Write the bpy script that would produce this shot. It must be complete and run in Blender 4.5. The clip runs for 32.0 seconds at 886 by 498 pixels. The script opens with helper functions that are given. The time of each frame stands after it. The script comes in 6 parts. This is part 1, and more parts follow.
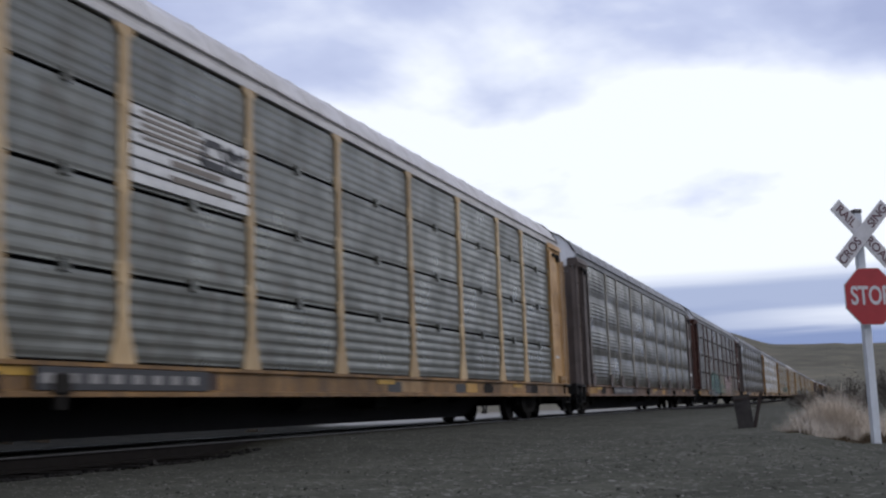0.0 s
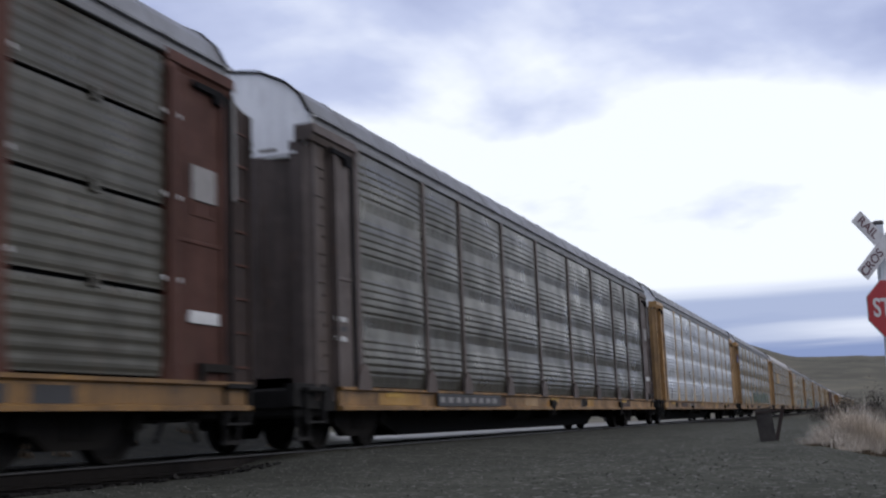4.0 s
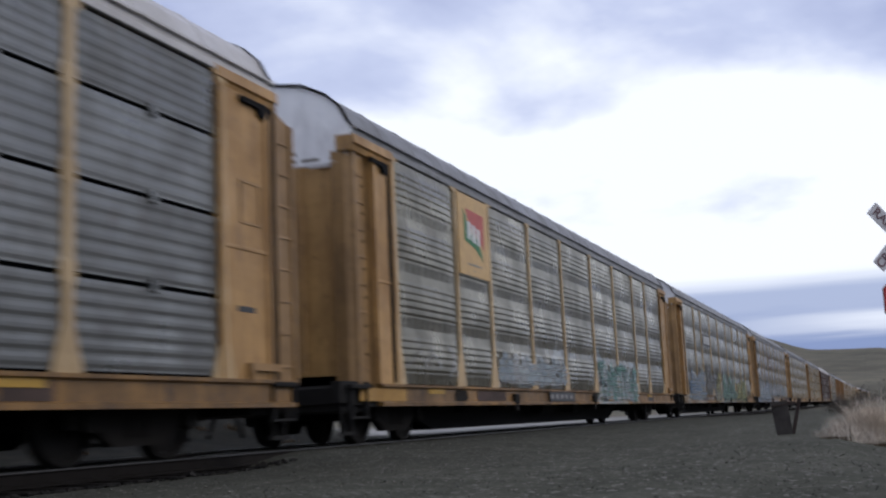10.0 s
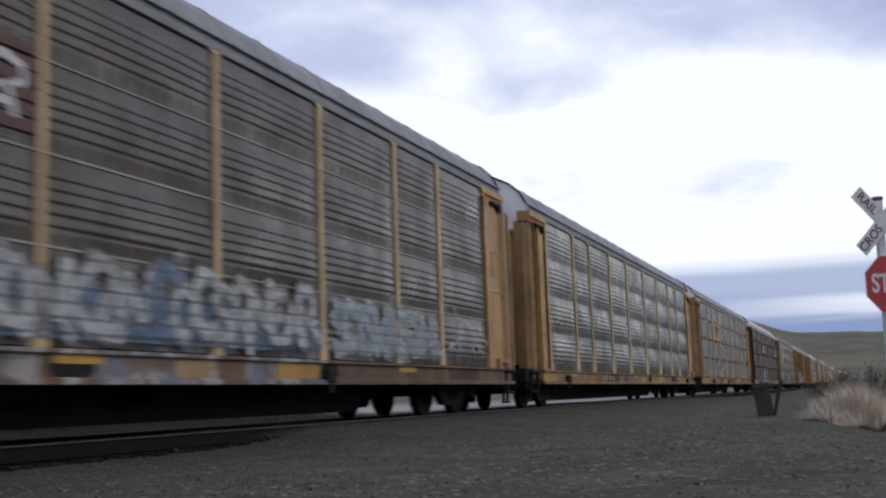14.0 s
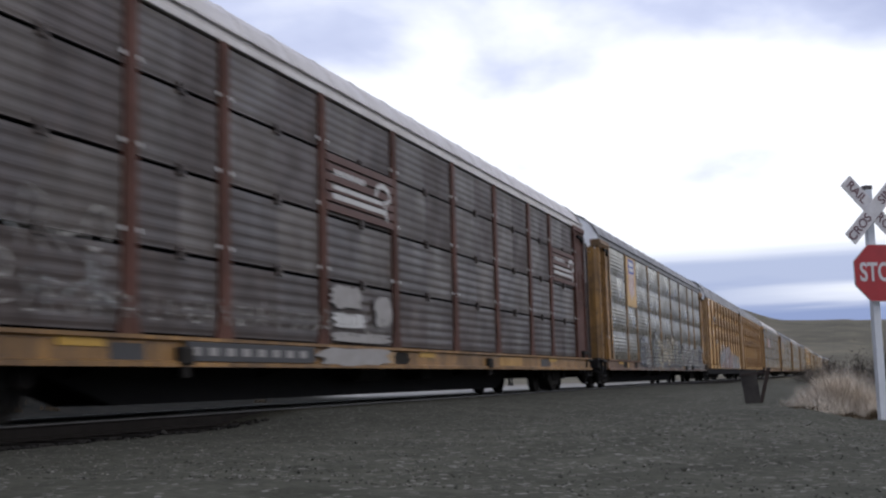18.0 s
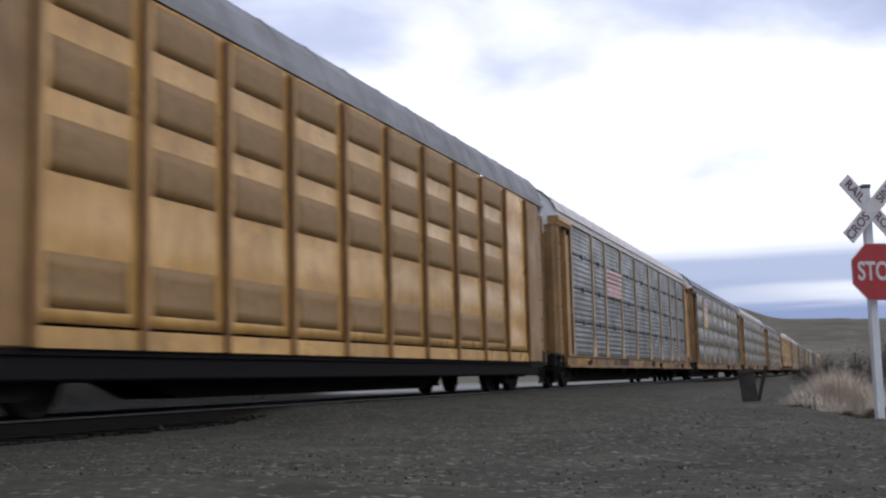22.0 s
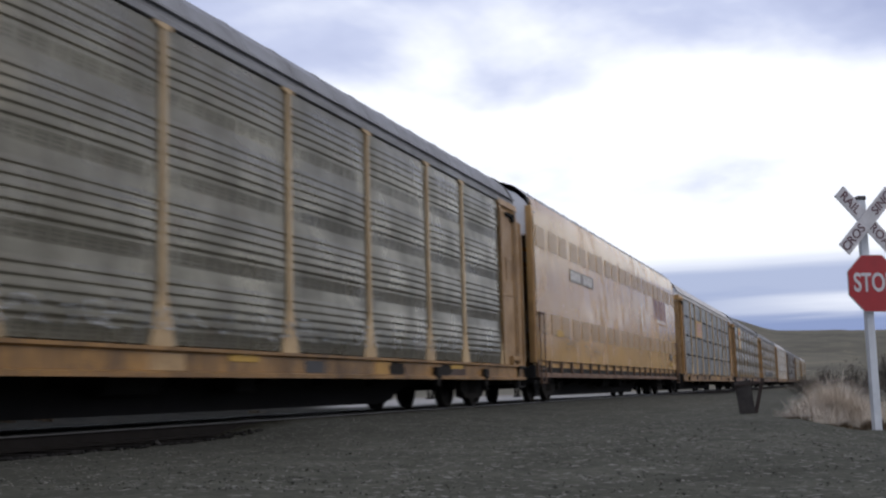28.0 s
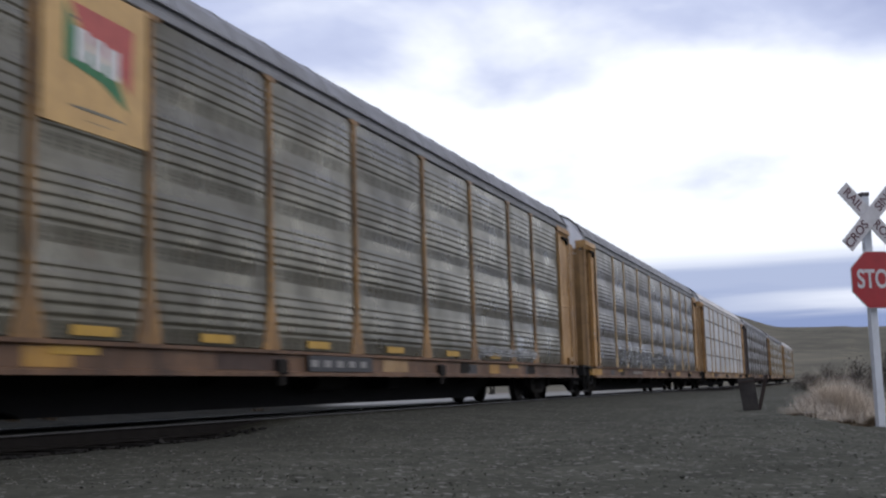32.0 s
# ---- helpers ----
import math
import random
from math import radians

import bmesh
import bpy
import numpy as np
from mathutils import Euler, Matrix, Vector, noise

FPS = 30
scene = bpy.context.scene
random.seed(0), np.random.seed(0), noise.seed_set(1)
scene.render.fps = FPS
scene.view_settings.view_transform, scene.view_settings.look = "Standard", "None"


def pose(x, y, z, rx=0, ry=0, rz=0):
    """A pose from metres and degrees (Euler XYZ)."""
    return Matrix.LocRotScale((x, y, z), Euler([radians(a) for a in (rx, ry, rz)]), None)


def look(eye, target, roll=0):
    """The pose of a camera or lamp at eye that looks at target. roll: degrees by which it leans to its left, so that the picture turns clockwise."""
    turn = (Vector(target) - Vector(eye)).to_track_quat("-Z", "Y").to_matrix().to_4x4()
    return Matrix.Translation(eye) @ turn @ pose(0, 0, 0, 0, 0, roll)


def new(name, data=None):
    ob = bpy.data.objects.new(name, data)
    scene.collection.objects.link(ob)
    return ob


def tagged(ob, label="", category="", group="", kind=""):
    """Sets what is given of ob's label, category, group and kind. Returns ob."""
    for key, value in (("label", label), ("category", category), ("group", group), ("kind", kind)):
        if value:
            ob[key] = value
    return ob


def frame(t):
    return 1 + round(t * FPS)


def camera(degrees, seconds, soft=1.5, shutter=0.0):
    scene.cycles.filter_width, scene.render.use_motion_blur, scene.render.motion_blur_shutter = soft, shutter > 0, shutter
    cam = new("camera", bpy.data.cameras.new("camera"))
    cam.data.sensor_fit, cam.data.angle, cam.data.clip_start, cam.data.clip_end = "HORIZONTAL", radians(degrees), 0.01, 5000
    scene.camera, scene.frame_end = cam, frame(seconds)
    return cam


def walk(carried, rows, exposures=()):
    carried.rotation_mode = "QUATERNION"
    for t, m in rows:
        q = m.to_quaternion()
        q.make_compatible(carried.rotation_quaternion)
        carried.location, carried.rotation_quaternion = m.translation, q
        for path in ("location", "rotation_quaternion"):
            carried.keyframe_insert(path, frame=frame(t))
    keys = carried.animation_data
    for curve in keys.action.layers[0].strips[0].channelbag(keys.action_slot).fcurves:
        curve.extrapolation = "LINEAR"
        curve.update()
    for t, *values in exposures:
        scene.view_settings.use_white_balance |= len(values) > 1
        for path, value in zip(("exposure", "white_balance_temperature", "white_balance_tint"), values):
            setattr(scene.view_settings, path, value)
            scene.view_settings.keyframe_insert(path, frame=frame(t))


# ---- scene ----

# One gravel grade crossing beside a single track. Metres; the track runs along +y, top of rail is z = 0.
SIDE = -6.86          # near side plane of the passing cars
TRACK = SIDE - 1.54   # centre line of the track
EYE = (0.0, 0.0, 0.289)

# ---- camera ----
cam = camera(42.75, 32.0, soft=2.25, shutter=0.3)
TURNS = [
    (0, 19.17, 8.10, 2.08), (0.5, 19.05, 8.13, 2.15), (1, 19.31, 8.31, 2.14), (1.5, 19.08, 8.28, 2.43), (2, 19.30, 8.51, 2.49),
    (2.5, 19.30, 8.59, 2.61), (3, 19.40, 8.60, 2.48), (3.5, 19.74, 8.84, 2.23), (4, 20.17, 8.81, 2.16), (4.5, 20.40, 8.52, 2.27),
    (6.5, 20.37, 8.13, 2.06), (7, 20.57, 8.31, 1.97), (7.5, 20.73, 8.28, 2.07), (8, 20.65, 8.14, 2.25), (8.5, 20.76, 8.16, 2.48),
    (9, 20.70, 8.06, 2.59), (9.5, 20.68, 8.27, 2.62), (10, 20.94, 8.62, 2.57), (10.5, 20.89, 8.46, 2.48), (11, 20.87, 8.29, 2.39),
    (11.5, 20.61, 7.84, 2.05), (12, 20.38, 7.50, 2.11), (12.5, 19.91, 7.22, 1.95), (13, 19.57, 7.19, 1.84), (13.5, 19.91, 7.38, 1.91),
    (14, 20.11, 7.53, 2.03), (14.5, 19.78, 7.44, 1.94), (16.5, 18.87, 6.38, 1.68), (17, 19.23, 6.63, 1.67), (17.5, 19.55, 6.97, 1.48),
    (18, 19.54, 6.74, 1.55), (18.5, 19.45, 6.67, 1.50), (19, 19.61, 6.73, 1.53), (19.5, 19.58, 6.81, 1.46), (20, 19.28, 6.60, 1.43),
    (20.5, 19.16, 6.54, 1.35), (21, 19.38, 6.52, 1.35), (21.5, 19.25, 6.35, 1.37), (22, 19.42, 6.59, 1.32), (22.5, 19.34, 6.88, 1.22),
    (23, 19.00, 7.07, 1.11), (23.5, 18.64, 6.75, 1.24), (24, 18.62, 6.60, 1.16), (24.5, 18.74, 6.63, 1.10), (25, 18.82, 6.66, 1.04),
    (25.5, 18.84, 6.87, 1.18), (27.5, 19.46, 7.35, 1.41), (28, 19.26, 7.25, 1.56), (28.5, 19.02, 7.24, 1.53), (29, 19.12, 7.36, 1.63),
    (29.5, 18.94, 7.16, 1.90), (30, 19.08, 7.27, 2.06), (30.5, 19.11, 7.20, 1.99), (31, 19.00, 6.95, 1.94), (31.5, 19.49, 7.25, 1.75),
    (32, 19.43, 7.14, 1.71),
]
walk(cam, [(t, pose(*EYE, 90 + pitch, roll, yaw)) for t, yaw, pitch, roll in TURNS], exposures=[(0.0, 0.0, 6220, 10), (4.0, 0.0, 6220, 10), (7.5, 0.04, 6220, 10), (10.0, 0.04, 6220, 10), (12.0, 0.0, 6250, 10), (14.0, 0.03, 6320, 10), (19.0, 0.19, 6400, 10), (23.0, 0.19, 6400, 10), (28.0, 0.08, 6380, 10), (32.0, 0.08, 6320, 10)])

# ---- sky and sun ----
SUN_AZIMUTH, SUN_ELEVATION = 75.0, 36.0   # azimuth clockwise from +y


def build_world():
    world = bpy.data.worlds.new("overcast_sky")
    scene.world = world
    world.use_nodes = True
    nt = world.node_tree
    nt.nodes.clear()
    N, Lk = nt.nodes.new, nt.links.new
    out, bg = N("ShaderNodeOutputWorld"), N("ShaderNodeBackground")
    sky = N("ShaderNodeTexSky")
    sky.sky_type, sky.sun_disc = "NISHITA", False
    sky.sun_elevation, sky.sun_rotation = radians(SUN_ELEVATION), radians(SUN_AZIMUTH)
    sky.air_density, sky.dust_density = 1.2, 2.0
    sky_level = N("ShaderNodeMix"); sky_level.data_type = "RGBA"; sky_level.blend_type = "MULTIPLY"
    sky_level.inputs["Factor"].default_value = 1.0
    sky_level.inputs["B"].default_value = (0.10, 0.10, 0.10, 1)
    Lk(sky.outputs[0], sky_level.inputs["A"])
    tc = N("ShaderNodeTexCoord")
    view = tc.outputs["Generated"]

    def math_node(op, x, y=None, z=None):
        m = N("ShaderNodeMath")
        m.operation = op
        for k, v in enumerate((x, y, z)):
            if v is None:
                continue
            if isinstance(v, (int, float)):
                m.inputs[k].default_value = v
            else:
                Lk(v, m.inputs[k])
        return m.outputs[0]

    def fit_range(v, lo, hi, to_lo=0.0, to_hi=1.0):
        r = N("ShaderNodeMapRange")
        r.interpolation_type = "SMOOTHSTEP"
        for key, val in (("From Min", lo), ("From Max", hi), ("To Min", to_lo), ("To Max", to_hi)):
            r.inputs[key].default_value = val
        Lk(v, r.inputs["Value"])
        return r.outputs["Result"]

    def cloud(vec, scale, detail, rough, distortion=0.0):
        n = N("ShaderNodeTexNoise")
        n.inputs["Scale"].default_value, n.inputs["Detail"].default_value = scale, detail
        n.inputs["Roughness"].default_value, n.inputs["Distortion"].default_value = rough, distortion
        Lk(vec, n.inputs["Vector"])
        return n.outputs["Fac"]

    sep = N("ShaderNodeSeparateXYZ")
    Lk(view, sep.inputs[0])
    height = math_node("MAXIMUM", sep.outputs["Z"], 0.0)
    # a flat cloud deck: the direction divided by its height
    deck = N("ShaderNodeVectorMath"); deck.operation = "SCALE"
    Lk(view, deck.inputs[0]); Lk(math_node("DIVIDE", 1.0, math_node("ADD", height, 0.30)), deck.inputs["Scale"])
    drift = N("ShaderNodeVectorMath"); drift.operation = "ADD"
    Lk(deck.outputs[0], drift.inputs[0]); drift.inputs[1].default_value = (4.3, 2.2, 0.0)
    lumps = cloud(drift.outputs[0], 1.7, 5, 0.5, 0.2)
    wisps = cloud(drift.outputs[0], 3.6, 6, 0.52, 0.2)
    # brighter towards the veiled sun
    ahead = fit_range(sep.outputs["Y"], 0.55, 0.95)
    glow = math_node("MULTIPLY", fit_range(height, 0.29, 0.215), ahead)
    lit = math_node("ADD", math_node("MULTIPLY_ADD", wisps, 0.34, lumps), math_node("ADD", math_node("MULTIPLY", glow, 0.29), fit_range(sep.outputs["Y"], 0.1, -0.4, 0.0, 0.09)))
    body = N("ShaderNodeValToRGB")
    e = body.color_ramp.elements
    e[0].position, e[0].color = 0.58, (0.44, 0.485, 0.705, 1)
    e[1].position, e[1].color = 0.86, (1.05, 1.07, 1.14, 1)
    mid = e.new(0.71); mid.color = (0.62, 0.667, 0.875, 1)
    Lk(lit, body.inputs["Fac"])
    # long grey-blue layers low over the horizon
    flat = N("ShaderNodeMapping"); flat.inputs["Scale"].default_value = (1.6, 1.6, 26.0)
    Lk(view, flat.inputs["Vector"])
    layers = fit_range(cloud(flat.outputs[0], 1.5, 4, 0.5), 0.40, 0.60)
    ruffle = math_node("MULTIPLY_ADD", cloud(flat.outputs[0], 0.55, 5, 0.55), 0.05, math_node("ADD", sep.outputs["Z"], -0.025))
    gap = math_node("MULTIPLY", fit_range(ruffle, 0.055, 0.062), fit_range(ruffle, 0.073, 0.066))
    gap = math_node("MULTIPLY", gap, math_node("MULTIPLY_ADD", fit_range(sep.outputs["X"], -0.12, 0.04), 0.55, 0.05))
    low = math_node("MULTIPLY", fit_range(ruffle, 0.112, 0.092), math_node("SUBTRACT", math_node("MULTIPLY_ADD", layers, 0.26, 0.76), gap))
    mix_low = N("ShaderNodeMix"); mix_low.data_type = "RGBA"
    Lk(low, mix_low.inputs[0]); Lk(body.outputs["Color"], mix_low.inputs["A"])
    mix_low.inputs["B"].default_value = (0.25, 0.325, 0.575, 1)
    mix = N("ShaderNodeMix"); mix.data_type = "RGBA"; mix.inputs["Factor"].default_value = 0.90
    Lk(sky_level.outputs["Result"], mix.inputs["A"]); Lk(mix_low.outputs["Result"], mix.inputs["B"])
    Lk(mix.outputs["Result"], bg.inputs["Color"])
    bg.inputs["Strength"].default_value = 1.0
    Lk(bg.outputs[0], out.inputs["Surface"])


build_world()
sun_data = bpy.data.lights.new("sun", "SUN")
sun_data.energy, sun_data.angle, sun_data.color = 0.95, radians(40), (1.0, 0.92, 0.80)
sun = new("sun", sun_data)
sa, se = radians(SUN_AZIMUTH), radians(SUN_ELEVATION)
sun.matrix_basis = look((0, 0, 60), (-math.sin(sa) * math.cos(se) * 10, -math.cos(sa) * math.cos(se) * 10, 60 - math.sin(se) * 10))


# ---- materials ----
def material(name):
    mat = bpy.data.materials.new(name)
    mat.use_nodes = True
    nt = mat.node_tree
    nt.nodes.clear()
    out, bsdf = nt.nodes.new("ShaderNodeOutputMaterial"), nt.nodes.new("ShaderNodeBsdfPrincipled")
    nt.links.new(bsdf.outputs[0], out.inputs[0])
    return mat, nt, bsdf


def rgb(c):
    return (c[0], c[1], c[2], 1.0)


def mixed(nt, fac, a, b, blend="MIX"):
    """A colour mix; a and b are colours or sockets, fac a number or socket."""
    m = nt.nodes.new("ShaderNodeMix")
    m.data_type, m.blend_type = "RGBA", blend
    for key, v in (("Factor", fac), ("A", a), ("B", b)):
        socket = m.inputs[key] if key != "Factor" else m.inputs[0]
        if isinstance(v, (int, float)):
            socket.default_value = v
        elif isinstance(v, tuple):
            socket.default_value = rgb(v)
        else:
            nt.links.new(v, socket)
    return m.outputs["Result"]


def ramped(nt, socket, lo, hi):
    r = nt.nodes.new("ShaderNodeMapRange")
    r.inputs["From Min"].default_value, r.inputs["From Max"].default_value = lo, hi
    nt.links.new(socket, r.inputs["Value"])
    return r.outputs["Result"]


def spread(nt, scale=(1, 1, 1), random_offset=True):
    """Object-space coordinates, shifted by the object's own random number."""
    tc = nt.nodes.new("ShaderNodeTexCoord")
    vec = tc.outputs["Object"]
    if random_offset:
        info = nt.nodes.new("ShaderNodeObjectInfo")
        mul = nt.nodes.new("ShaderNodeMath"); mul.operation = "MULTIPLY"; mul.inputs[1].default_value = 57.0
        nt.links.new(info.outputs["Random"], mul.inputs[0])
        add = nt.nodes.new("ShaderNodeVectorMath"); add.operation = "ADD"
        nt.links.new(vec, add.inputs[0]); nt.links.new(mul.outputs[0], add.inputs[1])
        vec = add.outputs[0]
    mp = nt.nodes.new("ShaderNodeMapping")
    mp.inputs["Scale"].default_value = scale
    nt.links.new(vec, mp.inputs["Vector"])
    return mp.outputs["Vector"]


def noisy(nt, vec, scale, detail=4, rough=0.55):
    n = nt.nodes.new("ShaderNodeTexNoise")
    n.inputs["Scale"].default_value, n.inputs["Detail"].default_value, n.inputs["Roughness"].default_value = scale, detail, rough
    nt.links.new(vec, n.inputs["Vector"])
    return n.outputs["Fac"]


def bumped(nt, bsdf, socket, strength, distance=0.01):
    b = nt.nodes.new("ShaderNodeBump")
    b.inputs["Strength"].default_value, b.inputs["Distance"].default_value = strength, distance
    nt.links.new(socket, b.inputs["Height"])
    nt.links.new(b.outputs["Normal"], bsdf.inputs["Normal"])


def weathered(name, base, dark, stain=(0.10, 0.055, 0.03), stain_amount=0.35, rough=0.6, metal=0.0, streak=0.65, vary=0.12, spray=None, shine=0.5):
    """Sheet metal or paint: blotches, vertical streaks, rust stains, per-piece variation."""
    mat, nt, bsdf = material(name)
    vec = spread(nt)
    blot = ramped(nt, noisy(nt, vec, 1.1, 7, 0.62), 0.36, 0.64)
    tall = spread(nt, (6.0, 6.0, 0.55))
    strk = ramped(nt, noisy(nt, tall, 1.6, 5), 0.42, 0.72)
    col = mixed(nt, blot, base, tuple(0.35 * a + 0.65 * b for a, b in zip(base, dark)))
    fac = nt.nodes.new("ShaderNodeMath"); fac.operation = "MULTIPLY"; fac.inputs[1].default_value = streak
    nt.links.new(strk, fac.inputs[0])
    col = mixed(nt, fac.outputs[0], col, dark)
    soot = ramped(nt, noisy(nt, spread(nt, (1.0, 1.0, 0.45)), 2.2, 7, 0.68), 0.52, 0.70)
    sf = nt.nodes.new("ShaderNodeMath"); sf.operation = "MULTIPLY"; sf.inputs[1].default_value = 0.75 * min(1.0, streak)
    nt.links.new(soot, sf.inputs[0])
    col = mixed(nt, sf.outputs[0], col, tuple(0.75 * c for c in dark))
    dust = ramped(nt, noisy(nt, spread(nt, (0.9, 0.9, 1.8)), 1.3, 5), 0.48, 0.72)
    df = nt.nodes.new("ShaderNodeMath"); df.operation = "MULTIPLY"; df.inputs[1].default_value = 0.25
    nt.links.new(dust, df.inputs[0])
    col = mixed(nt, df.outputs[0], col, tuple(min(1.0, 1.35 * c + 0.02) for c in base))
    rust = ramped(nt, noisy(nt, spread(nt, (2.0, 2.0, 1.0)), 1.9, 8, 0.65), 0.58, 0.72)
    rf = nt.nodes.new("ShaderNodeMath"); rf.operation = "MULTIPLY"; rf.inputs[1].default_value = stain_amount
    nt.links.new(rust, rf.inputs[0])
    col = mixed(nt, rf.outputs[0], col, stain)
    chips = ramped(nt, noisy(nt, spread(nt, (1.0, 1.0, 0.7)), 7.0, 6, 0.7), 0.56, 0.68)
    cf = nt.nodes.new("ShaderNodeMath"); cf.operation = "MULTIPLY"; cf.inputs[1].default_value = min(0.7, 1.1 * stain_amount)
    nt.links.new(chips, cf.inputs[0])
    col = mixed(nt, cf.outputs[0], col, tuple(0.5 * a + 0.5 * b for a, b in zip(stain, dark)))
    if spray:
        col = sprayed(nt, col, *spray)
    info = nt.nodes.new("ShaderNodeObjectInfo")
    val = nt.nodes.new("ShaderNodeHueSaturation")
    nt.links.new(ramped_to(nt, info.outputs["Random"], 1 - vary, 1 + vary), val.inputs["Value"])
    nt.links.new(col, val.inputs["Color"])
    nt.links.new(val.outputs[0], bsdf.inputs["Base Color"])
    bsdf.inputs["Roughness"].default_value, bsdf.inputs["Metallic"].default_value = rough, metal
    bsdf.inputs["Specular IOR Level"].default_value = shine
    rr = ramped_to(nt, blot, rough - 0.08, rough + 0.14)
    nt.links.new(rr, bsdf.inputs["Roughness"])
    bumped(nt, bsdf, noisy(nt, spread(nt, (1.5, 1.5, 1.5)), 1.6, 3), 0.12, 0.02)
    return mat


def sprayed(nt, col, fill, second, line, top, cover):
    """Spray paint over a sheet up to about the height top: a row of swollen shapes with contour lines and drips."""
    raw, info = nt.nodes.new("ShaderNodeTexCoord"), nt.nodes.new("ShaderNodeObjectInfo")
    sep, com = nt.nodes.new("ShaderNodeSeparateXYZ"), nt.nodes.new("ShaderNodeCombineXYZ")
    nt.links.new(raw.outputs["Object"], sep.inputs[0])

    def calc(op, x, y=0.0, z=0.0):
        m = nt.nodes.new("ShaderNodeMath")
        m.operation = op
        for k, v in enumerate((x, y, z)):
            if isinstance(v, (int, float)):
                m.inputs[k].default_value = v
            else:
                nt.links.new(v, m.inputs[k])
        return m.outputs[0]

    along = calc("MULTIPLY_ADD", info.outputs["Random"], 83.0, sep.outputs["Y"])
    nt.links.new(along, com.inputs["Y"]); nt.links.new(sep.outputs["Z"], com.inputs["Z"])
    flat = com.outputs[0]
    # wobble the shapes so that their outlines swell and lean
    wob = nt.nodes.new("ShaderNodeTexNoise")
    wob.inputs["Scale"].default_value, wob.inputs["Detail"].default_value = 2.4, 2.0
    nt.links.new(flat, wob.inputs["Vector"])
    bent = nt.nodes.new("ShaderNodeVectorMath"); bent.operation = "MULTIPLY_ADD"
    nt.links.new(wob.outputs["Color"], bent.inputs[0]); bent.inputs[1].default_value = (0.0, 0.38, 0.38); nt.links.new(flat, bent.inputs[2])
    squash = nt.nodes.new("ShaderNodeVectorMath"); squash.operation = "MULTIPLY"
    nt.links.new(bent.outputs[0], squash.inputs[0]); squash.inputs[1].default_value = (0.0, 1.75, 1.0)

    def cells(feature):
        v = nt.nodes.new("ShaderNodeTexVoronoi")
        v.feature = feature
        v.inputs["Scale"].default_value, v.inputs["Randomness"].default_value = 1.0, 0.75
        nt.links.new(squash.outputs[0], v.inputs["Vector"])
        return v

    edge, cell = cells("DISTANCE_TO_EDGE").outputs["Distance"], cells("F1")
    pos, tint = nt.nodes.new("ShaderNodeSeparateXYZ"), nt.nodes.new("ShaderNodeSeparateColor")
    nt.links.new(cell.outputs["Position"], pos.inputs[0]); nt.links.new(cell.outputs["Color"], tint.inputs[0])
    # a shape is painted or not as a whole, by the height of its middle and by chance
    low = calc("LESS_THAN", calc("MULTIPLY_ADD", tint.outputs[0], 0.30, pos.outputs["Z"]), top + 0.10)
    chosen = calc("MULTIPLY", low, calc("LESS_THAN", tint.outputs[1], min(1.0, 0.68 + 0.36 * cover)))
    inner = ramped(nt, wob.outputs["Fac"], 0.40, 0.52)
    hue = mixed(nt, calc("MULTIPLY", inner, calc("GREATER_THAN", tint.outputs[2], 0.35)), fill, second)
    body = calc("MULTIPLY", chosen, ramped(nt, edge, 0.05, 0.09))
    worn = calc("MULTIPLY", body, ramped_to(nt, ramped(nt, noisy(nt, flat, 5.0, 6, 0.7), 0.35, 0.60), 0.20, 0.60))
    col = mixed(nt, worn, col, hue)
    rim = calc("MULTIPLY", chosen, calc("MULTIPLY", ramped(nt, edge, 0.015, 0.03), ramped(nt, edge, 0.085, 0.07)))
    loops = calc("ABSOLUTE", calc("SUBTRACT", wob.outputs["Fac"], 0.5))
    swirl = calc("MULTIPLY", calc("MULTIPLY", ramped(nt, loops, 0.022, 0.010), low), ramped(nt, noisy(nt, flat, 1.3, 1), 0.42, 0.50))
    return mixed(nt, calc("MULTIPLY", calc("MAXIMUM", rim, swirl), 0.8), col, line)


def ramped_to(nt, socket, lo, hi):
    r = nt.nodes.new("ShaderNodeMapRange")
    r.inputs["To Min"].default_value, r.inputs["To Max"].default_value = lo, hi
    nt.links.new(socket, r.inputs["Value"])
    return r.outputs["Result"]


def plain(name, col, rough=0.6, metal=0.0, vary=0.25, scale=6.0, bump=0.2, shine=0.5):
    mat, nt, bsdf = material(name)
    bsdf.inputs["Specular IOR Level"].default_value = shine
    vec = spread(nt)
    f = ramped(nt, noisy(nt, vec, scale, 6), 0.3, 0.75)
    nt.links.new(mixed(nt, f, col, tuple(c * (1 - vary) for c in col)), bsdf.inputs["Base Color"])
    bsdf.inputs["Roughness"].default_value, bsdf.inputs["Metallic"].default_value = rough, metal
    bumped(nt, bsdf, noisy(nt, vec, scale * 5, 4), bump, 0.01)
    return mat


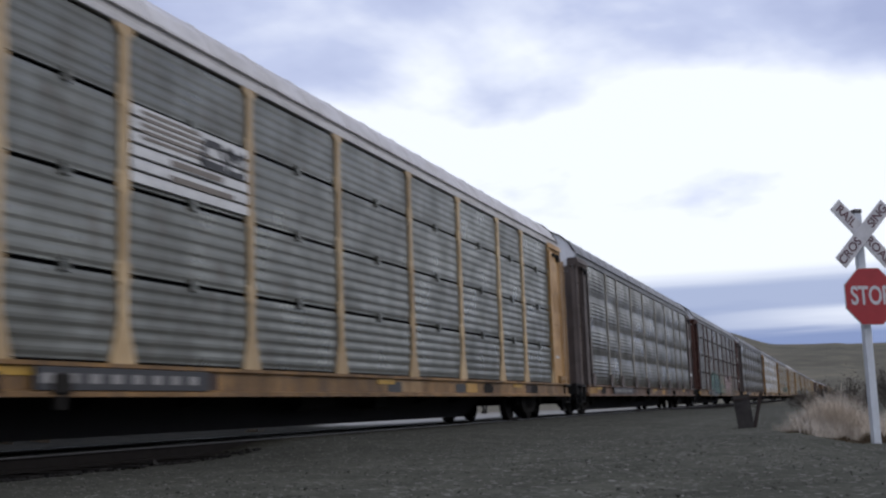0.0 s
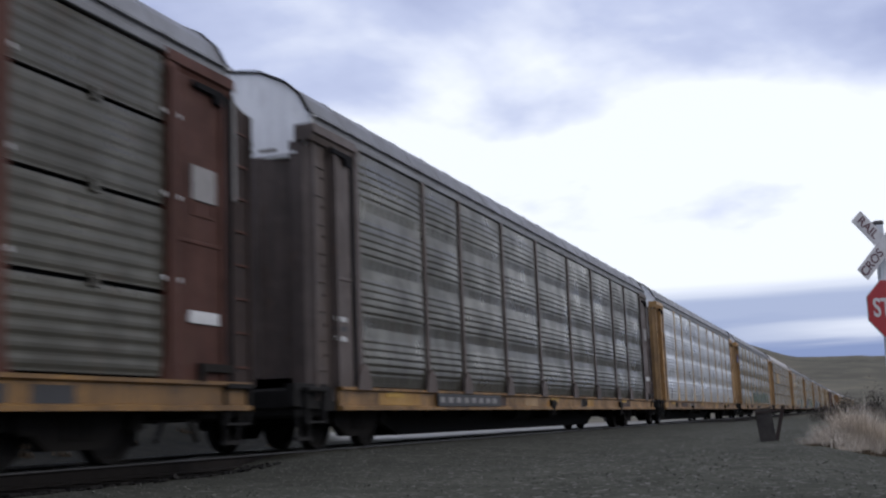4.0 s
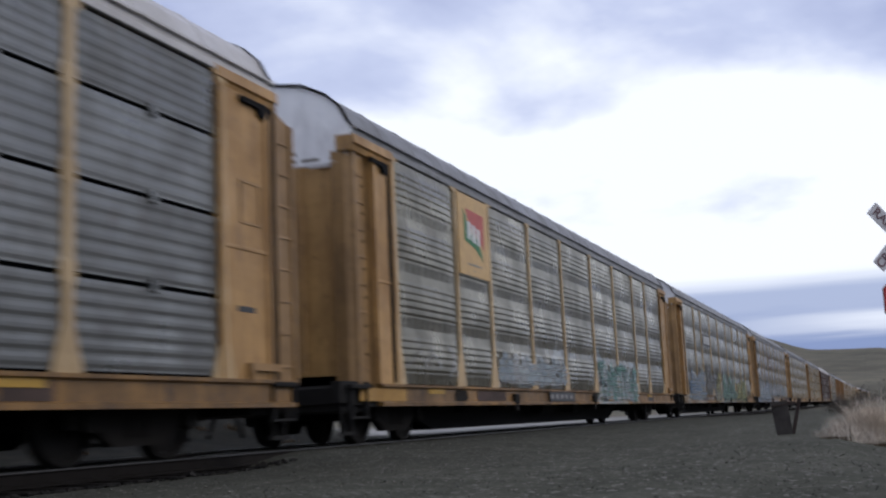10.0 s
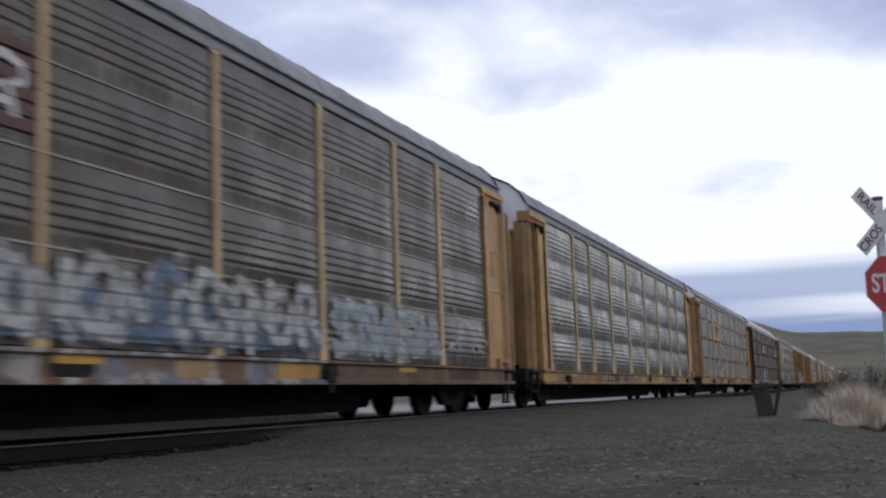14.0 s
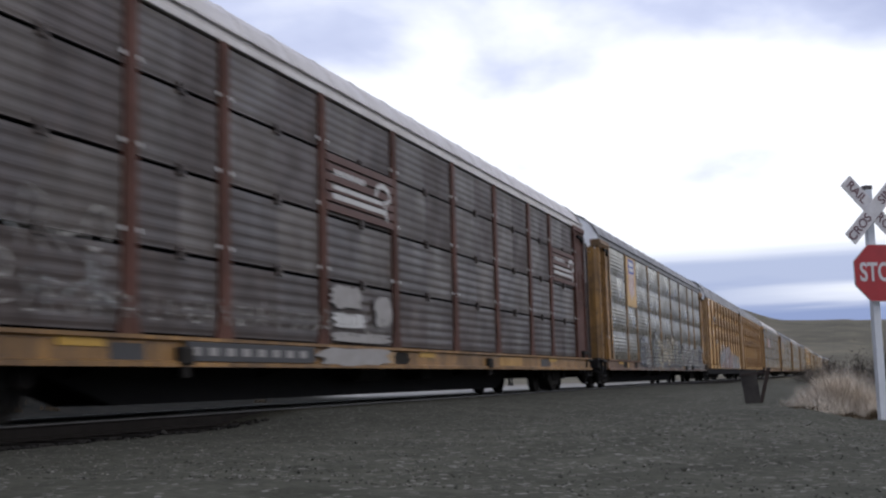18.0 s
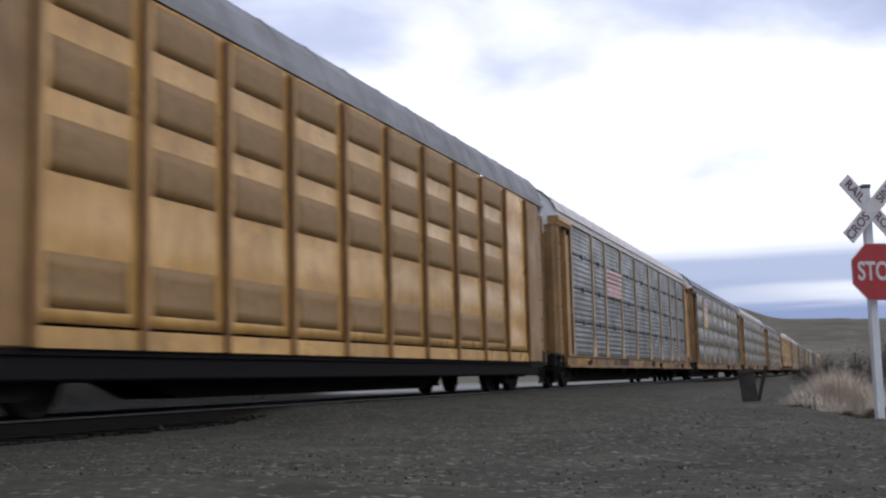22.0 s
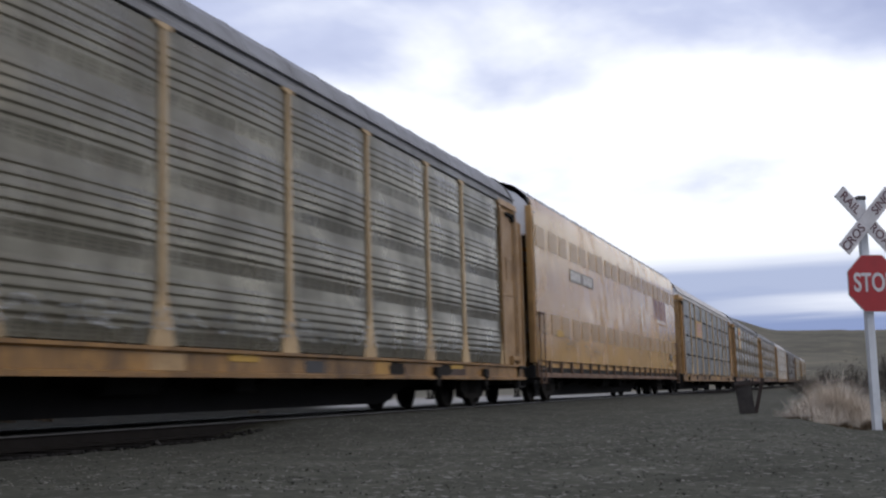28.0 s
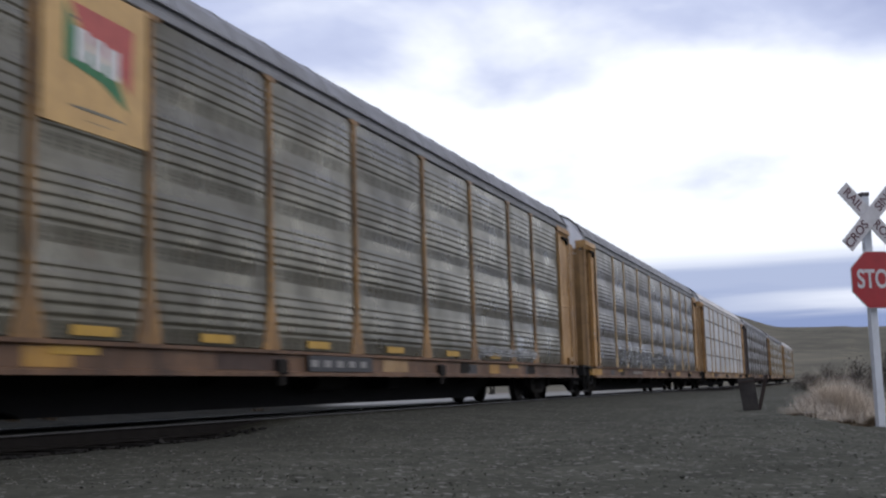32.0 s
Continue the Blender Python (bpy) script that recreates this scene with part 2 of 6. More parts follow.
SHEET = {   # base, streaks, stain amount, roughness, metal
    "grey": ((0.190, 0.192, 0.167), (0.076, 0.076, 0.064), 0.40, 0.33, 0.65),
    "olive": ((0.187, 0.172, 0.127), (0.072, 0.067, 0.049), 0.45, 0.30, 0.65),
    "brown": ((0.128, 0.112, 0.089), (0.044, 0.037, 0.029), 0.5, 0.31, 0.6),
    "soot": ((0.100, 0.093, 0.071), (0.034, 0.032, 0.024), 0.4, 0.33, 0.6),
    "pewter": ((0.184, 0.187, 0.177), (0.098, 0.098, 0.093), 0.3, 0.34, 0.65),
    "silver": ((0.55, 0.56, 0.565), (0.27, 0.275, 0.28), 0.12, 0.32, 0.5),
    "white": ((0.50, 0.505, 0.51), (0.32, 0.325, 0.33), 0.1, 0.36, 0.25),
    "dark": ((0.050, 0.036, 0.030), (0.020, 0.014, 0.012), 0.3, 0.55, 0.0),
    "yellow": ((0.58, 0.350, 0.115), (0.34, 0.190, 0.058), 0.5, 0.30, 0.0),
    "sand": ((0.42, 0.250, 0.080), (0.34, 0.192, 0.058), 0.12, 0.17, 0.0),
}
SPLIT_TONES = []
STRIPES = {"yellow": 0.72, "sand": 0.3, "grey": 0.45, "pewter": 0.45, "olive": 0.42, "brown": 0.45, "soot": 0.42, "silver": 0.35, "dark": 0.8}


def sheet_material(tone, name, spray=None):
    base, dark, stain, rough, metal = SHEET[tone]
    return weathered(name, base, dark, stain_amount=stain, rough=rough, metal=metal, streak=STRIPES.get(tone, 0.65), spray=spray)


PANEL = {tone: sheet_material(tone, "sheet_" + tone) for tone in SHEET}
SPRAY = {}
SPLIT_TONES += [PANEL["dark"], weathered("sheet_dark_sooty", (0.046, 0.034, 0.029), (0.020, 0.015, 0.013), stain_amount=0.3, rough=0.45), weathered("sheet_dark_dusty", (0.080, 0.066, 0.055), (0.032, 0.025, 0.021), stain_amount=0.3, rough=0.45, metal=0.1)]


def sprayed_sheet(tone, fill, second, line, top, cover):
    key = (tone, fill, second, line, top, cover)
    if key not in SPRAY:
        SPRAY[key] = sheet_material(tone, "sprayed_sheet_" + tone, (fill, second, line, top, cover))
    return SPRAY[key]


PAINT = {
    "yellow": weathered("yellow_paint", (0.43, 0.250, 0.082), (0.20, 0.105, 0.034), stain_amount=0.5, rough=0.5),
    "orange": weathered("orange_paint", (0.270, 0.140, 0.030), (0.060, 0.034, 0.016), stain=(0.030, 0.020, 0.017), stain_amount=0.9, rough=0.5, streak=0.8, vary=0.2),
    "brown": weathered("red_brown_paint", (0.082, 0.030, 0.019), (0.036, 0.017, 0.012), stain_amount=0.35, rough=0.65, shine=0.22),
    "mauve": weathered("faded_brown_paint", (0.098, 0.073, 0.061), (0.042, 0.031, 0.026), stain_amount=0.4, rough=0.6),
    "pale": weathered("faded_pale_paint", (0.31, 0.285, 0.235), (0.16, 0.14, 0.11), stain_amount=0.35, rough=0.55),
    "tan": weathered("tan_post_paint", (0.46, 0.335, 0.180), (0.28, 0.185, 0.085), stain_amount=0.35, rough=0.5),
    "rust": weathered("rusty_orange_paint", (0.150, 0.075, 0.031), (0.045, 0.026, 0.017), stain=(0.03, 0.023, 0.02), stain_amount=0.8, rough=0.6, streak=0.8, vary=0.2),
    "ochre": weathered("ochre_paint", (0.30, 0.172, 0.058), (0.14, 0.078, 0.028), stain_amount=0.5, rough=0.5),
    "cream": weathered("pale_cream_paint", (0.50, 0.43, 0.32), (0.30, 0.24, 0.16), stain_amount=0.3, rough=0.5),
}
ROOF = {
    "white": weathered("white_roof", (0.50, 0.485, 0.475), (0.36, 0.345, 0.335), stain_amount=0.12, rough=0.5, vary=0.05),
    "grey": weathered("grey_roof", (0.20, 0.205, 0.215), (0.13, 0.13, 0.135), stain_amount=0.15, rough=0.6, vary=0.05),
}
WHITE_END = weathered("white_end_paint", (0.86, 0.86, 0.86), (0.70, 0.70, 0.71), stain_amount=0.1)
BLACK = plain("underframe_black", (0.019, 0.018, 0.017), 0.85, shine=0.15)
DARK_STEEL = plain("truck_steel", (0.019, 0.017, 0.015), 0.9, 0.0, shine=0.15)
WHEEL_STEEL = plain("wheel_steel", (0.018, 0.0165, 0.015), 0.85, 0.0, shine=0.15)
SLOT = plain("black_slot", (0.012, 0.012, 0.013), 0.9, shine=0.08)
INK_WHITE = plain("stencil_white", (0.46, 0.46, 0.45), 0.6, bump=0.05)
INK_BLACK = plain("stencil_black", (0.03, 0.03, 0.032), 0.6, bump=0.05)


# ---- mesh helpers ----
class Shape:
    def __init__(self):
        self.v, self.f = [], []

    def add(self, verts, faces):
        n = len(self.v)
        self.v += [tuple(p) for p in verts]
        self.f += [tuple(i + n for i in q) for q in faces]
        return self

    def box(self, x0, x1, y0, y1, z0, z1, c=0.0):
        """A box; c chamfers its edges."""
        if c <= 0:
            return self.add([(x, y, z) for x in (x0, x1) for y in (y0, y1) for z in (z0, z1)],
                            [(0, 1, 3, 2), (4, 6, 7, 5), (0, 4, 5, 1), (2, 3, 7, 6), (0, 2, 6, 4), (1, 5, 7, 3)])
        bm = bmesh.new()
        bmesh.ops.create_cube(bm, size=1.0)
        for p in bm.verts:
            p.co = Vector(((x0 + x1) / 2 + p.co.x * (x1 - x0), (y0 + y1) / 2 + p.co.y * (y1 - y0), (z0 + z1) / 2 + p.co.z * (z1 - z0)))
        bmesh.ops.bevel(bm, geom=list(bm.edges), offset=c, segments=1, affect="EDGES")
        bm.verts.index_update()
        self.add([tuple(p.co) for p in bm.verts], [tuple(p.index for p in q.verts) for q in bm.faces])
        bm.free()
        return self

    def prism(self, profile, axis, a, b):
        """A closed profile swept along axis from a to b. The profile's two numbers are the other two axes in order."""
        def at(p, w):
            q = list(p)
            q.insert("xyz".index(axis), w)
            return tuple(q)
        n = len(profile)
        verts = [at(p, a) for p in profile] + [at(p, b) for p in profile]
        faces = [(i, (i + 1) % n, n + (i + 1) % n, n + i) for i in range(n)]
        faces += [tuple(range(n - 1, -1, -1)), tuple(range(n, 2 * n))]
        return self.add(verts, faces)

    def cyl(self, centre, axis, r, length, n=14, r2=None):
        k = "xyz".index(axis)
        prof = [(math.cos(2 * math.pi * i / n), math.sin(2 * math.pi * i / n)) for i in range(n)]
        verts = []
        for w, rad in ((-length / 2, r), (length / 2, r if r2 is None else r2)):
            for p in prof:
                q = [p[0] * rad, p[1] * rad]
                q.insert(k, w)
                verts.append(tuple(centre[j] + q[j] for j in range(3)))
        faces = [(i, (i + 1) % n, n + (i + 1) % n, n + i) for i in range(n)]
        faces += [tuple(range(n - 1, -1, -1)), tuple(range(n, 2 * n))]
        return self.add(verts, faces)

    def beam(self, a, b, w, d=None):
        """A bar of square section from a to b."""
        a, b = Vector(a), Vector(b)
        d = w if d is None else d
        z = (b - a).normalized()
        x = z.orthogonal().normalized() if abs(z.z) < 0.9 else Vector((1, 0, 0))
        if abs(z.z) < 0.9:
            x = z.cross(Vector((0, 0, 1))).normalized()
        y = z.cross(x)
        verts = [p + x * sx * w / 2 + y * sy * d / 2 for p in (a, b) for sx, sy in ((-1, -1), (1, -1), (1, 1), (-1, 1))]
        return self.add(verts, [(0, 1, 5, 4), (1, 2, 6, 5), (2, 3, 7, 6), (3, 0, 4, 7), (3, 2, 1, 0), (4, 5, 6, 7)])

    def mesh(self, name, smooth=False):
        me = bpy.data.meshes.new(name)
        me.from_pydata(self.v, [], self.f)
        bm = bmesh.new()
        bm.from_mesh(me)
        bmesh.ops.recalc_face_normals(bm, faces=bm.faces)
        bm.to_mesh(me)
        bm.free()
        if smooth:
            me.shade_smooth()
        return me


MESHES = {}


def shared(key, make, smooth=False):
    if key not in MESHES:
        MESHES[key] = make().mesh(key, smooth)
        MESHES[key].materials.append(None)
    return MESHES[key]


def part(name, mesh, mat, parent=None, at=(0, 0, 0), label="", turn=0.0):
    """One mesh object with its own material, under a thing or a part."""
    if isinstance(mesh, Shape):
        mesh = mesh.mesh(name)
    if not mesh.materials:
        mesh.materials.append(None)
    ob = new(name, mesh)
    ob.material_slots[0].link = "OBJECT"
    ob.material_slots[0].material = mat
    ob.matrix_basis = pose(*at, 0, 0, turn)
    if parent is not None:
        ob.parent = parent
    if label:
        tagged(ob, label)
    return ob


# ---- the train ----
HALF = 13.55                                    # half length of a car body
POSTS = (-11.60, -8.80, -6.90, -4.18, -1.45, 1.58, 4.32, 7.08, 9.10, 11.78)
SILL_LOW, SILL_TOP, EAVE, WIDTH = 0.54, 0.87, 4.52, 1.54
WHEEL_R = 0.43


def panel_profile(kind, z0, z1):
    """(x, z) outline of a corrugated sheet, facing +x."""
    pts = []
    if kind == "row":            # one row of the four-row sides: six even ribs
        n = 6
        step = (z1 - z0) / n
        for i in range(n):
            z = z0 + i * step
            pts += [(0.0, z), (0.0, z + 0.18 * step), (0.006, z + 0.46 * step), (0.006, z + 0.72 * step)]
    else:                        # full-height sheet in four quarters: a perforated flat, then five ribs, then a plain flat
        groove, face = (0.006, 0.022) if kind == "slats" else (0.005, 0.0135)
        step = (z1 - z0) / 4
        for i in range(4):
            z = z0 + i * step
            pts += [(0.008, z + 0.004), (0.008, z + 0.095 * step), (0.008, z + 0.19 * step)]
            for j in range(5):
                r = z + (0.21 + 0.128 * j) * step
                top = (face - 0.003, r + 0.116 * step) if kind == "slats" else (groove + 0.003, r + 0.112 * step)
                pts += [(groove, r), (groove, r + 0.022 * step), (face, r + 0.048 * step), (face, r + 0.066 * step), top]
            pts += [(0.008, z + 0.875 * step), (0.008, z + step - 0.004)]
    pts.append((0.0, z1))
    return pts + [(-0.03, z1), (-0.03, z0)]


def bow(kind, f, u):
    """How far a sheet bellies out: f is the height in one quarter of the side, u runs from -1 to 1 between the posts."""
    depth = {"tall": 0.038, "slats": 0.034}.get(kind, 0.0)
    return depth * math.sin(math.pi * f) ** 1.3 * (1 - u ** 4)


def panel_mesh(kind, width, z0, z1):
    key = f"{kind}_{width:.2f}_{z0:.2f}_{z1:.2f}"

    def make():
        prof = panel_profile(kind, z0, z1)
        n, quarter = len(prof), (z1 - z0) / 4
        cols = (-1.0, 1.0) if kind == "row" else (-1.0, -0.85, -0.68, -0.48, -0.25, 0.0, 0.25, 0.48, 0.68, 0.85, 1.0)
        s = Shape()
        verts = [(p[0] + (bow(kind, (p[1] - z0) / quarter % 1.0, u) if p[0] >= 0 else 0.0), u * width / 2, p[1]) for u in cols for p in prof]
        faces = [(c * n + i, c * n + (i + 1) % n, c * n + n + (i + 1) % n, c * n + n + i) for c in range(len(cols) - 1) for i in range(n)]
        return s.add(verts, faces)
    return shared(key, make)


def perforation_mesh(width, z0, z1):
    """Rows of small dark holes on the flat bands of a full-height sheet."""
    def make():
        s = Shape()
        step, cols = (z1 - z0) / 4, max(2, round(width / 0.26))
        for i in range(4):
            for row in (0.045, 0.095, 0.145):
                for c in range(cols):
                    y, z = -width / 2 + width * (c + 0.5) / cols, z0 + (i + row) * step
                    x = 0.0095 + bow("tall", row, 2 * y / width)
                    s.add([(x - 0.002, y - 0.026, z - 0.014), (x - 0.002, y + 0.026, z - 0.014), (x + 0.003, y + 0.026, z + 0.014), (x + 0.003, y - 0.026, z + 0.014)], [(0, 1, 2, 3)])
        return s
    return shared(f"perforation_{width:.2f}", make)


def post_mesh(kind):
    """A pressed post cut from one outline: foot, shaft, deck knuckles and cap."""
    def make():
        z0, z1 = SILL_TOP - 0.02, EAVE - 0.02
        if kind == "flared":
            half = [(0.24, z0), (0.22, z0 + 0.10), (0.058, z0 + 0.62), (0.050, z1 - 0.10), (0.18, z1 - 0.07), (0.18, z1)]
        elif kind == "bracket":
            half = [(0.22, z0), (0.20, z0 + 0.10), (0.085, z0 + 0.45)]
            for z in (1.81, 2.76, 3.69):
                half += [(0.075, z - 0.13), (0.105, z - 0.09), (0.105, z + 0.09), (0.075, z + 0.13)]
            half += [(0.075, z1 - 0.16), (0.17, z1 - 0.08), (0.17, z1)]
        elif kind == "broad":
            half = [(0.20, z0), (0.13, z0 + 0.30), (0.11, z1 - 0.10), (0.11, z1)]
        else:
            half = [(0.12, z0), (0.12, z0 + 0.22), (0.062, z0 + 0.30), (0.055, z1 - 0.08), (0.12, z1 - 0.06), (0.12, z1)]
        s = Shape()
        n = len(half)
        # the shaft's face is narrower than its root, so its long edges read as folds
        verts = []
        for x, k in ((0.0, 1.0), (0.030, 1.0), (0.044, 0.72)):
            verts += [(x, y * k, z) for y, z in half] + [(x, -y * k, z) for y, z in half]
        m = 2 * n
        for r in range(2):
            for i in range(n - 1):
                s_a, s_b = r * m + i, (r + 1) * m + i
                s.f += [(s_a, s_a + 1, s_b + 1, s_b), (s_a + n, s_b + n, s_b + n + 1, s_a + n + 1)]
            for i in (0, n - 1):
                s_a, s_b = r * m + i, (r + 1) * m + i
                s.f.append((s_a, s_b, s_b + n, s_a + n))
        for i in range(n - 1):
            t = 2 * m + i
            s.f.append((t, t + 1, t + 1 + n, t + n))
        s.v = verts
        return s
    return shared("post_" + kind, make)


ROOF_LINE = ((1.485, EAVE), (1.485, 4.655), (1.53, 4.655), (1.53, 4.68), (1.45, 4.70), (1.30, 4.98), (1.07, 5.19), (0.68, 5.38), (0.0, 5.48))


HIGH_LINE = ((1.40, EAVE), (1.385, 4.93), (1.34, 5.02), (1.05, 5.28), (0.65, 5.42), (0.0, 5.48))


FULL_LINE = ((1.50, EAVE), (1.47, 4.66), (1.33, 5.02), (1.10, 5.27), (0.70, 5.44), (0.0, 5.52))   # the articulated car stands a little taller


def roof_mesh(half, kind="arched"):
    def make():
        shape = {"high": HIGH_LINE, "full": FULL_LINE}.get(kind, ROOF_LINE)
        line = [(-x, z) for x, z in shape] + [(x, z) for x, z in reversed(shape[:-1])]
        cuts, y = [], -half
        n = round(2 * half / 1.36)
        for i in range(n):
            a = -half + 2 * half * i / n
            b = -half + 2 * half * (i + 1) / n
            cuts += [(a, 0.0), (b - 0.10, 0.0), (b - 0.085, 0.010), (b - 0.025, 0.010)]
        cuts.append((half, 0.0))
        verts, m = [], len(line)
        for y, lift in cuts:
            for x, z in line:
                g = 1.0 + lift / 5.0
                verts.append((x * (1 + lift / 1.6) if z > EAVE else x, y, EAVE + (z - EAVE) * g + (lift if z > 4.6 else 0)))
        faces = [(i * m + j, i * m + j + 1, (i + 1) * m + j + 1, (i + 1) * m + j) for i in range(len(cuts) - 1) for j in range(m - 1)]
        s = Shape().add(verts, faces)
        # turned-down edge strips give the sheet its thickness
        for sx in (-1, 1) if kind == "arched" else ():
            s.box(min(sx * 1.46, sx * 1.53), max(sx * 1.46, sx * 1.53), -half, half, EAVE - 0.02, EAVE + 0.03, 0.01)
        return s
    return shared(f"roof_{half:.2f}_{kind}", make)


def gable_mesh():
    """Upper end sheet, facing +y."""
    def make():
        line = [(-x, z - 0.015) for x, z in ROOF_LINE] + [(x, z - 0.015) for x, z in reversed(ROOF_LINE[:-1])]
        prof = [(1.30, 4.10), (-1.30, 4.10), (-1.48, 4.45)] + line + [(1.48, 4.45)]
        s = Shape().prism(prof, "y", -0.03, 0.03)
        s.box(-1.25, 1.25, 0.03, 0.05, 4.14, 4.17)
        return s
    return shared("gable", make)


def end_door_mesh(half_only=1):
    """One folded leaf of an end door, facing +y, from the centre to the corner post."""
    def make():
        s = Shape()
        s.prism([(0.01, -0.02), (0.62, 0.10), (1.18, -0.02), (1.18, -0.08), (0.62, 0.04), (0.01, -0.08)], "z", 1.0, 4.12)
        s.box(0.57, 0.67, 0.05, 0.13, 1.0, 4.12, 0.015)
        for z in (1.35, 2.4, 3.5):
            s.box(0.30, 0.36, 0.05, 0.10, z, z + 0.18, 0.01)
        return s
    return shared("end_door_leaf", make)


BACK = 0.50                                     # roof and side walls stop short of the end platforms
SILL_CUTS = (-12.35,) + POSTS[1:-1] + (13.40,)


def side_sill_mesh(length):
    def make():
        s = Shape()
        s.prism([(0.0, SILL_LOW), (0.10, SILL_LOW), (0.10, SILL_LOW + 0.05), (0.045, SILL_LOW + 0.07), (0.045, SILL_TOP - 0.06), (0.10, SILL_TOP - 0.04),
                 (0.10, SILL_TOP), (0.0, SILL_TOP)], "y", -length / 2, length / 2)
        return s
    return shared(f"side_sill_{length:.2f}", make)


def underframe_mesh(half):
    def make():
        s = Shape()
        s.box(-1.46, 1.46, -half + 0.3, half - 0.3, SILL_TOP - 0.14, SILL_TOP - 0.01)
        prof = [(-half + 0.1, 0.55), (-half + 4.6, 0.55), (-half + 6.0, 0.13), (half - 6.0, 0.13), (half - 4.6, 0.55), (half - 0.1, 0.55), (half - 0.1, 0.74), (-half + 0.1, 0.74)]
        for x in (-0.42, 0.30):
            s.prism(prof, "x", x, x + 0.12)
        s.box(-0.42, 0.42, -half + 6.0, half - 6.0, 0.13, 0.16)
        y = -half + 3.0
        while y < half - 2.9:
            s.prism([(-1.45, 0.72), (-0.4, 0.42), (0.4, 0.42), (1.45, 0.72), (1.45, 0.74), (-1.45, 0.74)], "y", y, y + 0.08)
            y += 2.15
        s.cyl((0.75, -1.0, 0.52), "y", 0.17, 1.1, 12)          # air reservoir
        s.box(0.55, 0.95, 1.2, 1.7, 0.36, 0.72, 0.03)          # control valve
        s.cyl((0.62, 0, 0.66), "y", 0.025, 2 * half - 5, 6)    # brake pipe
        return s
    return shared(f"underframe_{half:.2f}", make)


def wheelset_mesh():
    def make():
        s = Shape()
        s.cyl((0, 0, 0), "x", 0.075, 2.1, 10)
        for x in (-0.755, 0.755):
            sg = 1 if x > 0 else -1
            prof = [(0.0, 0.10), (0.07, 0.10), (0.03, 0.16), (0.03, WHEEL_R - 0.08), (0.075, WHEEL_R - 0.055), (0.075, WHEEL_R), (-0.035, WHEEL_R + 0.005),
                    (-0.055, WHEEL_R + 0.028), (-0.065, WHEEL_R + 0.028), (-0.065, WHEEL_R - 0.07), (-0.02, WHEEL_R - 0.09), (-0.02, 0.16), (-0.06, 0.10)]
            n, m = 24, len(prof)
            verts = [(x + sg * a, r * math.cos(2 * math.pi * i / n), r * math.sin(2 * math.pi * i / n)) for i in range(n) for a, r in prof]
            faces = [(i * m + j, i * m + (j + 1) % m, ((i + 1) % n) * m + (j + 1) % m, ((i + 1) % n) * m + j) for i in range(n) for j in range(m)]
            s.add(verts, faces)
        return s
    return shared("wheelset", make)


def truck_frame_mesh():
    """Cast side frame in the plane x = 0, axles at y = +-0.87, wheel centre height."""
    def make():
        s = Shape()
        prof = [(-1.12, 0.36), (-1.12, 0.52), (-0.72, 0.56), (-0.38, 0.72), (0.38, 0.72), (0.72, 0.56), (1.12, 0.52), (1.12, 0.36), (0.72, 0.36), (0.44, 0.17), (-0.44, 0.17), (-0.72, 0.36)]
        s.prism(prof, "x", -0.07, 0.07)
        for y in (-0.87, 0.87):
            s.cyl((0.09, y, WHEEL_R), "x", 0.11, 0.12, 12)
        for y in (-0.16, 0.0, 0.16):
            s.cyl((0.05, y, 0.40), "z", 0.07, 0.26, 8)
        return s
    return shared("truck_frame", make)


def build_truck(parent, y, half):
    truck = part("truck", shared("bolster", lambda: Shape().box(-1.0, 1.0, -0.18, 0.18, 0.40, 0.62, 0.03).cyl((0, 0, 0.66), "z", 0.2, 0.1, 12)),
                 DARK_STEEL, parent, (0, y, 0), "dark cast steel four-wheel truck")
    for x in (-1.0, 1.0):
        part("side_frame", truck_frame_mesh(), DARK_STEEL, truck, (x, 0, 0), turn=0 if x > 0 else 180)
    for yy in (-0.87, 0.87):
        ob = part("wheelset", wheelset_mesh(), WHEEL_STEEL, truck, (0, yy, WHEEL_R))
        WHEELSETS.append(ob)
    return truck


def coupler_mesh():
    def make():
        s = Shape()
        s.box(-0.09, 0.09, -0.75, 0.0, 0.72, 0.90, 0.03)
        s.box(-0.19, 0.14, 0.0, 0.16, 0.66, 0.96, 0.05)
        s.box(0.06, 0.20, 0.10, 0.28, 0.68, 0.94, 0.04)
        s.beam((-0.12, -0.2, 0.75), (-0.30, 0.30, 0.45), 0.05)
        return s
    return shared("coupler", make)


WHEELSETS, CARS = [], []
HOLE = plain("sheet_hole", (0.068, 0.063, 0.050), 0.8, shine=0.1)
INK_PURPLE = plain("faded_purple", (0.17, 0.07, 0.10), 0.6, bump=0.05)
INK_YELLOW = plain("safety_yellow", (0.42, 0.25, 0.03), 0.5, bump=0.05)
INK_RED = plain("faded_red", (0.42, 0.09, 0.075), 0.6, bump=0.05)
INK_GREEN = plain("flag_green", (0.03, 0.16, 0.06), 0.6, bump=0.05)
INK_BROWN = plain("emblem_brown", (0.074, 0.030, 0.020), 0.6, bump=0.05)
INK_PINK = plain("faded_pink", (0.50, 0.30, 0.30), 0.6, bump=0.05)
BOARD_WHITE = plain("placard_white", (0.60, 0.60, 0.59), 0.5, vary=0.3, bump=0.1)
BOARD_YELLOW = plain("placard_yellow", (0.52, 0.33, 0.12), 0.5, vary=0.25, bump=0.1)
BOARD_PINK = plain("placard_pink", (0.56, 0.40, 0.39), 0.5, vary=0.3, bump=0.1)
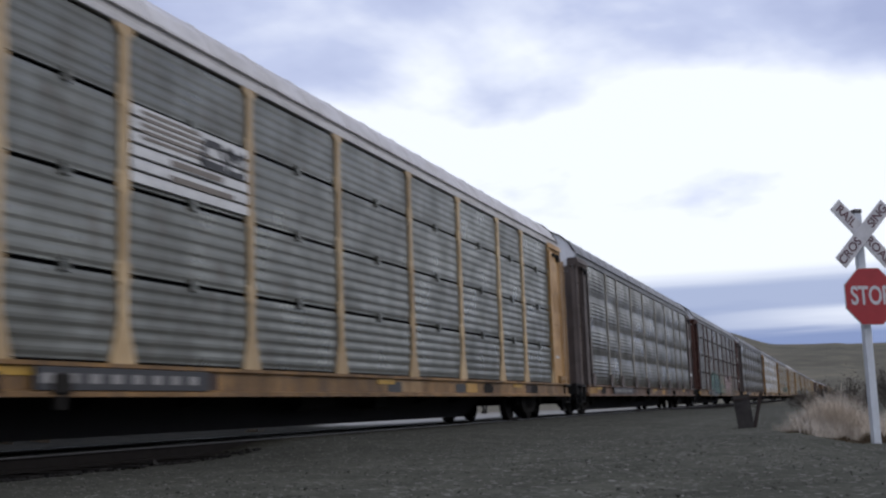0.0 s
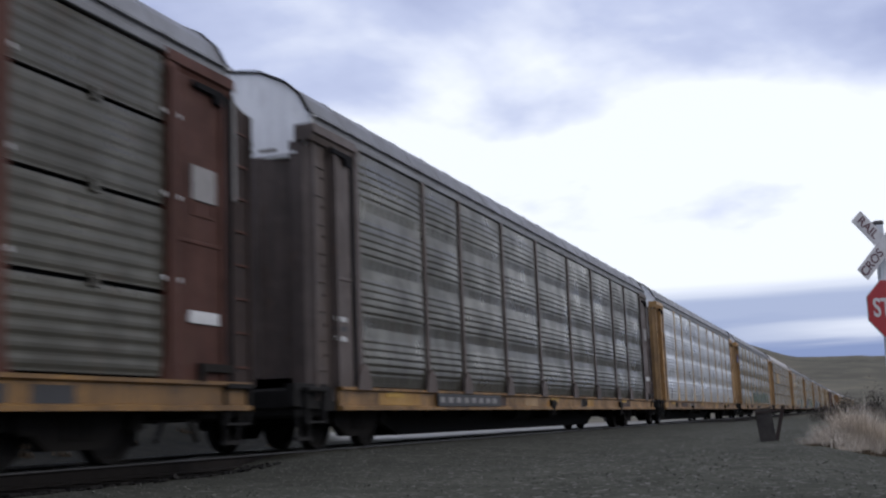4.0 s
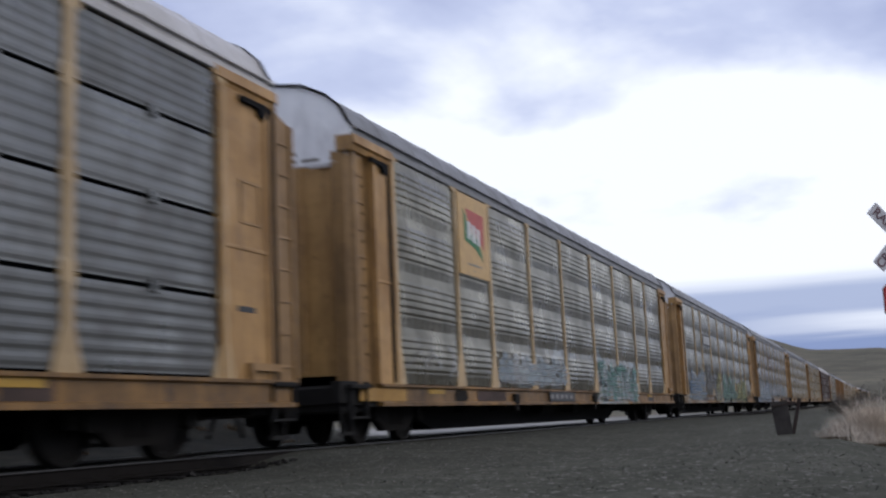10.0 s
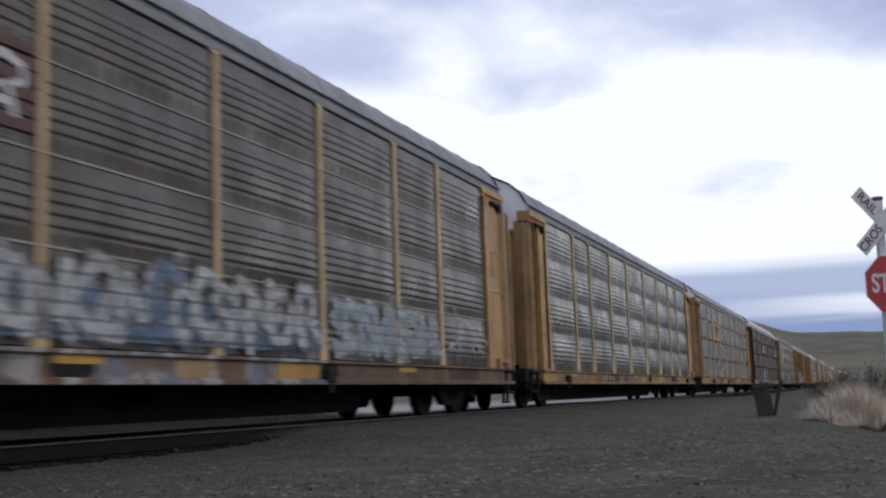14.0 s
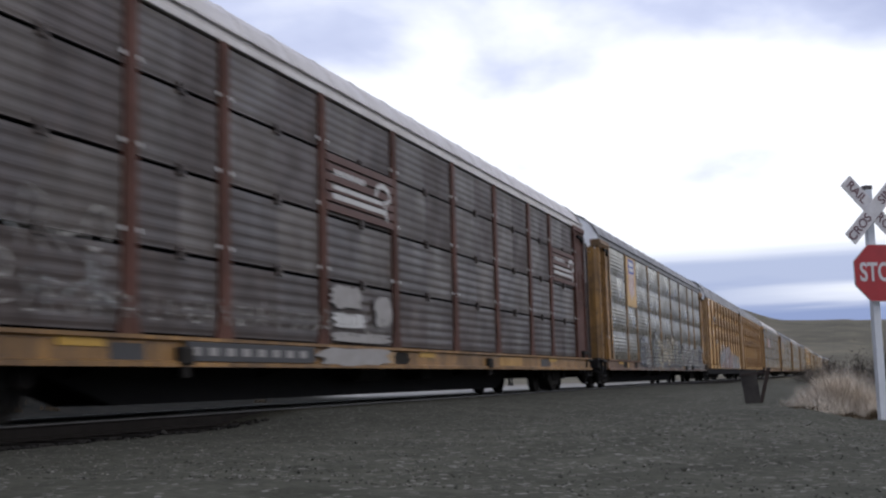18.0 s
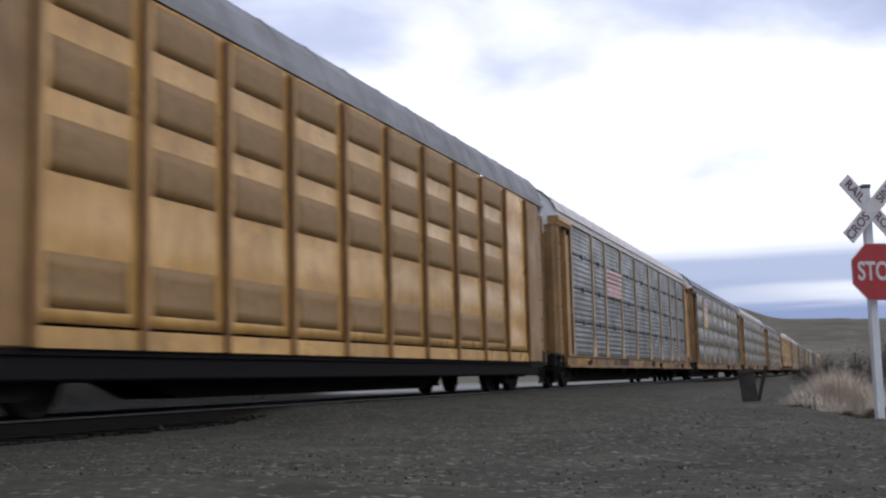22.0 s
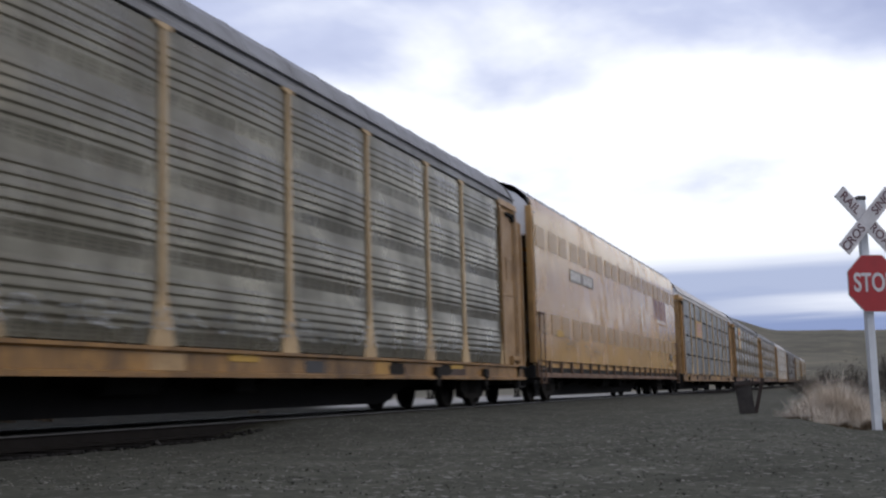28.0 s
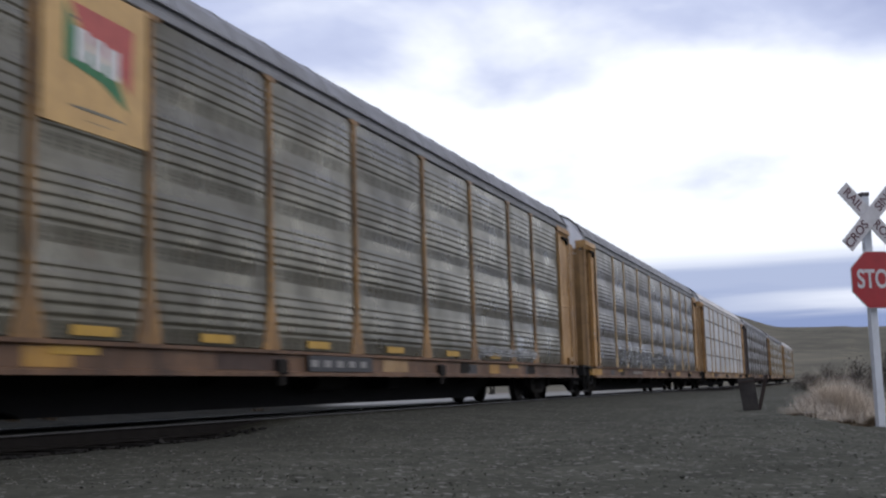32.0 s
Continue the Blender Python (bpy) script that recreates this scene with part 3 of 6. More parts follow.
# dark brown holds the ribs' shadowed sides in their colour
RIB = weathered("shaded_rib_paint", (0.24, 0.125, 0.040), (0.12, 0.06, 0.022), stain_amount=0.4, rough=0.55)
INK_FADED = plain("faded_slate", (0.17, 0.145, 0.12), 0.6, bump=0.05)
INK_OCHRE = plain("faded_ochre", (0.34, 0.20, 0.07), 0.6, bump=0.05)
INK_PLATE = plain("dull_plate", (0.13, 0.11, 0.09), 0.5, bump=0.05)
INK_PALE = plain("washed_white", (0.80, 0.78, 0.76), 0.6, bump=0.05)
INK_DUSTY = plain("dusty_grey", (0.26, 0.25, 0.24), 0.7, bump=0.05)
WHITE_S, PALE_S, BLUE_S, TEAL_S = (0.44, 0.455, 0.46), (0.28, 0.34, 0.38), (0.11, 0.18, 0.28), (0.06, 0.185, 0.145)
GREEN_S, YELLOW_S, PINK_S, RED_S = (0.045, 0.135, 0.075), (0.30, 0.28, 0.085), (0.42, 0.28, 0.28), (0.18, 0.04, 0.04)
DUSK_S = (0.17, 0.24, 0.29)
CREAM_S = (0.44, 0.38, 0.27)
NIGHT_S = (0.075, 0.095, 0.115)
SMOKE_S = (0.10, 0.09, 0.085)
BLACK_S, DUST_S, GREY_S = (0.03, 0.03, 0.035), (0.30, 0.29, 0.27), (0.22, 0.23, 0.23)


def bars(n, mat, gap_at=None, low=-0.62, high=0.62):
    """Plain bars that stand for a line of characters."""
    out, w = [], 1.9 / n
    for i in range(n):
        if gap_at is not None and i == gap_at:
            continue
        out.append(((-0.95 + i * w, -0.95 + i * w + w * 0.52), (low, high), mat))
    return out


def card(car, name, ys, zs, board, items, out=0.0, ribs=0):
    """A flat board or stencil on the near side, with marks given in -1..1 of its size."""
    yc, zc, hy, hz = (ys[0] + ys[1]) / 2, (zs[0] + zs[1]) / 2, (ys[1] - ys[0]) / 2, (zs[1] - zs[0]) / 2
    x = WIDTH + 0.004 + out
    holder = None
    if ribs:                     # paint that follows the ribs of the sheet: one strip a rib
        step = 2 * hz / ribs
        for k in range(ribs):
            strip = part(name, shared(f"{name}_{hy:.2f}_{step:.3f}", lambda: Shape().prism([(-0.02, 0.014), (-0.002, 0.022), (0.0, 0.5 * step), (-0.002, step - 0.016), (-0.02, step - 0.008)], "y", -hy, hy)), board, car, (x, yc, zc - hz + k * step))
            holder = holder or strip
    elif board is not None:
        holder = part(name, Shape().box(-0.02, 0.0, -hy, hy, -hz, hz, 0.004), board, car, (x, yc, zc))
    for (a, b), (lo, hi), mat in items:
        s = Shape().box(0.0, 0.004, a * hy, b * hy, lo * hz, hi * hz)
        if holder is not None:
            part("mark", s, mat, holder, (0.0005, 0, hz if ribs else 0))
        else:
            part(name, s, mat, car, (x, yc, zc))


def flag_card(car, ys, zs):
    """Tall yellow board with a slanted green, white and red flag."""
    yc, zc, hy, hz = (ys[0] + ys[1]) / 2, (zs[0] + zs[1]) / 2, (ys[1] - ys[0]) / 2, (zs[1] - zs[0]) / 2
    holder = part("placard", Shape().box(-0.02, 0.0, -hy, hy, -hz, hz, 0.004), BOARD_YELLOW, car, (WIDTH + 0.004, yc, zc), "yellow placard with a flag emblem")
    part("flag_green", Shape().prism([(-0.62 * hy, 0.62 * hz), (-0.62 * hy, -0.15 * hz), (0.05 * hy, -0.28 * hz), (0.58 * hy, -0.55 * hz), (0.30 * hy, -0.05 * hz), (-0.30 * hy, 0.10 * hz)], "x", 0.0, 0.004), INK_GREEN, holder)
    part("flag_red", Shape().prism([(-0.50 * hy, 0.66 * hz), (0.70 * hy, 0.62 * hz), (0.66 * hy, -0.30 * hz), (0.36 * hy, 0.0), (-0.25 * hy, 0.22 * hz)], "x", 0.0, 0.004), INK_RED, holder)
    for k in range(3):
        part("flag_white", Shape().box(0.004, 0.008, (-0.42 + 0.30 * k) * hy, (-0.20 + 0.30 * k) * hy, (-0.10 - 0.04 * k) * hz, (0.34 - 0.05 * k) * hz), BOARD_WHITE, holder)


def shield_card(car, ys, zs):
    """Tall yellow board with a blue-topped striped shield."""
    yc, zc, hy, hz = (ys[0] + ys[1]) / 2, (zs[0] + zs[1]) / 2, (ys[1] - ys[0]) / 2, (zs[1] - zs[0]) / 2
    holder = part("placard", Shape().box(-0.02, 0.0, -hy, hy, -hz, hz, 0.004), BOARD_YELLOW, car, (WIDTH + 0.004, yc, zc), "yellow placard with a striped shield")
    part("shield_top", Shape().prism([(-0.62 * hy, 0.94 * hz), (0.62 * hy, 0.94 * hz), (0.62 * hy, 0.34 * hz), (-0.62 * hy, 0.34 * hz)], "x", 0.0, 0.004), INK_BLUE_BRIGHT, holder)
    part("shield_line", Shape().box(0.004, 0.006, -0.48 * hy, 0.48 * hy, 0.66 * hz, 0.82 * hz), BOARD_WHITE, holder)
    part("shield_line", Shape().box(0.004, 0.006, -0.48 * hy, 0.48 * hy, 0.44 * hz, 0.58 * hz), BOARD_WHITE, holder)
    for k in range(7):
        a = -0.62 + k * 0.18
        part("shield_stripe", Shape().box(0.0, 0.004, a * hy, (a + 0.14) * hy, (-0.42 - 0.10 * (3 - abs(3 - k))) * hz, 0.34 * hz), INK_PINK if k % 2 == 0 else BOARD_WHITE, holder)


def sill_marks(car, ys, n, plate=True):
    card(car, "mark_plate", ys, (0.60, 0.82), INK_BLACK if plate else None, bars(n, INK_DUSTY, low=-0.40, high=0.45), out=0.022)


SILL_FADED_GREY = weathered("dusty_rail_paint", (0.27, 0.25, 0.215), (0.13, 0.115, 0.095), stain_amount=0.4, rough=0.5)
SILL_FRESH = weathered("sill_fresh_yellow", (0.40, 0.225, 0.035), (0.20, 0.100, 0.022), stain=(0.05, 0.03, 0.02), stain_amount=0.6, rough=0.5)
SILL_RUST = weathered("sill_bare_rust", (0.060, 0.032, 0.022), (0.026, 0.017, 0.014), stain_amount=0.5, rough=0.7)
SILL_FADED = weathered("sill_faded_yellow", (0.33, 0.22, 0.10), (0.17, 0.095, 0.04), stain=(0.05, 0.03, 0.02), stain_amount=0.6, rough=0.55)


def sill_patches(car, seed):
    """Yellow safety strips, dark repair patches and small stencils along the side sill."""
    rng = random.Random(seed)
    for k in range(3):
        y = -9.5 + 9.0 * k + rng.uniform(-1.5, 1.5)
        part("reflector", shared("reflector", lambda: Shape().box(-0.01, 0.006, -0.36, 0.36, -0.04, 0.04)), INK_YELLOW, car, (WIDTH - 0.028, y, 0.775))
    for k, mat in enumerate((SILL_FRESH, SILL_RUST, SILL_FADED, SILL_FRESH, SILL_RUST)):
        y, w = -10.5 + 5.0 * k + rng.uniform(-2.0, 2.0), rng.choice((0.7, 1.1, 1.7))
        part("repainted_patch", shared(f"repainted_patch_{w:.1f}", lambda: Shape().box(0.0, 0.004, -w / 2, w / 2, 0.615, 0.805)), mat, car, (WIDTH - 0.0345, y, 0))
    for k in range(2):
        y = rng.uniform(-11, 11)
        part("brake_bracket", shared("brake_bracket", lambda: Shape().box(-0.06, 0.06, -0.14, 0.14, -0.12, 0.08, 0.02).box(-0.02, 0.04, -0.05, 0.05, -0.26, -0.1)), DARK_STEEL, car, (WIDTH - 0.01, y, 0.68))
    for k in range(2):
        y = rng.uniform(-10, 10)
        part("repair_patch", shared(f"repair_patch_{k}", lambda: Shape().prism([(-0.30, 0.60), (0.22 - 0.1 * k, 0.60), (0.34, 0.68), (0.26, 0.80), (-0.24, 0.815), (-0.38 + 0.1 * k, 0.72)], "x", 0.0, 0.006)), DARK_STEEL, car, (WIDTH - 0.035, y, 0))
    for k in range(2):
        y = rng.uniform(-10, 10)
        part("stencil", shared("stencil", lambda: Shape().box(0, 0.004, -0.30, 0.30, -0.09, 0.09)), INK_BLACK, car, (WIDTH - 0.034, y, 0.69))
    for k in range(rng.choice((0, 1, 2, 3))):
        y = rng.choice((-1, 1)) * (POSTS[-1] + 0.5)
        part("stencil", shared("end_stencil", lambda: Shape().box(0, 0.004, -0.20, 0.20, -0.035, 0.035)), INK_BLACK if k % 2 else INK_WHITE, car, (WIDTH - 0.018, y, 1.55 + 0.14 * k))


INK_BLUE_BRIGHT = plain("shield_blue", (0.07, 0.10, 0.32), 0.6, bump=0.05)


SILL_BASE = {"orange": ((0.255, 0.134, 0.035), (0.055, 0.033, 0.018)), "rust": ((0.150, 0.075, 0.031), (0.045, 0.026, 0.017))}
SILL_SPRAY = {}


def sprayed_sill(tone, fill, second, line, top, cover):
    key = (tone, fill, second, line)
    if key not in SILL_SPRAY:
        base, dark = SILL_BASE[tone]
        SILL_SPRAY[key] = weathered("sprayed_sill_" + tone, base, dark, stain=(0.03, 0.023, 0.02), stain_amount=0.7, rough=0.55, streak=0.8, spray=(fill, second, line, top, 0.3))
    return SILL_SPRAY[key]


def end_rigging_mesh():
    """Dark platform, braces, brake lever and hanging air hose at a car's end, facing +y."""
    def make():
        s = Shape()
        s.box(-1.36, 1.36, -0.95, -0.10, 0.46, 0.78, 0.03)
        s.box(-0.55, 0.55, 0.0, 0.22, 0.60, 0.66, 0.01)
        for x in (-1.38, 1.38):
            s.prism([(-1.55, 0.54), (-0.95, 0.54), (0.02, 0.60), (0.02, 0.90), (-0.95, 0.90)], "x", x - 0.07, x + 0.07)
            s.beam((x, -0.10, 0.55), (x, -0.25, 0.16), 0.045)
            s.beam((x, -0.55, 0.55), (x, -0.45, 0.16), 0.045)
            s.beam((x, -0.55, 0.17), (x, -0.10, 0.17), 0.05)
        pts = [(0.45, -0.05, 0.62), (0.50, 0.14, 0.45), (0.47, 0.30, 0.26), (0.38, 0.48, 0.20)]
        for p, q in zip(pts, pts[1:]):
            s.beam(p, q, 0.05)
        s.beam((-0.2, 0.10, 0.70), (1.30, 0.10, 0.62), 0.035)
        s.beam((1.30, 0.10, 0.64), (1.30, 0.10, 0.40), 0.03)
        return s
    return shared("end_rigging", make)


def roof_cap_mesh():
    """Dark flashing bent over the last edge of a roof."""
    def make():
        line = [(-x, z) for x, z in ROOF_LINE[4:]] + [(x, z) for x, z in reversed(ROOF_LINE[4:-1])]
        s, m = Shape(), len(line)
        for y in (-0.035, 0.035):
            for k in (1.0, 1.022):
                s.v += [(x * k, y, EAVE + (z - EAVE) * (1 + (k - 1) * 1.3)) for x, z in line]
        for j in range(m - 1):
            s.f += [(m + j, m + j + 1, 3 * m + j + 1, 3 * m + j), (j, j + 1, m + j + 1, m + j), (2 * m + j, 3 * m + j, 3 * m + j + 1, 2 * m + j + 1), (j, 2 * m + j, 2 * m + j + 1, j + 1)]
        return s
    return shared("roof_cap", make)


def build_ends(car, half, spec):
    paint = PAINT[spec["end"]]
    back = spec.get("back", BACK)
    for sy in (1, -1):
        t = 0 if sy > 0 else 180
        wall = half - back
        part("end_gable", gable_mesh(), SLOT if spec.get("inner") == sy else WHITE_END, car, (0, sy * (wall - 0.06), 0), "white upper end sheet" if sy > 0 else "", t)
        if spec.get("stripe"):
            part("end_stripe", shared("end_stripe", lambda: Shape().box(-1.34, 1.34, 0.03, 0.045, 4.44, 4.51)), SLOT, car, (0, sy * (wall - 0.06), 0), "black stripe across the end sheet", t)
        if spec.get("inner") is None and back > 0.2:
            part("roof_cap", roof_cap_mesh(), DARK_STEEL, car, (0, sy * (wall - 0.01), 0), "dark flashing at the roof end" if sy > 0 else "")
        for sx in (1, -1):
            leaf = part("end_door", end_door_mesh(), paint, car)
            leaf.matrix_basis = Matrix.Translation((0, sy * (wall - 0.10), 0)) @ Matrix.Diagonal((sx, sy, 1, 1))
        part("coupler", coupler_mesh(), DARK_STEEL, car, (0, sy * (half + 0.28), 0), turn=t)
        part("end_rigging", end_rigging_mesh(), BLACK, car, (0, sy * (half + 0.02), 0), "black end platform with steps and air hose" if sy > 0 else "", t)
        part("end_sill", shared("end_sill", lambda: Shape().box(-1.40, 1.40, -0.12, 0.12, 0.56, 0.84, 0.03)), BLACK, car, (0, sy * (half - 0.16), 0))
        if sy < 0 and spec.get("inner") != sy:
            for y0, z in ((0.42, 4.22), (0.80, 4.22), (0.42, 4.34)):
                part("gable_stencil", shared("gable_stencil", lambda: Shape().box(-0.14, 0.14, 0.0, 0.005, -0.025, 0.025)), INK_FADED, car, (y0, sy * (wall - 0.028), z), turn=t)
        for z in (3.35, 2.05) if spec.get("rows") else ():
            part("door_latch", shared("door_latch", lambda: Shape().box(-0.26, 0.26, 0, 0.05, -0.07, 0.07, 0.015)), SLOT, car, (0.86, sy * (wall + 0.02), z), turn=t)


def corner_post_mesh():
    """A folded corner post with two flanges."""
    return shared("corner_post", lambda: Shape().prism([(0.0, -0.25), (0.0, 0.17), (0.035, 0.17), (0.035, 0.22), (-0.02, 0.24), (-0.10, 0.30), (-0.30, 0.30), (-0.30, -0.30), (0.045, -0.30), (0.045, -0.25)], "z", SILL_TOP - 0.2, EAVE - 0.21))


# brown darkened for the shadow on the end strips of brown and mauve cars
STRIP_DARK = weathered("shaded_brown_paint", (0.034, 0.022, 0.018), (0.018, 0.013, 0.011), stain_amount=0.3, rough=0.7, shine=0.2)


def ladder_panel_mesh():
    """A narrow end strip that stands out past the roof, with a flange along each edge; its top slopes down outwards."""
    def make():
        s = Shape()
        prof = [(-0.05, -0.27), (0.05, -0.27), (0.05, -0.21), (0.0, -0.20), (0.0, 0.17), (0.035, 0.18), (0.035, 0.25), (-0.05, 0.25)]
        n = len(prof)
        s.v = [(x, y, SILL_TOP - 0.05) for x, y in prof] + [(x, y, EAVE - 0.26 - 0.35 * y) for x, y in prof]
        s.f = [(i, (i + 1) % n, n + (i + 1) % n, n + i) for i in range(n)] + [tuple(range(n - 1, -1, -1)), tuple(range(n, 2 * n))]
        return s
    return shared("ladder_panel", make)


def grab_irons(strip, mat, low):
    for k in range(8):
        part("grab_iron", shared("grab_iron", lambda: Shape().prism([(0.0, -0.21), (0.018, -0.19), (0.018, 0.15), (0.0, 0.17)], "z", -0.014, 0.014)), mat, strip, (0, 0, low + 0.41 * k))


def end_panel_mesh(w):
    """A flat sheet with a raised flange along both upright edges."""
    return shared(f"end_panel_{w:.2f}", lambda: Shape().prism([(-0.05, -w / 2), (0.045, -w / 2), (0.045, -w / 2 + 0.07), (0.0, -w / 2 + 0.08), (0.0, w / 2 - 0.08), (0.035, w / 2 - 0.07), (0.035, w / 2), (-0.05, w / 2)], "z", SILL_TOP, EAVE - 0.20))


def build_side_ends(car, half, spec, sx):
    """End panels, corner posts and grab-iron strips of one side."""
    paint = PAINT[spec["end"]]
    # on yellow ends the edge parts are darker, shading put into their paint
    edge = PAINT["ochre"] if spec["end"] == "yellow" else paint
    wall, gap = half - BACK, spec.get("gap", 0.20)
    for sy in (1, -1):
        t = 0 if sx > 0 else 180
        a, b = 11.68 + half - HALF, (wall - gap - 0.005 if sy > 0 else wall - 0.60)
        w = b - a
        plate = part("end_panel", end_panel_mesh(w), paint, car, (sx * (WIDTH - 0.02), sy * (a + b) / 2, 0), turn=t)
        if sx > 0:
            part("seam", shared(f"seam_{w:.2f}", lambda: Shape().prism([(0.0, 2.39), (0.014, 2.40), (0.014, 2.43), (0.0, 2.44)], "y", -w / 2 + 0.08, w / 2 - 0.08)), paint, plate)
            if sy > 0:
                for z0, z1, y0, y1 in ((2.72, 2.75, -0.10, 0.38), (3.22, 3.25, -0.10, 0.38), (2.75, 3.22, -0.10, -0.07), (2.75, 3.22, 0.35, 0.38)):
                    part("placard_holder", shared(f"holder_{z1 - z0:.2f}_{y1 - y0:.2f}", lambda: Shape().box(0.0, 0.012, 0, y1 - y0, 0, z1 - z0)), edge, plate, (0.001, y0, z0))
        over = gap + 0.01 if sy > 0 else 0.60
        part("hood", shared(f"hood_{w:.2f}", lambda: Shape().prism([(-0.25, EAVE - 0.22), (-0.01, EAVE - 0.22), (0.02, EAVE - 0.14), (0.055, EAVE - 0.12), (0.045, EAVE + 0.01), (-0.25, EAVE + 0.01)], "y", -(w + over) / 2 - 0.03, (w + over) / 2 + 0.03)),
             paint, car, (sx * (WIDTH - 0.04), sy * (a + b + over) / 2, 0), turn=t)
        if sy > 0:
            # black strip stands in for the shade in the crevice beside the end panel
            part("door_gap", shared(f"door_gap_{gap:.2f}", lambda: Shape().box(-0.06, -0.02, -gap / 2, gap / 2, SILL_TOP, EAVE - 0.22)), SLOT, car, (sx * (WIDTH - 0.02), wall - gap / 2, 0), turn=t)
            strip = part("ladder_panel", ladder_panel_mesh(), STRIP_DARK if spec["end"] in ("brown", "mauve") else edge, car, label="end strip with grab irons")
            strip.matrix_basis = Matrix.Translation((sx * (WIDTH - 0.06), sy * (wall + 0.25), 0)) @ Matrix.Diagonal((sx, sy, 1, 1))
            if sx > 0:
                grab_irons(strip, edge, 1.05)
            if spec["end"] in ("brown", "mauve"):
                part("edge_bar", shared("edge_bar", lambda: Shape().box(0.0, 0.03, -0.025, 0.025, EAVE - 1.5, EAVE - 0.24, 0.008)), INK_DUSTY, car, (sx * (WIDTH - 0.02), wall + 0.03, 0), "pale edge bar of the end door", t)
            part("lock_box", shared("lock_box", lambda: Shape().prism([(-0.36, 0.04), (-0.36, -0.16), (-0.30, -0.16), (-0.28, -0.05), (0.34, -0.05), (0.34, 0.04)], "x", 0.0, 0.07)), DARK_STEEL if spec["end"] in ("brown", "mauve") else edge, car, (sx * (WIDTH - 0.02), wall - 0.42, 1.02), turn=t)
        else:
            corner = part("corner_post", corner_post_mesh(), edge, car)
            corner.matrix_basis = Matrix.Translation((sx * (WIDTH - 0.10), sy * (wall - 0.31), 0)) @ Matrix.Diagonal((sx, sy, 1, 1))
            if sx > 0:
                grab_irons(corner, edge, 1.10)
            # black strip laid on for the shaded gap at the panel's edge
            part("door_slot", shared("door_slot", lambda: Shape().box(0.0, 0.012, -0.05, 0.05, SILL_TOP + 0.02, EAVE - 0.24)), SLOT, car, (sx * (WIDTH - 0.016), sy * (a + 0.14), 0), "black strip for the dark gap beside the end panel", t)
            if sx > 0:
                for k in range(7):
                    part("bolt", shared("bolt", lambda: Shape().cyl((0, 0, 0), "x", 0.022, 0.03, 6)), DARK_STEEL, car, (WIDTH - 0.098, sy * (wall - 0.42), 1.3 + 0.42 * k))
        part("door_gear", shared("door_gear", lambda: Shape().prism([(-0.34, EAVE - 0.31), (0.08, EAVE - 0.31), (0.12, EAVE - 0.41), (0.24, EAVE - 0.41), (0.30, EAVE - 0.30), (0.30, EAVE - 0.24), (-0.34, EAVE - 0.24)], "x", 0.0, 0.06)),
             SLOT, car, (sx * (WIDTH - 0.02), sy * (wall - (0.55 if sy > 0 else 0.85)), 0), turn=t)
        part("end_step", shared("end_step", lambda: Shape().box(-0.12, 0.10, -0.30, 0.30, -0.03, 0.03, 0.01).box(0.0, 0.06, -0.28, -0.24, -0.42, 0.0).box(0.0, 0.06, 0.24, 0.28, -0.42, 0.0).box(0.0, 0.06, -0.28, 0.28, -0.45, -0.42)),
             BLACK, car, (sx * (WIDTH - 0.06), sy * (half - 0.42), SILL_TOP - 0.05), turn=t)


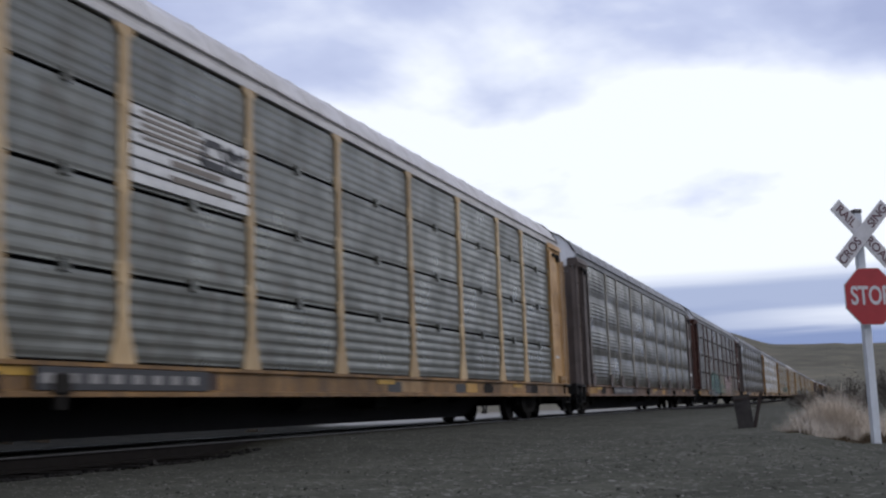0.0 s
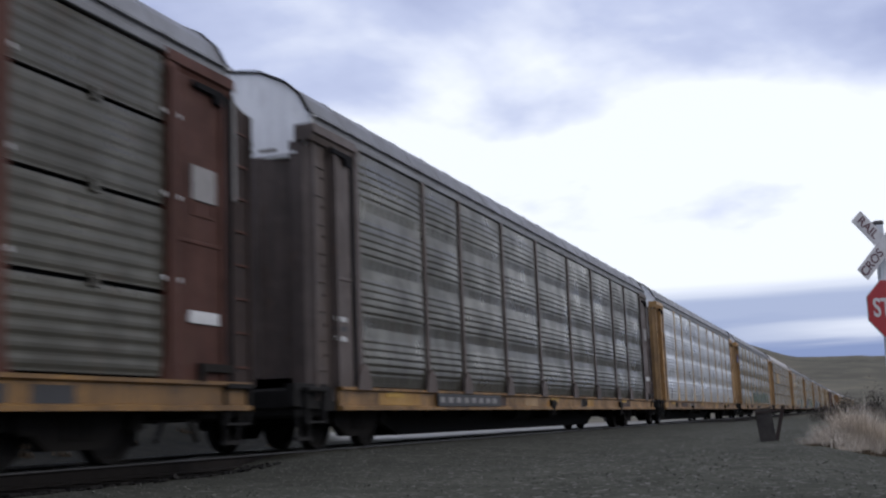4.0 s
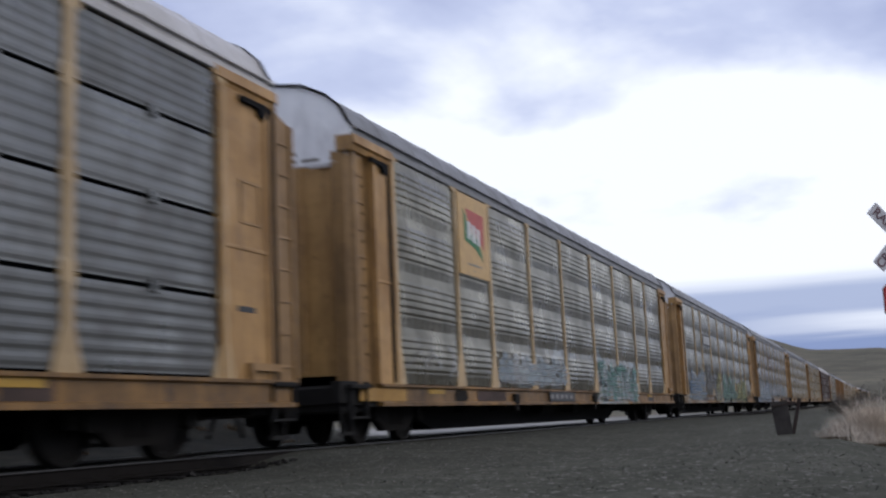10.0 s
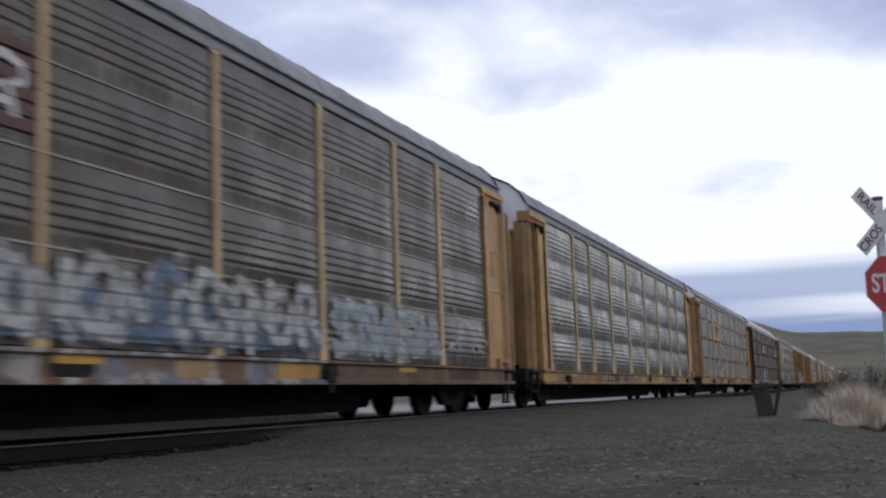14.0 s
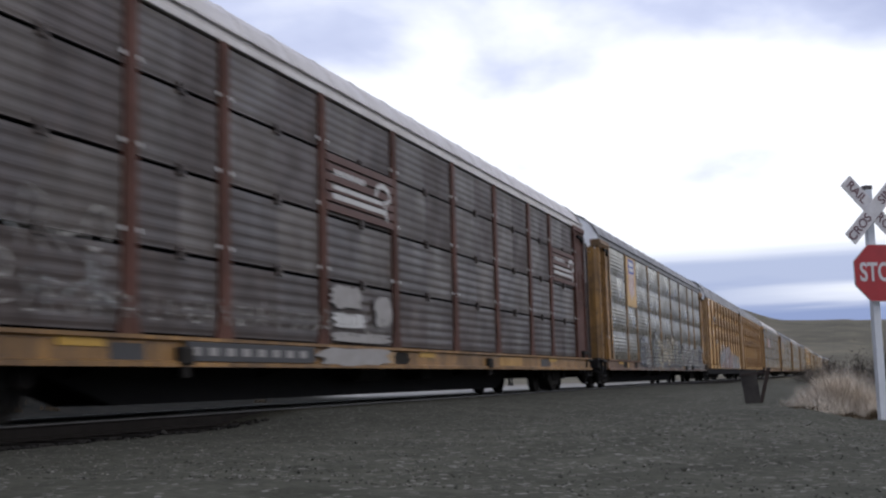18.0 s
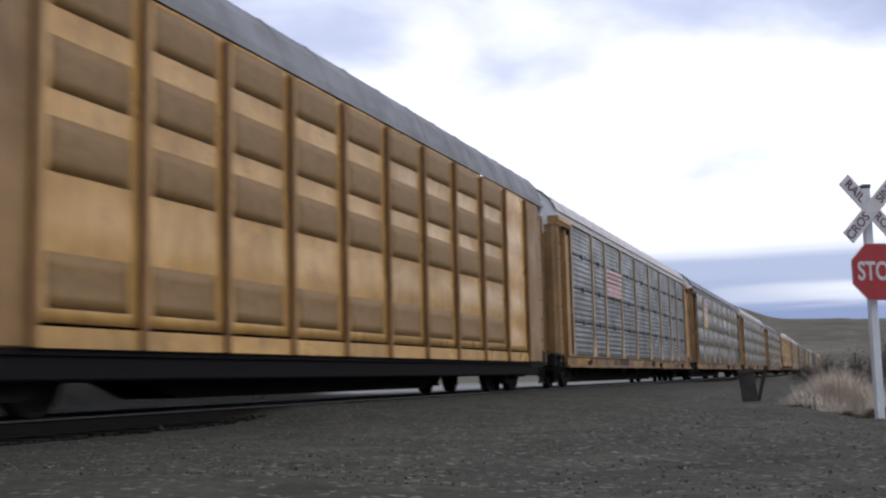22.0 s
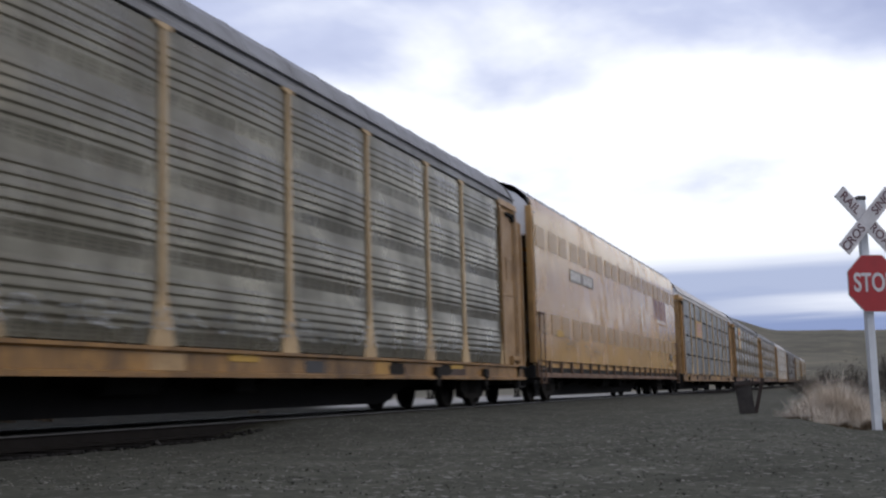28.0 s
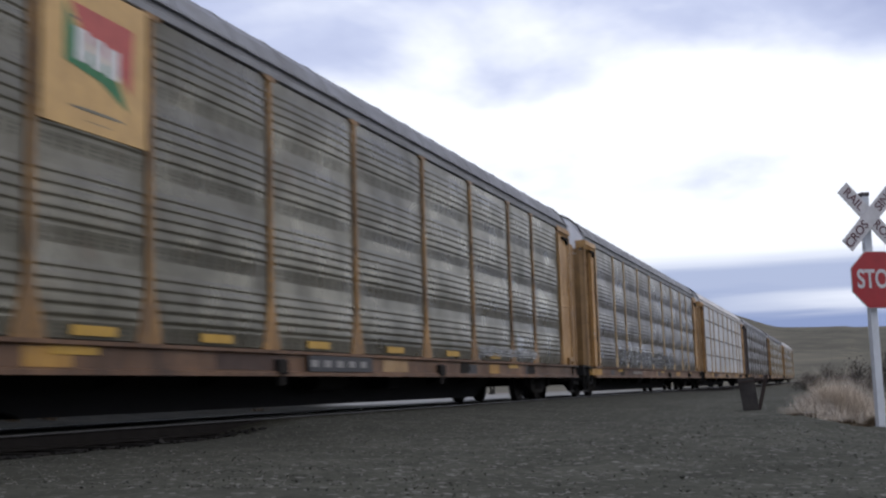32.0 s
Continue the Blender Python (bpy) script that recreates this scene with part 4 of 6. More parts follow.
def build_autorack(spec, label):
    """An enclosed car carrier: four rows of short sheets or full-height sheets between posts."""
    half = HALF
    car = tagged(new("autorack_car"), label, "freight car", "cars of the passing train")
    part("underframe", underframe_mesh(half), BLACK, car)
    part("roof", roof_mesh(half - BACK), ROOF[spec["roof"]], car)
    for sx in (1, -1):
        t = 0 if sx > 0 else 180
        for bay, (a, b) in enumerate(zip(SILL_CUTS, SILL_CUTS[1:])):
            skin = PAINT[spec["sill"]]
            if sx > 0 and spec["sill"] in SILL_BASE:
                for bays, *paint in spec.get("spray", ()):
                    if bay in bays and paint[4] > 0.7:
                        skin = sprayed_sill(spec["sill"], *paint)
            part("side_sill", side_sill_mesh(b - a), skin, car, (sx * (WIDTH - 0.08), sx * (a + b) / 2, 0), turn=t)
        part("top_rail", shared("top_rail", lambda: Shape().box(-0.06, 0.0, -11.7, 11.7, EAVE - 0.055, EAVE + 0.03, 0.01)), ROOF[spec["roof"]], car, (sx * WIDTH, 0, 0), turn=t)
        # black sheet added behind the panels so their gaps show as shade
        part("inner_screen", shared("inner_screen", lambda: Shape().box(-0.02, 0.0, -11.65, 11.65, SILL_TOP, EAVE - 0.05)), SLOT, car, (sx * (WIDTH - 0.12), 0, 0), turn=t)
        for y in POSTS:
            part("post", post_mesh(spec["postkind"]), PAINT[spec["post"]], car, (sx * (WIDTH - 0.045), y, 0), turn=t)
            if spec["post"] == "brown" and sx > 0:
                for z in (1.95, 2.87, 3.80):
                    for d in (-0.15, 0.15):
                        part("panel_stud", shared("panel_stud", lambda: Shape().box(0.0, 0.02, -0.03, 0.03, -0.03, 0.03, 0.008)), INK_WHITE, car, (WIDTH - 0.028, y + d, z))
            if spec.get("feet"):
                part("post_foot", shared("post_foot", lambda: Shape().prism([(-0.24, SILL_TOP - 0.04), (0.24, SILL_TOP - 0.04), (0.20, SILL_TOP + 0.16), (0.07, SILL_TOP + 0.34), (-0.07, SILL_TOP + 0.34), (-0.20, SILL_TOP + 0.16)], "x", 0.0, 0.04)), PAINT["mauve"], car, (sx * (WIDTH + 0.011), y, 0), turn=t)
        for bay, (a, b) in enumerate(zip(POSTS, POSTS[1:])):
            w = b - a - 0.16
            tone = spec["panel"]
            skin = PANEL[tone]
            if sx > 0:
                for bays, *paint in spec.get("spray", ()):
                    if bay in bays and paint[4] >= 0.45:
                        skin = sprayed_sheet(tone, *paint[:4], paint[4] * (0.3 if paint[4] >= 0.45 else 1.0))
            if spec["rows"]:
                for z0, z1 in ((0.90, 1.772), (1.822, 2.710), (2.758, 3.645), (3.693, 4.435)):
                    pieces = 2 if spec.get("split") else 1
                    for k in range(pieces):
                        part("side_panel", panel_mesh("row", w / pieces, z0, z1), skin if pieces == 1 else SPLIT_TONES[(3 * bay + k + int(4 * z0)) % 3], car, (sx * (WIDTH - 0.045), (a + b) / 2 + (k - 0.5) * (w / 2) * (pieces - 1), 0), turn=t)
                if sx > 0:
                    for z in (1.797, 2.734, 3.669):
                        part("panel_clip", shared("panel_clip", lambda: Shape().box(0.0, 0.05, -0.05, 0.05, -0.07, 0.07, 0.01)), PANEL[spec["panel"]], car, (WIDTH - 0.045, (a + b) / 2, z))
            else:
                sheet = part("side_panel", panel_mesh(spec.get("sheet", "tall"), w, 0.885, 4.45), skin, car, (sx * (WIDTH - 0.045), (a + b) / 2, 0), turn=t)
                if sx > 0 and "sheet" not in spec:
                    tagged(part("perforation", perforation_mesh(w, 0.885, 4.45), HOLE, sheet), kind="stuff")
        if spec.get("belts") and sx > 0:
            for z in (1.80, 2.67, 3.55):
                for a, b in zip(POSTS, POSTS[1:]):
                    part("belt_rail", shared(f"belt_rail_{b - a:.2f}", lambda: Shape().prism([(-0.01, -0.022), (0.026, -0.012), (0.026, 0.010), (-0.01, 0.026)], "y", -(b - a) / 2 + 0.07, (b - a) / 2 - 0.07)), SILL_FADED_GREY, car, (WIDTH - 0.045, (a + b) / 2, z))
        build_side_ends(car, half, spec, sx)
    for k, (bays, fill, second, line, top, cover) in enumerate(spec.get("spray", ())):
        if cover >= 0.45:
            low = 0.66 if cover > 0.75 else 0.96
            graffiti(car, POSTS[bays[0]] + 0.1, POSTS[bays[-1] + 1] - 0.1, low, min(top + 0.05, low + 1.15), fill, second, line, int(cover * 100) + 7 * k + len(label), cover > 0.55)
        else:
            scribble(car, POSTS[bays[0]] + 0.3, POSTS[bays[-1] + 1] - 0.4, 1.0, top, fill, line, len(label) + 5 * k)
    build_ends(car, half, spec)
    for y in (-half + 2.75, half - 2.75):
        build_truck(car, y, half)
    return car


PILLOWS = (4.20, 3.38, 2.59)


def pillow_sheet(step, z0, z1, u0, u1, lift):
    """A stretch of thin yellow sheet that bellies out at each row of vents, with slight buckles."""
    s, rows, cols = Shape(), max(4, round((z1 - z0) / 0.12)), 8
    for k in range(rows + 1):
        z = z0 + (z1 - z0) * k / rows
        for c in range(cols + 1):
            u = u0 + (u1 - u0) * c / cols
            swell = 0.014 + 0.012 * math.cos(2 * math.pi * (z - PILLOWS[1]) / 0.80) + 0.007 * math.sin(3.1 * z + 2.3 * u)
            s.v.append((swell * (1 - u ** 4) + lift, u * step / 2 * 0.994, z))
    m = cols + 1
    s.f = [(k * m + c, k * m + c + 1, (k + 1) * m + c + 1, (k + 1) * m + c) for k in range(rows) for c in range(cols)]
    base = len(s.v)
    rim = [c for c in range(m)] + [k * m + cols for k in range(1, rows + 1)] + [rows * m + c for c in range(cols - 1, -1, -1)] + [k * m for k in range(rows - 1, 0, -1)]
    s.v += [(-0.02, s.v[i][1], s.v[i][2]) for i in rim]
    n = len(rim)
    s.f += [(rim[i], base + i, base + (i + 1) % n, rim[(i + 1) % n]) for i in range(n)] + [tuple(range(base, base + n))]
    return s


def build_ribbed_unit(half, lead, label):
    """One half of the articulated yellow car: closely ribbed yellow sides with rows of darker vents."""
    car = tagged(new("articulated_car"), label, "freight car", "cars of the passing train")
    part("underframe", underframe_mesh(half), BLACK, car)
    part("roof", roof_mesh(half - 0.03, "full"), ROOF["grey"], car)
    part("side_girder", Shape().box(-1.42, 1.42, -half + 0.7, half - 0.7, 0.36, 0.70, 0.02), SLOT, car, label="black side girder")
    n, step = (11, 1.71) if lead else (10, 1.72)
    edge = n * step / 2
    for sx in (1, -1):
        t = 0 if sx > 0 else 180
        # black sheet puts the shade into the groove above the skirt
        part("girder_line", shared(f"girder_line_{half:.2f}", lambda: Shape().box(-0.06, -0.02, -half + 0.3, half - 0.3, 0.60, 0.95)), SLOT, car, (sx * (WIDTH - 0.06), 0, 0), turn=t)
        for i in range(n):
            y = sx * (-edge + step * (i + 0.5))
            skin = low = PANEL["yellow"]
            if lead and sx > 0 and 4 <= i <= 9:
                tag = (WHITE_S, PINK_S, SMOKE_S) if i > 5 else (WHITE_S, GREY_S, SMOKE_S)
                skin, low = sprayed_sheet("yellow", *tag, 1.20 if i > 6 else 1.5, 0.2), sprayed_sheet("yellow", *tag, 1.4, 0.7)
            bay = part("side_panel", shared(f"ribbed_bay_{step:.2f}", lambda: pillow_sheet(step, 0.90, EAVE - 0.02, -1.0, 1.0, 0.0), True), skin, car, (sx * (WIDTH - 0.06), y, 0), turn=t)
            part("skirt", shared(f"skirt_{step:.2f}", lambda: Shape().box(-0.02, 0.03, -step / 2 + 0.004, step / 2 - 0.004, 0.66, 0.865, 0.006)), low, car, (sx * (WIDTH - 0.06), y, 0), turn=t)
            rows = PILLOWS if lead else PILLOWS + (1.30,)
            if lead and i < 2 or not lead and i > n - 2:
                rows = ()
            for z in rows:
                part("vent", shared(f"vent_{step:.2f}_{z:.2f}", lambda: pillow_sheet(step, z - 0.265, z + 0.265, -0.76, 0.76, 0.005), True), VENT, bay)
        for i in range(n + 1):
            part("rib", shared("rib", lambda: Shape().box(0.0, 0.085, -0.04, 0.04, 0.66, EAVE - 0.06, 0.012)), RIB, car,
                 (sx * (WIDTH - 0.06), -edge + step * i, 0), turn=t)
        for sy in (1, -1):
            wide = half - 0.60 - edge
            part("corner_panel", shared(f"corner_panel_{wide:.2f}", lambda: Shape().box(-0.06, 0.0, -wide / 2, wide / 2, 0.66, EAVE - 0.02, 0.02)), PAINT["ochre"], car, (sx * (WIDTH - 0.05), sy * (edge + wide / 2 + 0.01), 0), turn=t)
        for sy in (1, -1):
            part("corner_post", corner_post_mesh(), PAINT["ochre"], car).matrix_basis = Matrix.Translation((sx * (WIDTH - 0.10), sy * (half - 0.31), 0)) @ Matrix.Diagonal((sx, sy, 1, 1))
        if sx > 0:
            for k in range(7):
                part("bolt", shared("bolt", lambda: Shape().cyl((0, 0, 0), "x", 0.022, 0.03, 6)), DARK_STEEL, car, (WIDTH - 0.098, (half - 0.38) * (-1 if lead else 1), 1.2 + 0.5 * k))
    line = [(-0.96 * x, z - 0.06) for x, z in ROOF_LINE] + [(0.96 * x, z - 0.06) for x, z in reversed(ROOF_LINE[:-1])]
    diaphragm = Shape().prism([(1.40, 0.70), (-1.40, 0.70)] + line, "y", -0.05, 0.30)
    part("diaphragm", diaphragm, SLOT, car, (0, (half - 0.05) * (1 if lead else -1), 0), "black diaphragm between the two halves", 0 if lead else 180)
    build_ends(car, half, dict(end="ochre", sill="ochre", inner=1 if lead else -1, back=0.04))
    for y in ((-half + 1.9, half - 1.9)):
        build_truck(car, y, half)
    if lead:
        graffiti(car, -4.6, 2.6, 0.70, 1.95, WHITE_S, PINK_S, SMOKE_S, 3)
        graffiti(car, 2.7, 8.2, 0.70, 1.55, WHITE_S, WHITE_S, SMOKE_S, 9)
        card(car, "emblem", (-half + 3.3, -half + 4.9), (3.15, 3.65), None, [((-0.98, -0.40), (-0.2, 0.9), INK_FADED), ((-0.30, 0.05), (-0.2, 0.6), INK_FADED), ((0.12, 0.55), (-0.2, 0.6), INK_FADED), ((-0.35, 0.95), (-0.98, -0.60), INK_OCHRE)])
        card(car, "number", (-half + 2.3, -half + 3.5), (2.20, 2.45), None, bars(6, INK_OCHRE))
        card(car, "number", (-half + 3.9, -half + 5.6), (2.05, 2.32), None, bars(6, INK_DUSTY))
        for k in range(5):
            card(car, "stencil", (-half + 2.3, -half + 3.2 - 0.1 * (k % 2)), (1.30 + 0.13 * k, 1.36 + 0.13 * k), None, [((-1, 1), (-0.7, 0.7), INK_OCHRE)])
    return car


def smooth_sheet(step, depth, seed):
    """A wide sheet whose top leans inwards under the roof, with slanting folds beaten into its middle height."""
    s = Shape()
    rows = tuple((0.0, 1.02 + 0.145 * k) for k in range(25)) + ((-0.06, 4.90), (-0.13, 5.07))
    cols = 24
    rng = random.Random(seed)
    folds = [(rng.uniform(-0.5, 0.5) * step, rng.uniform(2.6, 3.5), rng.uniform(0.09, 0.16), rng.uniform(0.5, 0.9), rng.choice((1, 1, -1)), rng.uniform(0.25, 0.5)) for _ in range(7)]
    for k, (lean, z) in enumerate(rows):
        for c in range(cols + 1):
            y = -step / 2 + step * c / cols
            edge = min(1.0, 4.0 * min(c, cols - c) / cols) * max(0.0, min(1.0, (z - 1.02) * 2, (4.7 - z) * 2))
            dent = 0.35 * math.sin(y * 2.1 + z * 1.3 + seed) * (0.5 + 0.5 * math.sin(z * 2.0 + seed))
            for fy, fz, wide, tall, sign, slant in folds:
                u, v = (y - fy + slant * (z - fz)) / wide, (z - fz) / tall
                dent += sign * math.exp(-u * u - v * v)
            s.v.append((lean + depth * dent * edge, y, z))
    m = cols + 1
    for k in range(len(rows) - 1):
        for c in range(cols):
            s.f.append((k * m + c, k * m + c + 1, (k + 1) * m + c + 1, (k + 1) * m + c))
    base = len(s.v)
    s.v += [(x - 0.04, y, z) for x, y, z in s.v[:base]]
    s.f += [tuple(base + q for q in reversed(f)) for f in list(s.f)]
    return s


def build_smooth_car(label):
    """A smooth-sided sand-yellow carrier with rows of perforated patches and an open lower truss."""
    half = (GAPS[21] - GAPS[20]) / 2 - 0.55
    car = tagged(new("smooth_side_car"), label, "freight car", "cars of the passing train")
    part("underframe", underframe_mesh(half), BLACK, car)
    part("roof", roof_mesh(half - 0.03, "high"), ROOF["grey"], car, (0, 0, 0.07))
    n = 10
    step = (2 * half - 0.2) / n
    for sx in (1, -1):
        t = 0 if sx > 0 else 180
        for i in range(n):
            y = -half + 0.1 + step * (i + 0.5)
            depth, kind = (0.004, 9) if i in (0, 1, n - 2, n - 1) else (0.020, i % 3)
            sheet = part("side_sheet", shared(f"smooth_sheet_{step:.2f}_{kind}", lambda: smooth_sheet(step, depth, kind + 4), True),
                         PANEL["sand"], car, (sx * (WIDTH - 0.03), y, 0), turn=t)
            for z in (4.10, 1.95):
                for d in (-0.27, 0.27):
                    part("vent", shared("smooth_vent", lambda: Shape().box(-0.02, 0.006, -0.44, 0.44, -0.26, 0.26, 0.002)), VENT_SAND, sheet, (0.006, d * step, z))
        for i in range(2 * n + 1):
            part("truss_post", shared("truss_post", lambda: Shape().box(-0.02, 0.05, -0.05, 0.05, 0.62, 1.03, 0.01)), PAINT["rust"], car, (sx * (WIDTH - 0.07), -half + 0.12 + (2 * half - 0.24) * i / (2 * n), 0), turn=t)
        part("lower_rail", shared("lower_rail", lambda: Shape().box(-0.03, 0.03, -half + 0.1, half - 0.1, 0.60, 0.72, 0.015)), PAINT["rust"], car, (sx * (WIDTH - 0.06), 0, 0), turn=t)
        part("skirt_backing", shared("skirt_backing", lambda: Shape().box(-0.02, 0.0, -half + 0.1, half - 0.1, 0.70, 1.04)), PANEL["yellow"], car, (sx * (WIDTH - 0.12), 0, 0), turn=t)
        for sy in (1, -1):
            part("ladder", shared("side_step", lambda: Shape().beam((0.03, -0.22, 0.45), (0.03, -0.22, 2.2), 0.03).beam((0.03, 0.22, 0.45), (0.03, 0.22, 2.2), 0.03)
                                  .box(0.0, 0.06, -0.22, 0.22, 0.46, 0.49).box(0.0, 0.06, -0.22, 0.22, 0.80, 0.83).box(0.0, 0.06, -0.22, 0.22, 2.16, 2.2)), PAINT["rust"], car, (sx * (WIDTH + 0.0), sy * (half - 0.35), 0), turn=t)
    card(car, "number_plate", (-half + 3.9, -half + 7.0), (3.26, 3.60), INK_PLATE, bars(9, INK_PALE, gap_at=4, low=-0.72, high=0.72), out=-0.018)
    for y, z, n in ((-half + 2.7, 1.28, 3), (-half + 5.2, 1.20, 4)):
        scribble(car, y, y + 0.62 * n, z, z + 0.55, GREY_S, SMOKE_S, 20 + n)
    card(car, "letters", (half - 6.2, half - 3.0), (3.02, 3.80), None, [((-0.95 + 0.42 * k, -0.72 + 0.42 * k), (-1, 1), INK_PURPLE) for k in range(5)], out=-0.026)
    card(car, "letters", (half - 5.6, half - 2.9), (2.80, 2.86), None, [((-1, 1), (-1, 1), INK_OCHRE)], out=-0.026)
    card(car, "notice", (-half + 2.1, -half + 2.8), (1.66, 1.84), INK_YELLOW, [], out=-0.012)
    card(car, "notice", (half - 2.3, half - 1.8), (1.42, 1.66), INK_BLACK, [((-0.7, 0.7), (0.1, 0.5), INK_WHITE)])
    card(car, "notice", (half - 2.2, half - 1.4), (1.18, 1.30), INK_YELLOW, [])
    for sy in (1, -1):
        for sx in (1, -1):
            part("corner_post", shared("narrow_corner", lambda: Shape().box(-0.16, 0.0, -0.09, 0.09, 0.95, EAVE + 0.3, 0.02)), PAINT["yellow"], car, (sx * (WIDTH - 0.05), sy * (half - 0.06), 0), turn=0 if sx > 0 else 180)
    build_ends(car, half, dict(end="yellow", sill="rust", back=0.06))
    for y in (-half + 2.75, half - 2.75):
        build_truck(car, y, half)
    return car


VENT = plain("vent_perforation", (0.25, 0.145, 0.048), 0.6, vary=0.35, scale=9)
VENT_SAND = plain("vent_perforation_pale", (0.33, 0.198, 0.068), 0.35, vary=0.35, scale=10)

def glyph_paths():
    """Centre lines of swollen sprayed shapes in a unit box, each one or more strokes: stems, bowls, hooks and slashes."""
    def arc(cx, cy, rx, ry, a, e, n=10):
        return [(cx + rx * math.cos(math.radians(a + (e - a) * k / n)), cy + ry * math.sin(math.radians(a + (e - a) * k / n))) for k in range(n + 1)]
    return [
        [arc(0.5, 0.72, 0.30, 0.22, 30, 270) + arc(0.5, 0.27, 0.32, 0.23, 90, -150)],
        [[(0.15, 0.05), (0.48, 0.95), (0.85, 0.05)], [(0.28, 0.36), (0.72, 0.36)]],
        [arc(0.55, 0.5, 0.38, 0.42, 50, 310)],
        [[(0.18, 0.02), (0.18, 0.98)], [(0.85, 0.95), (0.22, 0.48), (0.90, 0.05)]],
        [[(0.18, 0.0), (0.18, 0.95)] + arc(0.42, 0.72, 0.34, 0.24, 90, -90) + [(0.85, 0.02)]],
        [[(0.85, 0.92), (0.2, 0.88), (0.2, 0.08), (0.88, 0.10)], [(0.2, 0.50), (0.72, 0.52)]],
        [arc(0.5, 0.5, 0.36, 0.42, 0, 350, 16)],
        [[(0.15, 0.0), (0.18, 0.95), (0.78, 0.08), (0.85, 1.0)]],
        [[(0.12, 0.92), (0.85, 0.88), (0.18, 0.10), (0.90, 0.06)]],
        [[(0.05, 0.9), (0.95, 0.85)], [(0.5, 0.88), (0.46, 0.0)]],
        [[(0.10, 0.95), (0.32, 0.08), (0.52, 0.70), (0.70, 0.05), (0.95, 0.98)]],
        [[(0.45, 0.0), (0.5, 0.75)], [(0.42, 0.98), (0.58, 0.94)]],
    ]


GLYPHS = len(glyph_paths())


def glyph_mesh(index, size, width, lift):
    key = f"glyph_{index}_{size:.2f}_{width:.3f}"

    def make():
        s = Shape()
        for j, path in enumerate(glyph_paths()[index]):
            pts = [Vector((p[0] * 0.85 * size, p[1] * size)) for p in path]
            for _ in range(2):     # round the corners off
                pts = [pts[0]] + [q for p, r in zip(pts, pts[1:]) for q in (p.lerp(r, 0.25), p.lerp(r, 0.75))] + [pts[-1]]
            n, base, x = len(pts), len(s.v), lift + 0.0006 * j
            for k, p in enumerate(pts):
                d = (pts[min(k + 1, n - 1)] - pts[max(k - 1, 0)]).normalized()
                w = width * (1.0 + 0.25 * math.sin(k * 0.5 + index)) * (0.8 if k in (0, n - 1) else 1.0)
                side = Vector((-d.y, d.x)) * w
                s.v += [(x, p.x + side.x, p.y + side.y), (x, p.x - side.x, p.y - side.y)]
            s.f += [(base + 2 * k, base + 2 * k + 1, base + 2 * k + 3, base + 2 * k + 2) for k in range(n - 1)]
            for k, sg in ((0, -1), (n - 1, 1)):
                d = (pts[-1] - pts[-2]).normalized() if sg > 0 else (pts[1] - pts[0]).normalized()
                tip = pts[k] + d * sg * width * 0.6
                s.v.append((x, tip.x, tip.y))
                s.f.append((base + 2 * k, len(s.v) - 1, base + 2 * k + 1))
        return s
    return shared(key, make)


def cloud_mesh(length, size, seed):
    """A ragged patch of paint behind a row of sprayed shapes."""
    rng = random.Random(seed)
    a, b = rng.uniform(0, 6), rng.uniform(0, 6)
    n = max(8, int(length / 0.12))
    s = Shape()
    for k in range(n + 1):
        y = length * k / n
        end = min(1.0, 5.0 * k / n, 5.0 * (n - k) / n)
        top = size * (0.62 + 0.16 * math.sin(2.1 * y + a) + 0.10 * math.sin(5.3 * y + b) + rng.uniform(-0.05, 0.05)) * (0.5 + 0.5 * end)
        s.v += [(0.0, y, size * 0.06 * (1 - end)), (0.0, y, top)]
    s.f = [(2 * k, 2 * k + 2, 2 * k + 3, 2 * k + 1) for k in range(n)]
    return s


SPRAY_PAINT = {}


def spray_paint(col):
    if col not in SPRAY_PAINT:
        mat = weathered("spray_paint", col, tuple(0.62 * c + 0.02 for c in col), stain=(0.09, 0.085, 0.07), stain_amount=0.9, rough=0.55, streak=0.9)
        nt = mat.node_tree
        bsdf = next(n for n in nt.nodes if n.type == "BSDF_PRINCIPLED")
        worn = ramped_to(nt, ramped(nt, noisy(nt, spread(nt, (1.0, 2.2, 3.0)), 2.6, 7, 0.68), 0.36, 0.60), 0.35, 0.92)
        # thin weaker lines stand in for the shadow lines between the ribs
        place, geo, wave = nt.nodes.new("ShaderNodeSeparateXYZ"), nt.nodes.new("ShaderNodeNewGeometry"), nt.nodes.new("ShaderNodeMath")
        nt.links.new(geo.outputs["Position"], place.inputs[0])
        wave.operation = "PINGPONG"; wave.inputs[1].default_value = 0.072
        nt.links.new(place.outputs["Z"], wave.inputs[0])
        rib_shade = nt.nodes.new("ShaderNodeMath"); rib_shade.operation = "MULTIPLY"
        nt.links.new(worn, rib_shade.inputs[0]); nt.links.new(ramped_to(nt, ramped(nt, wave.outputs[0], 0.010, 0.026), 0.40, 1.0), rib_shade.inputs[1])
        nt.links.new(rib_shade.outputs[0], bsdf.inputs["Alpha"])
        SPRAY_PAINT[col] = mat
    return SPRAY_PAINT[col]


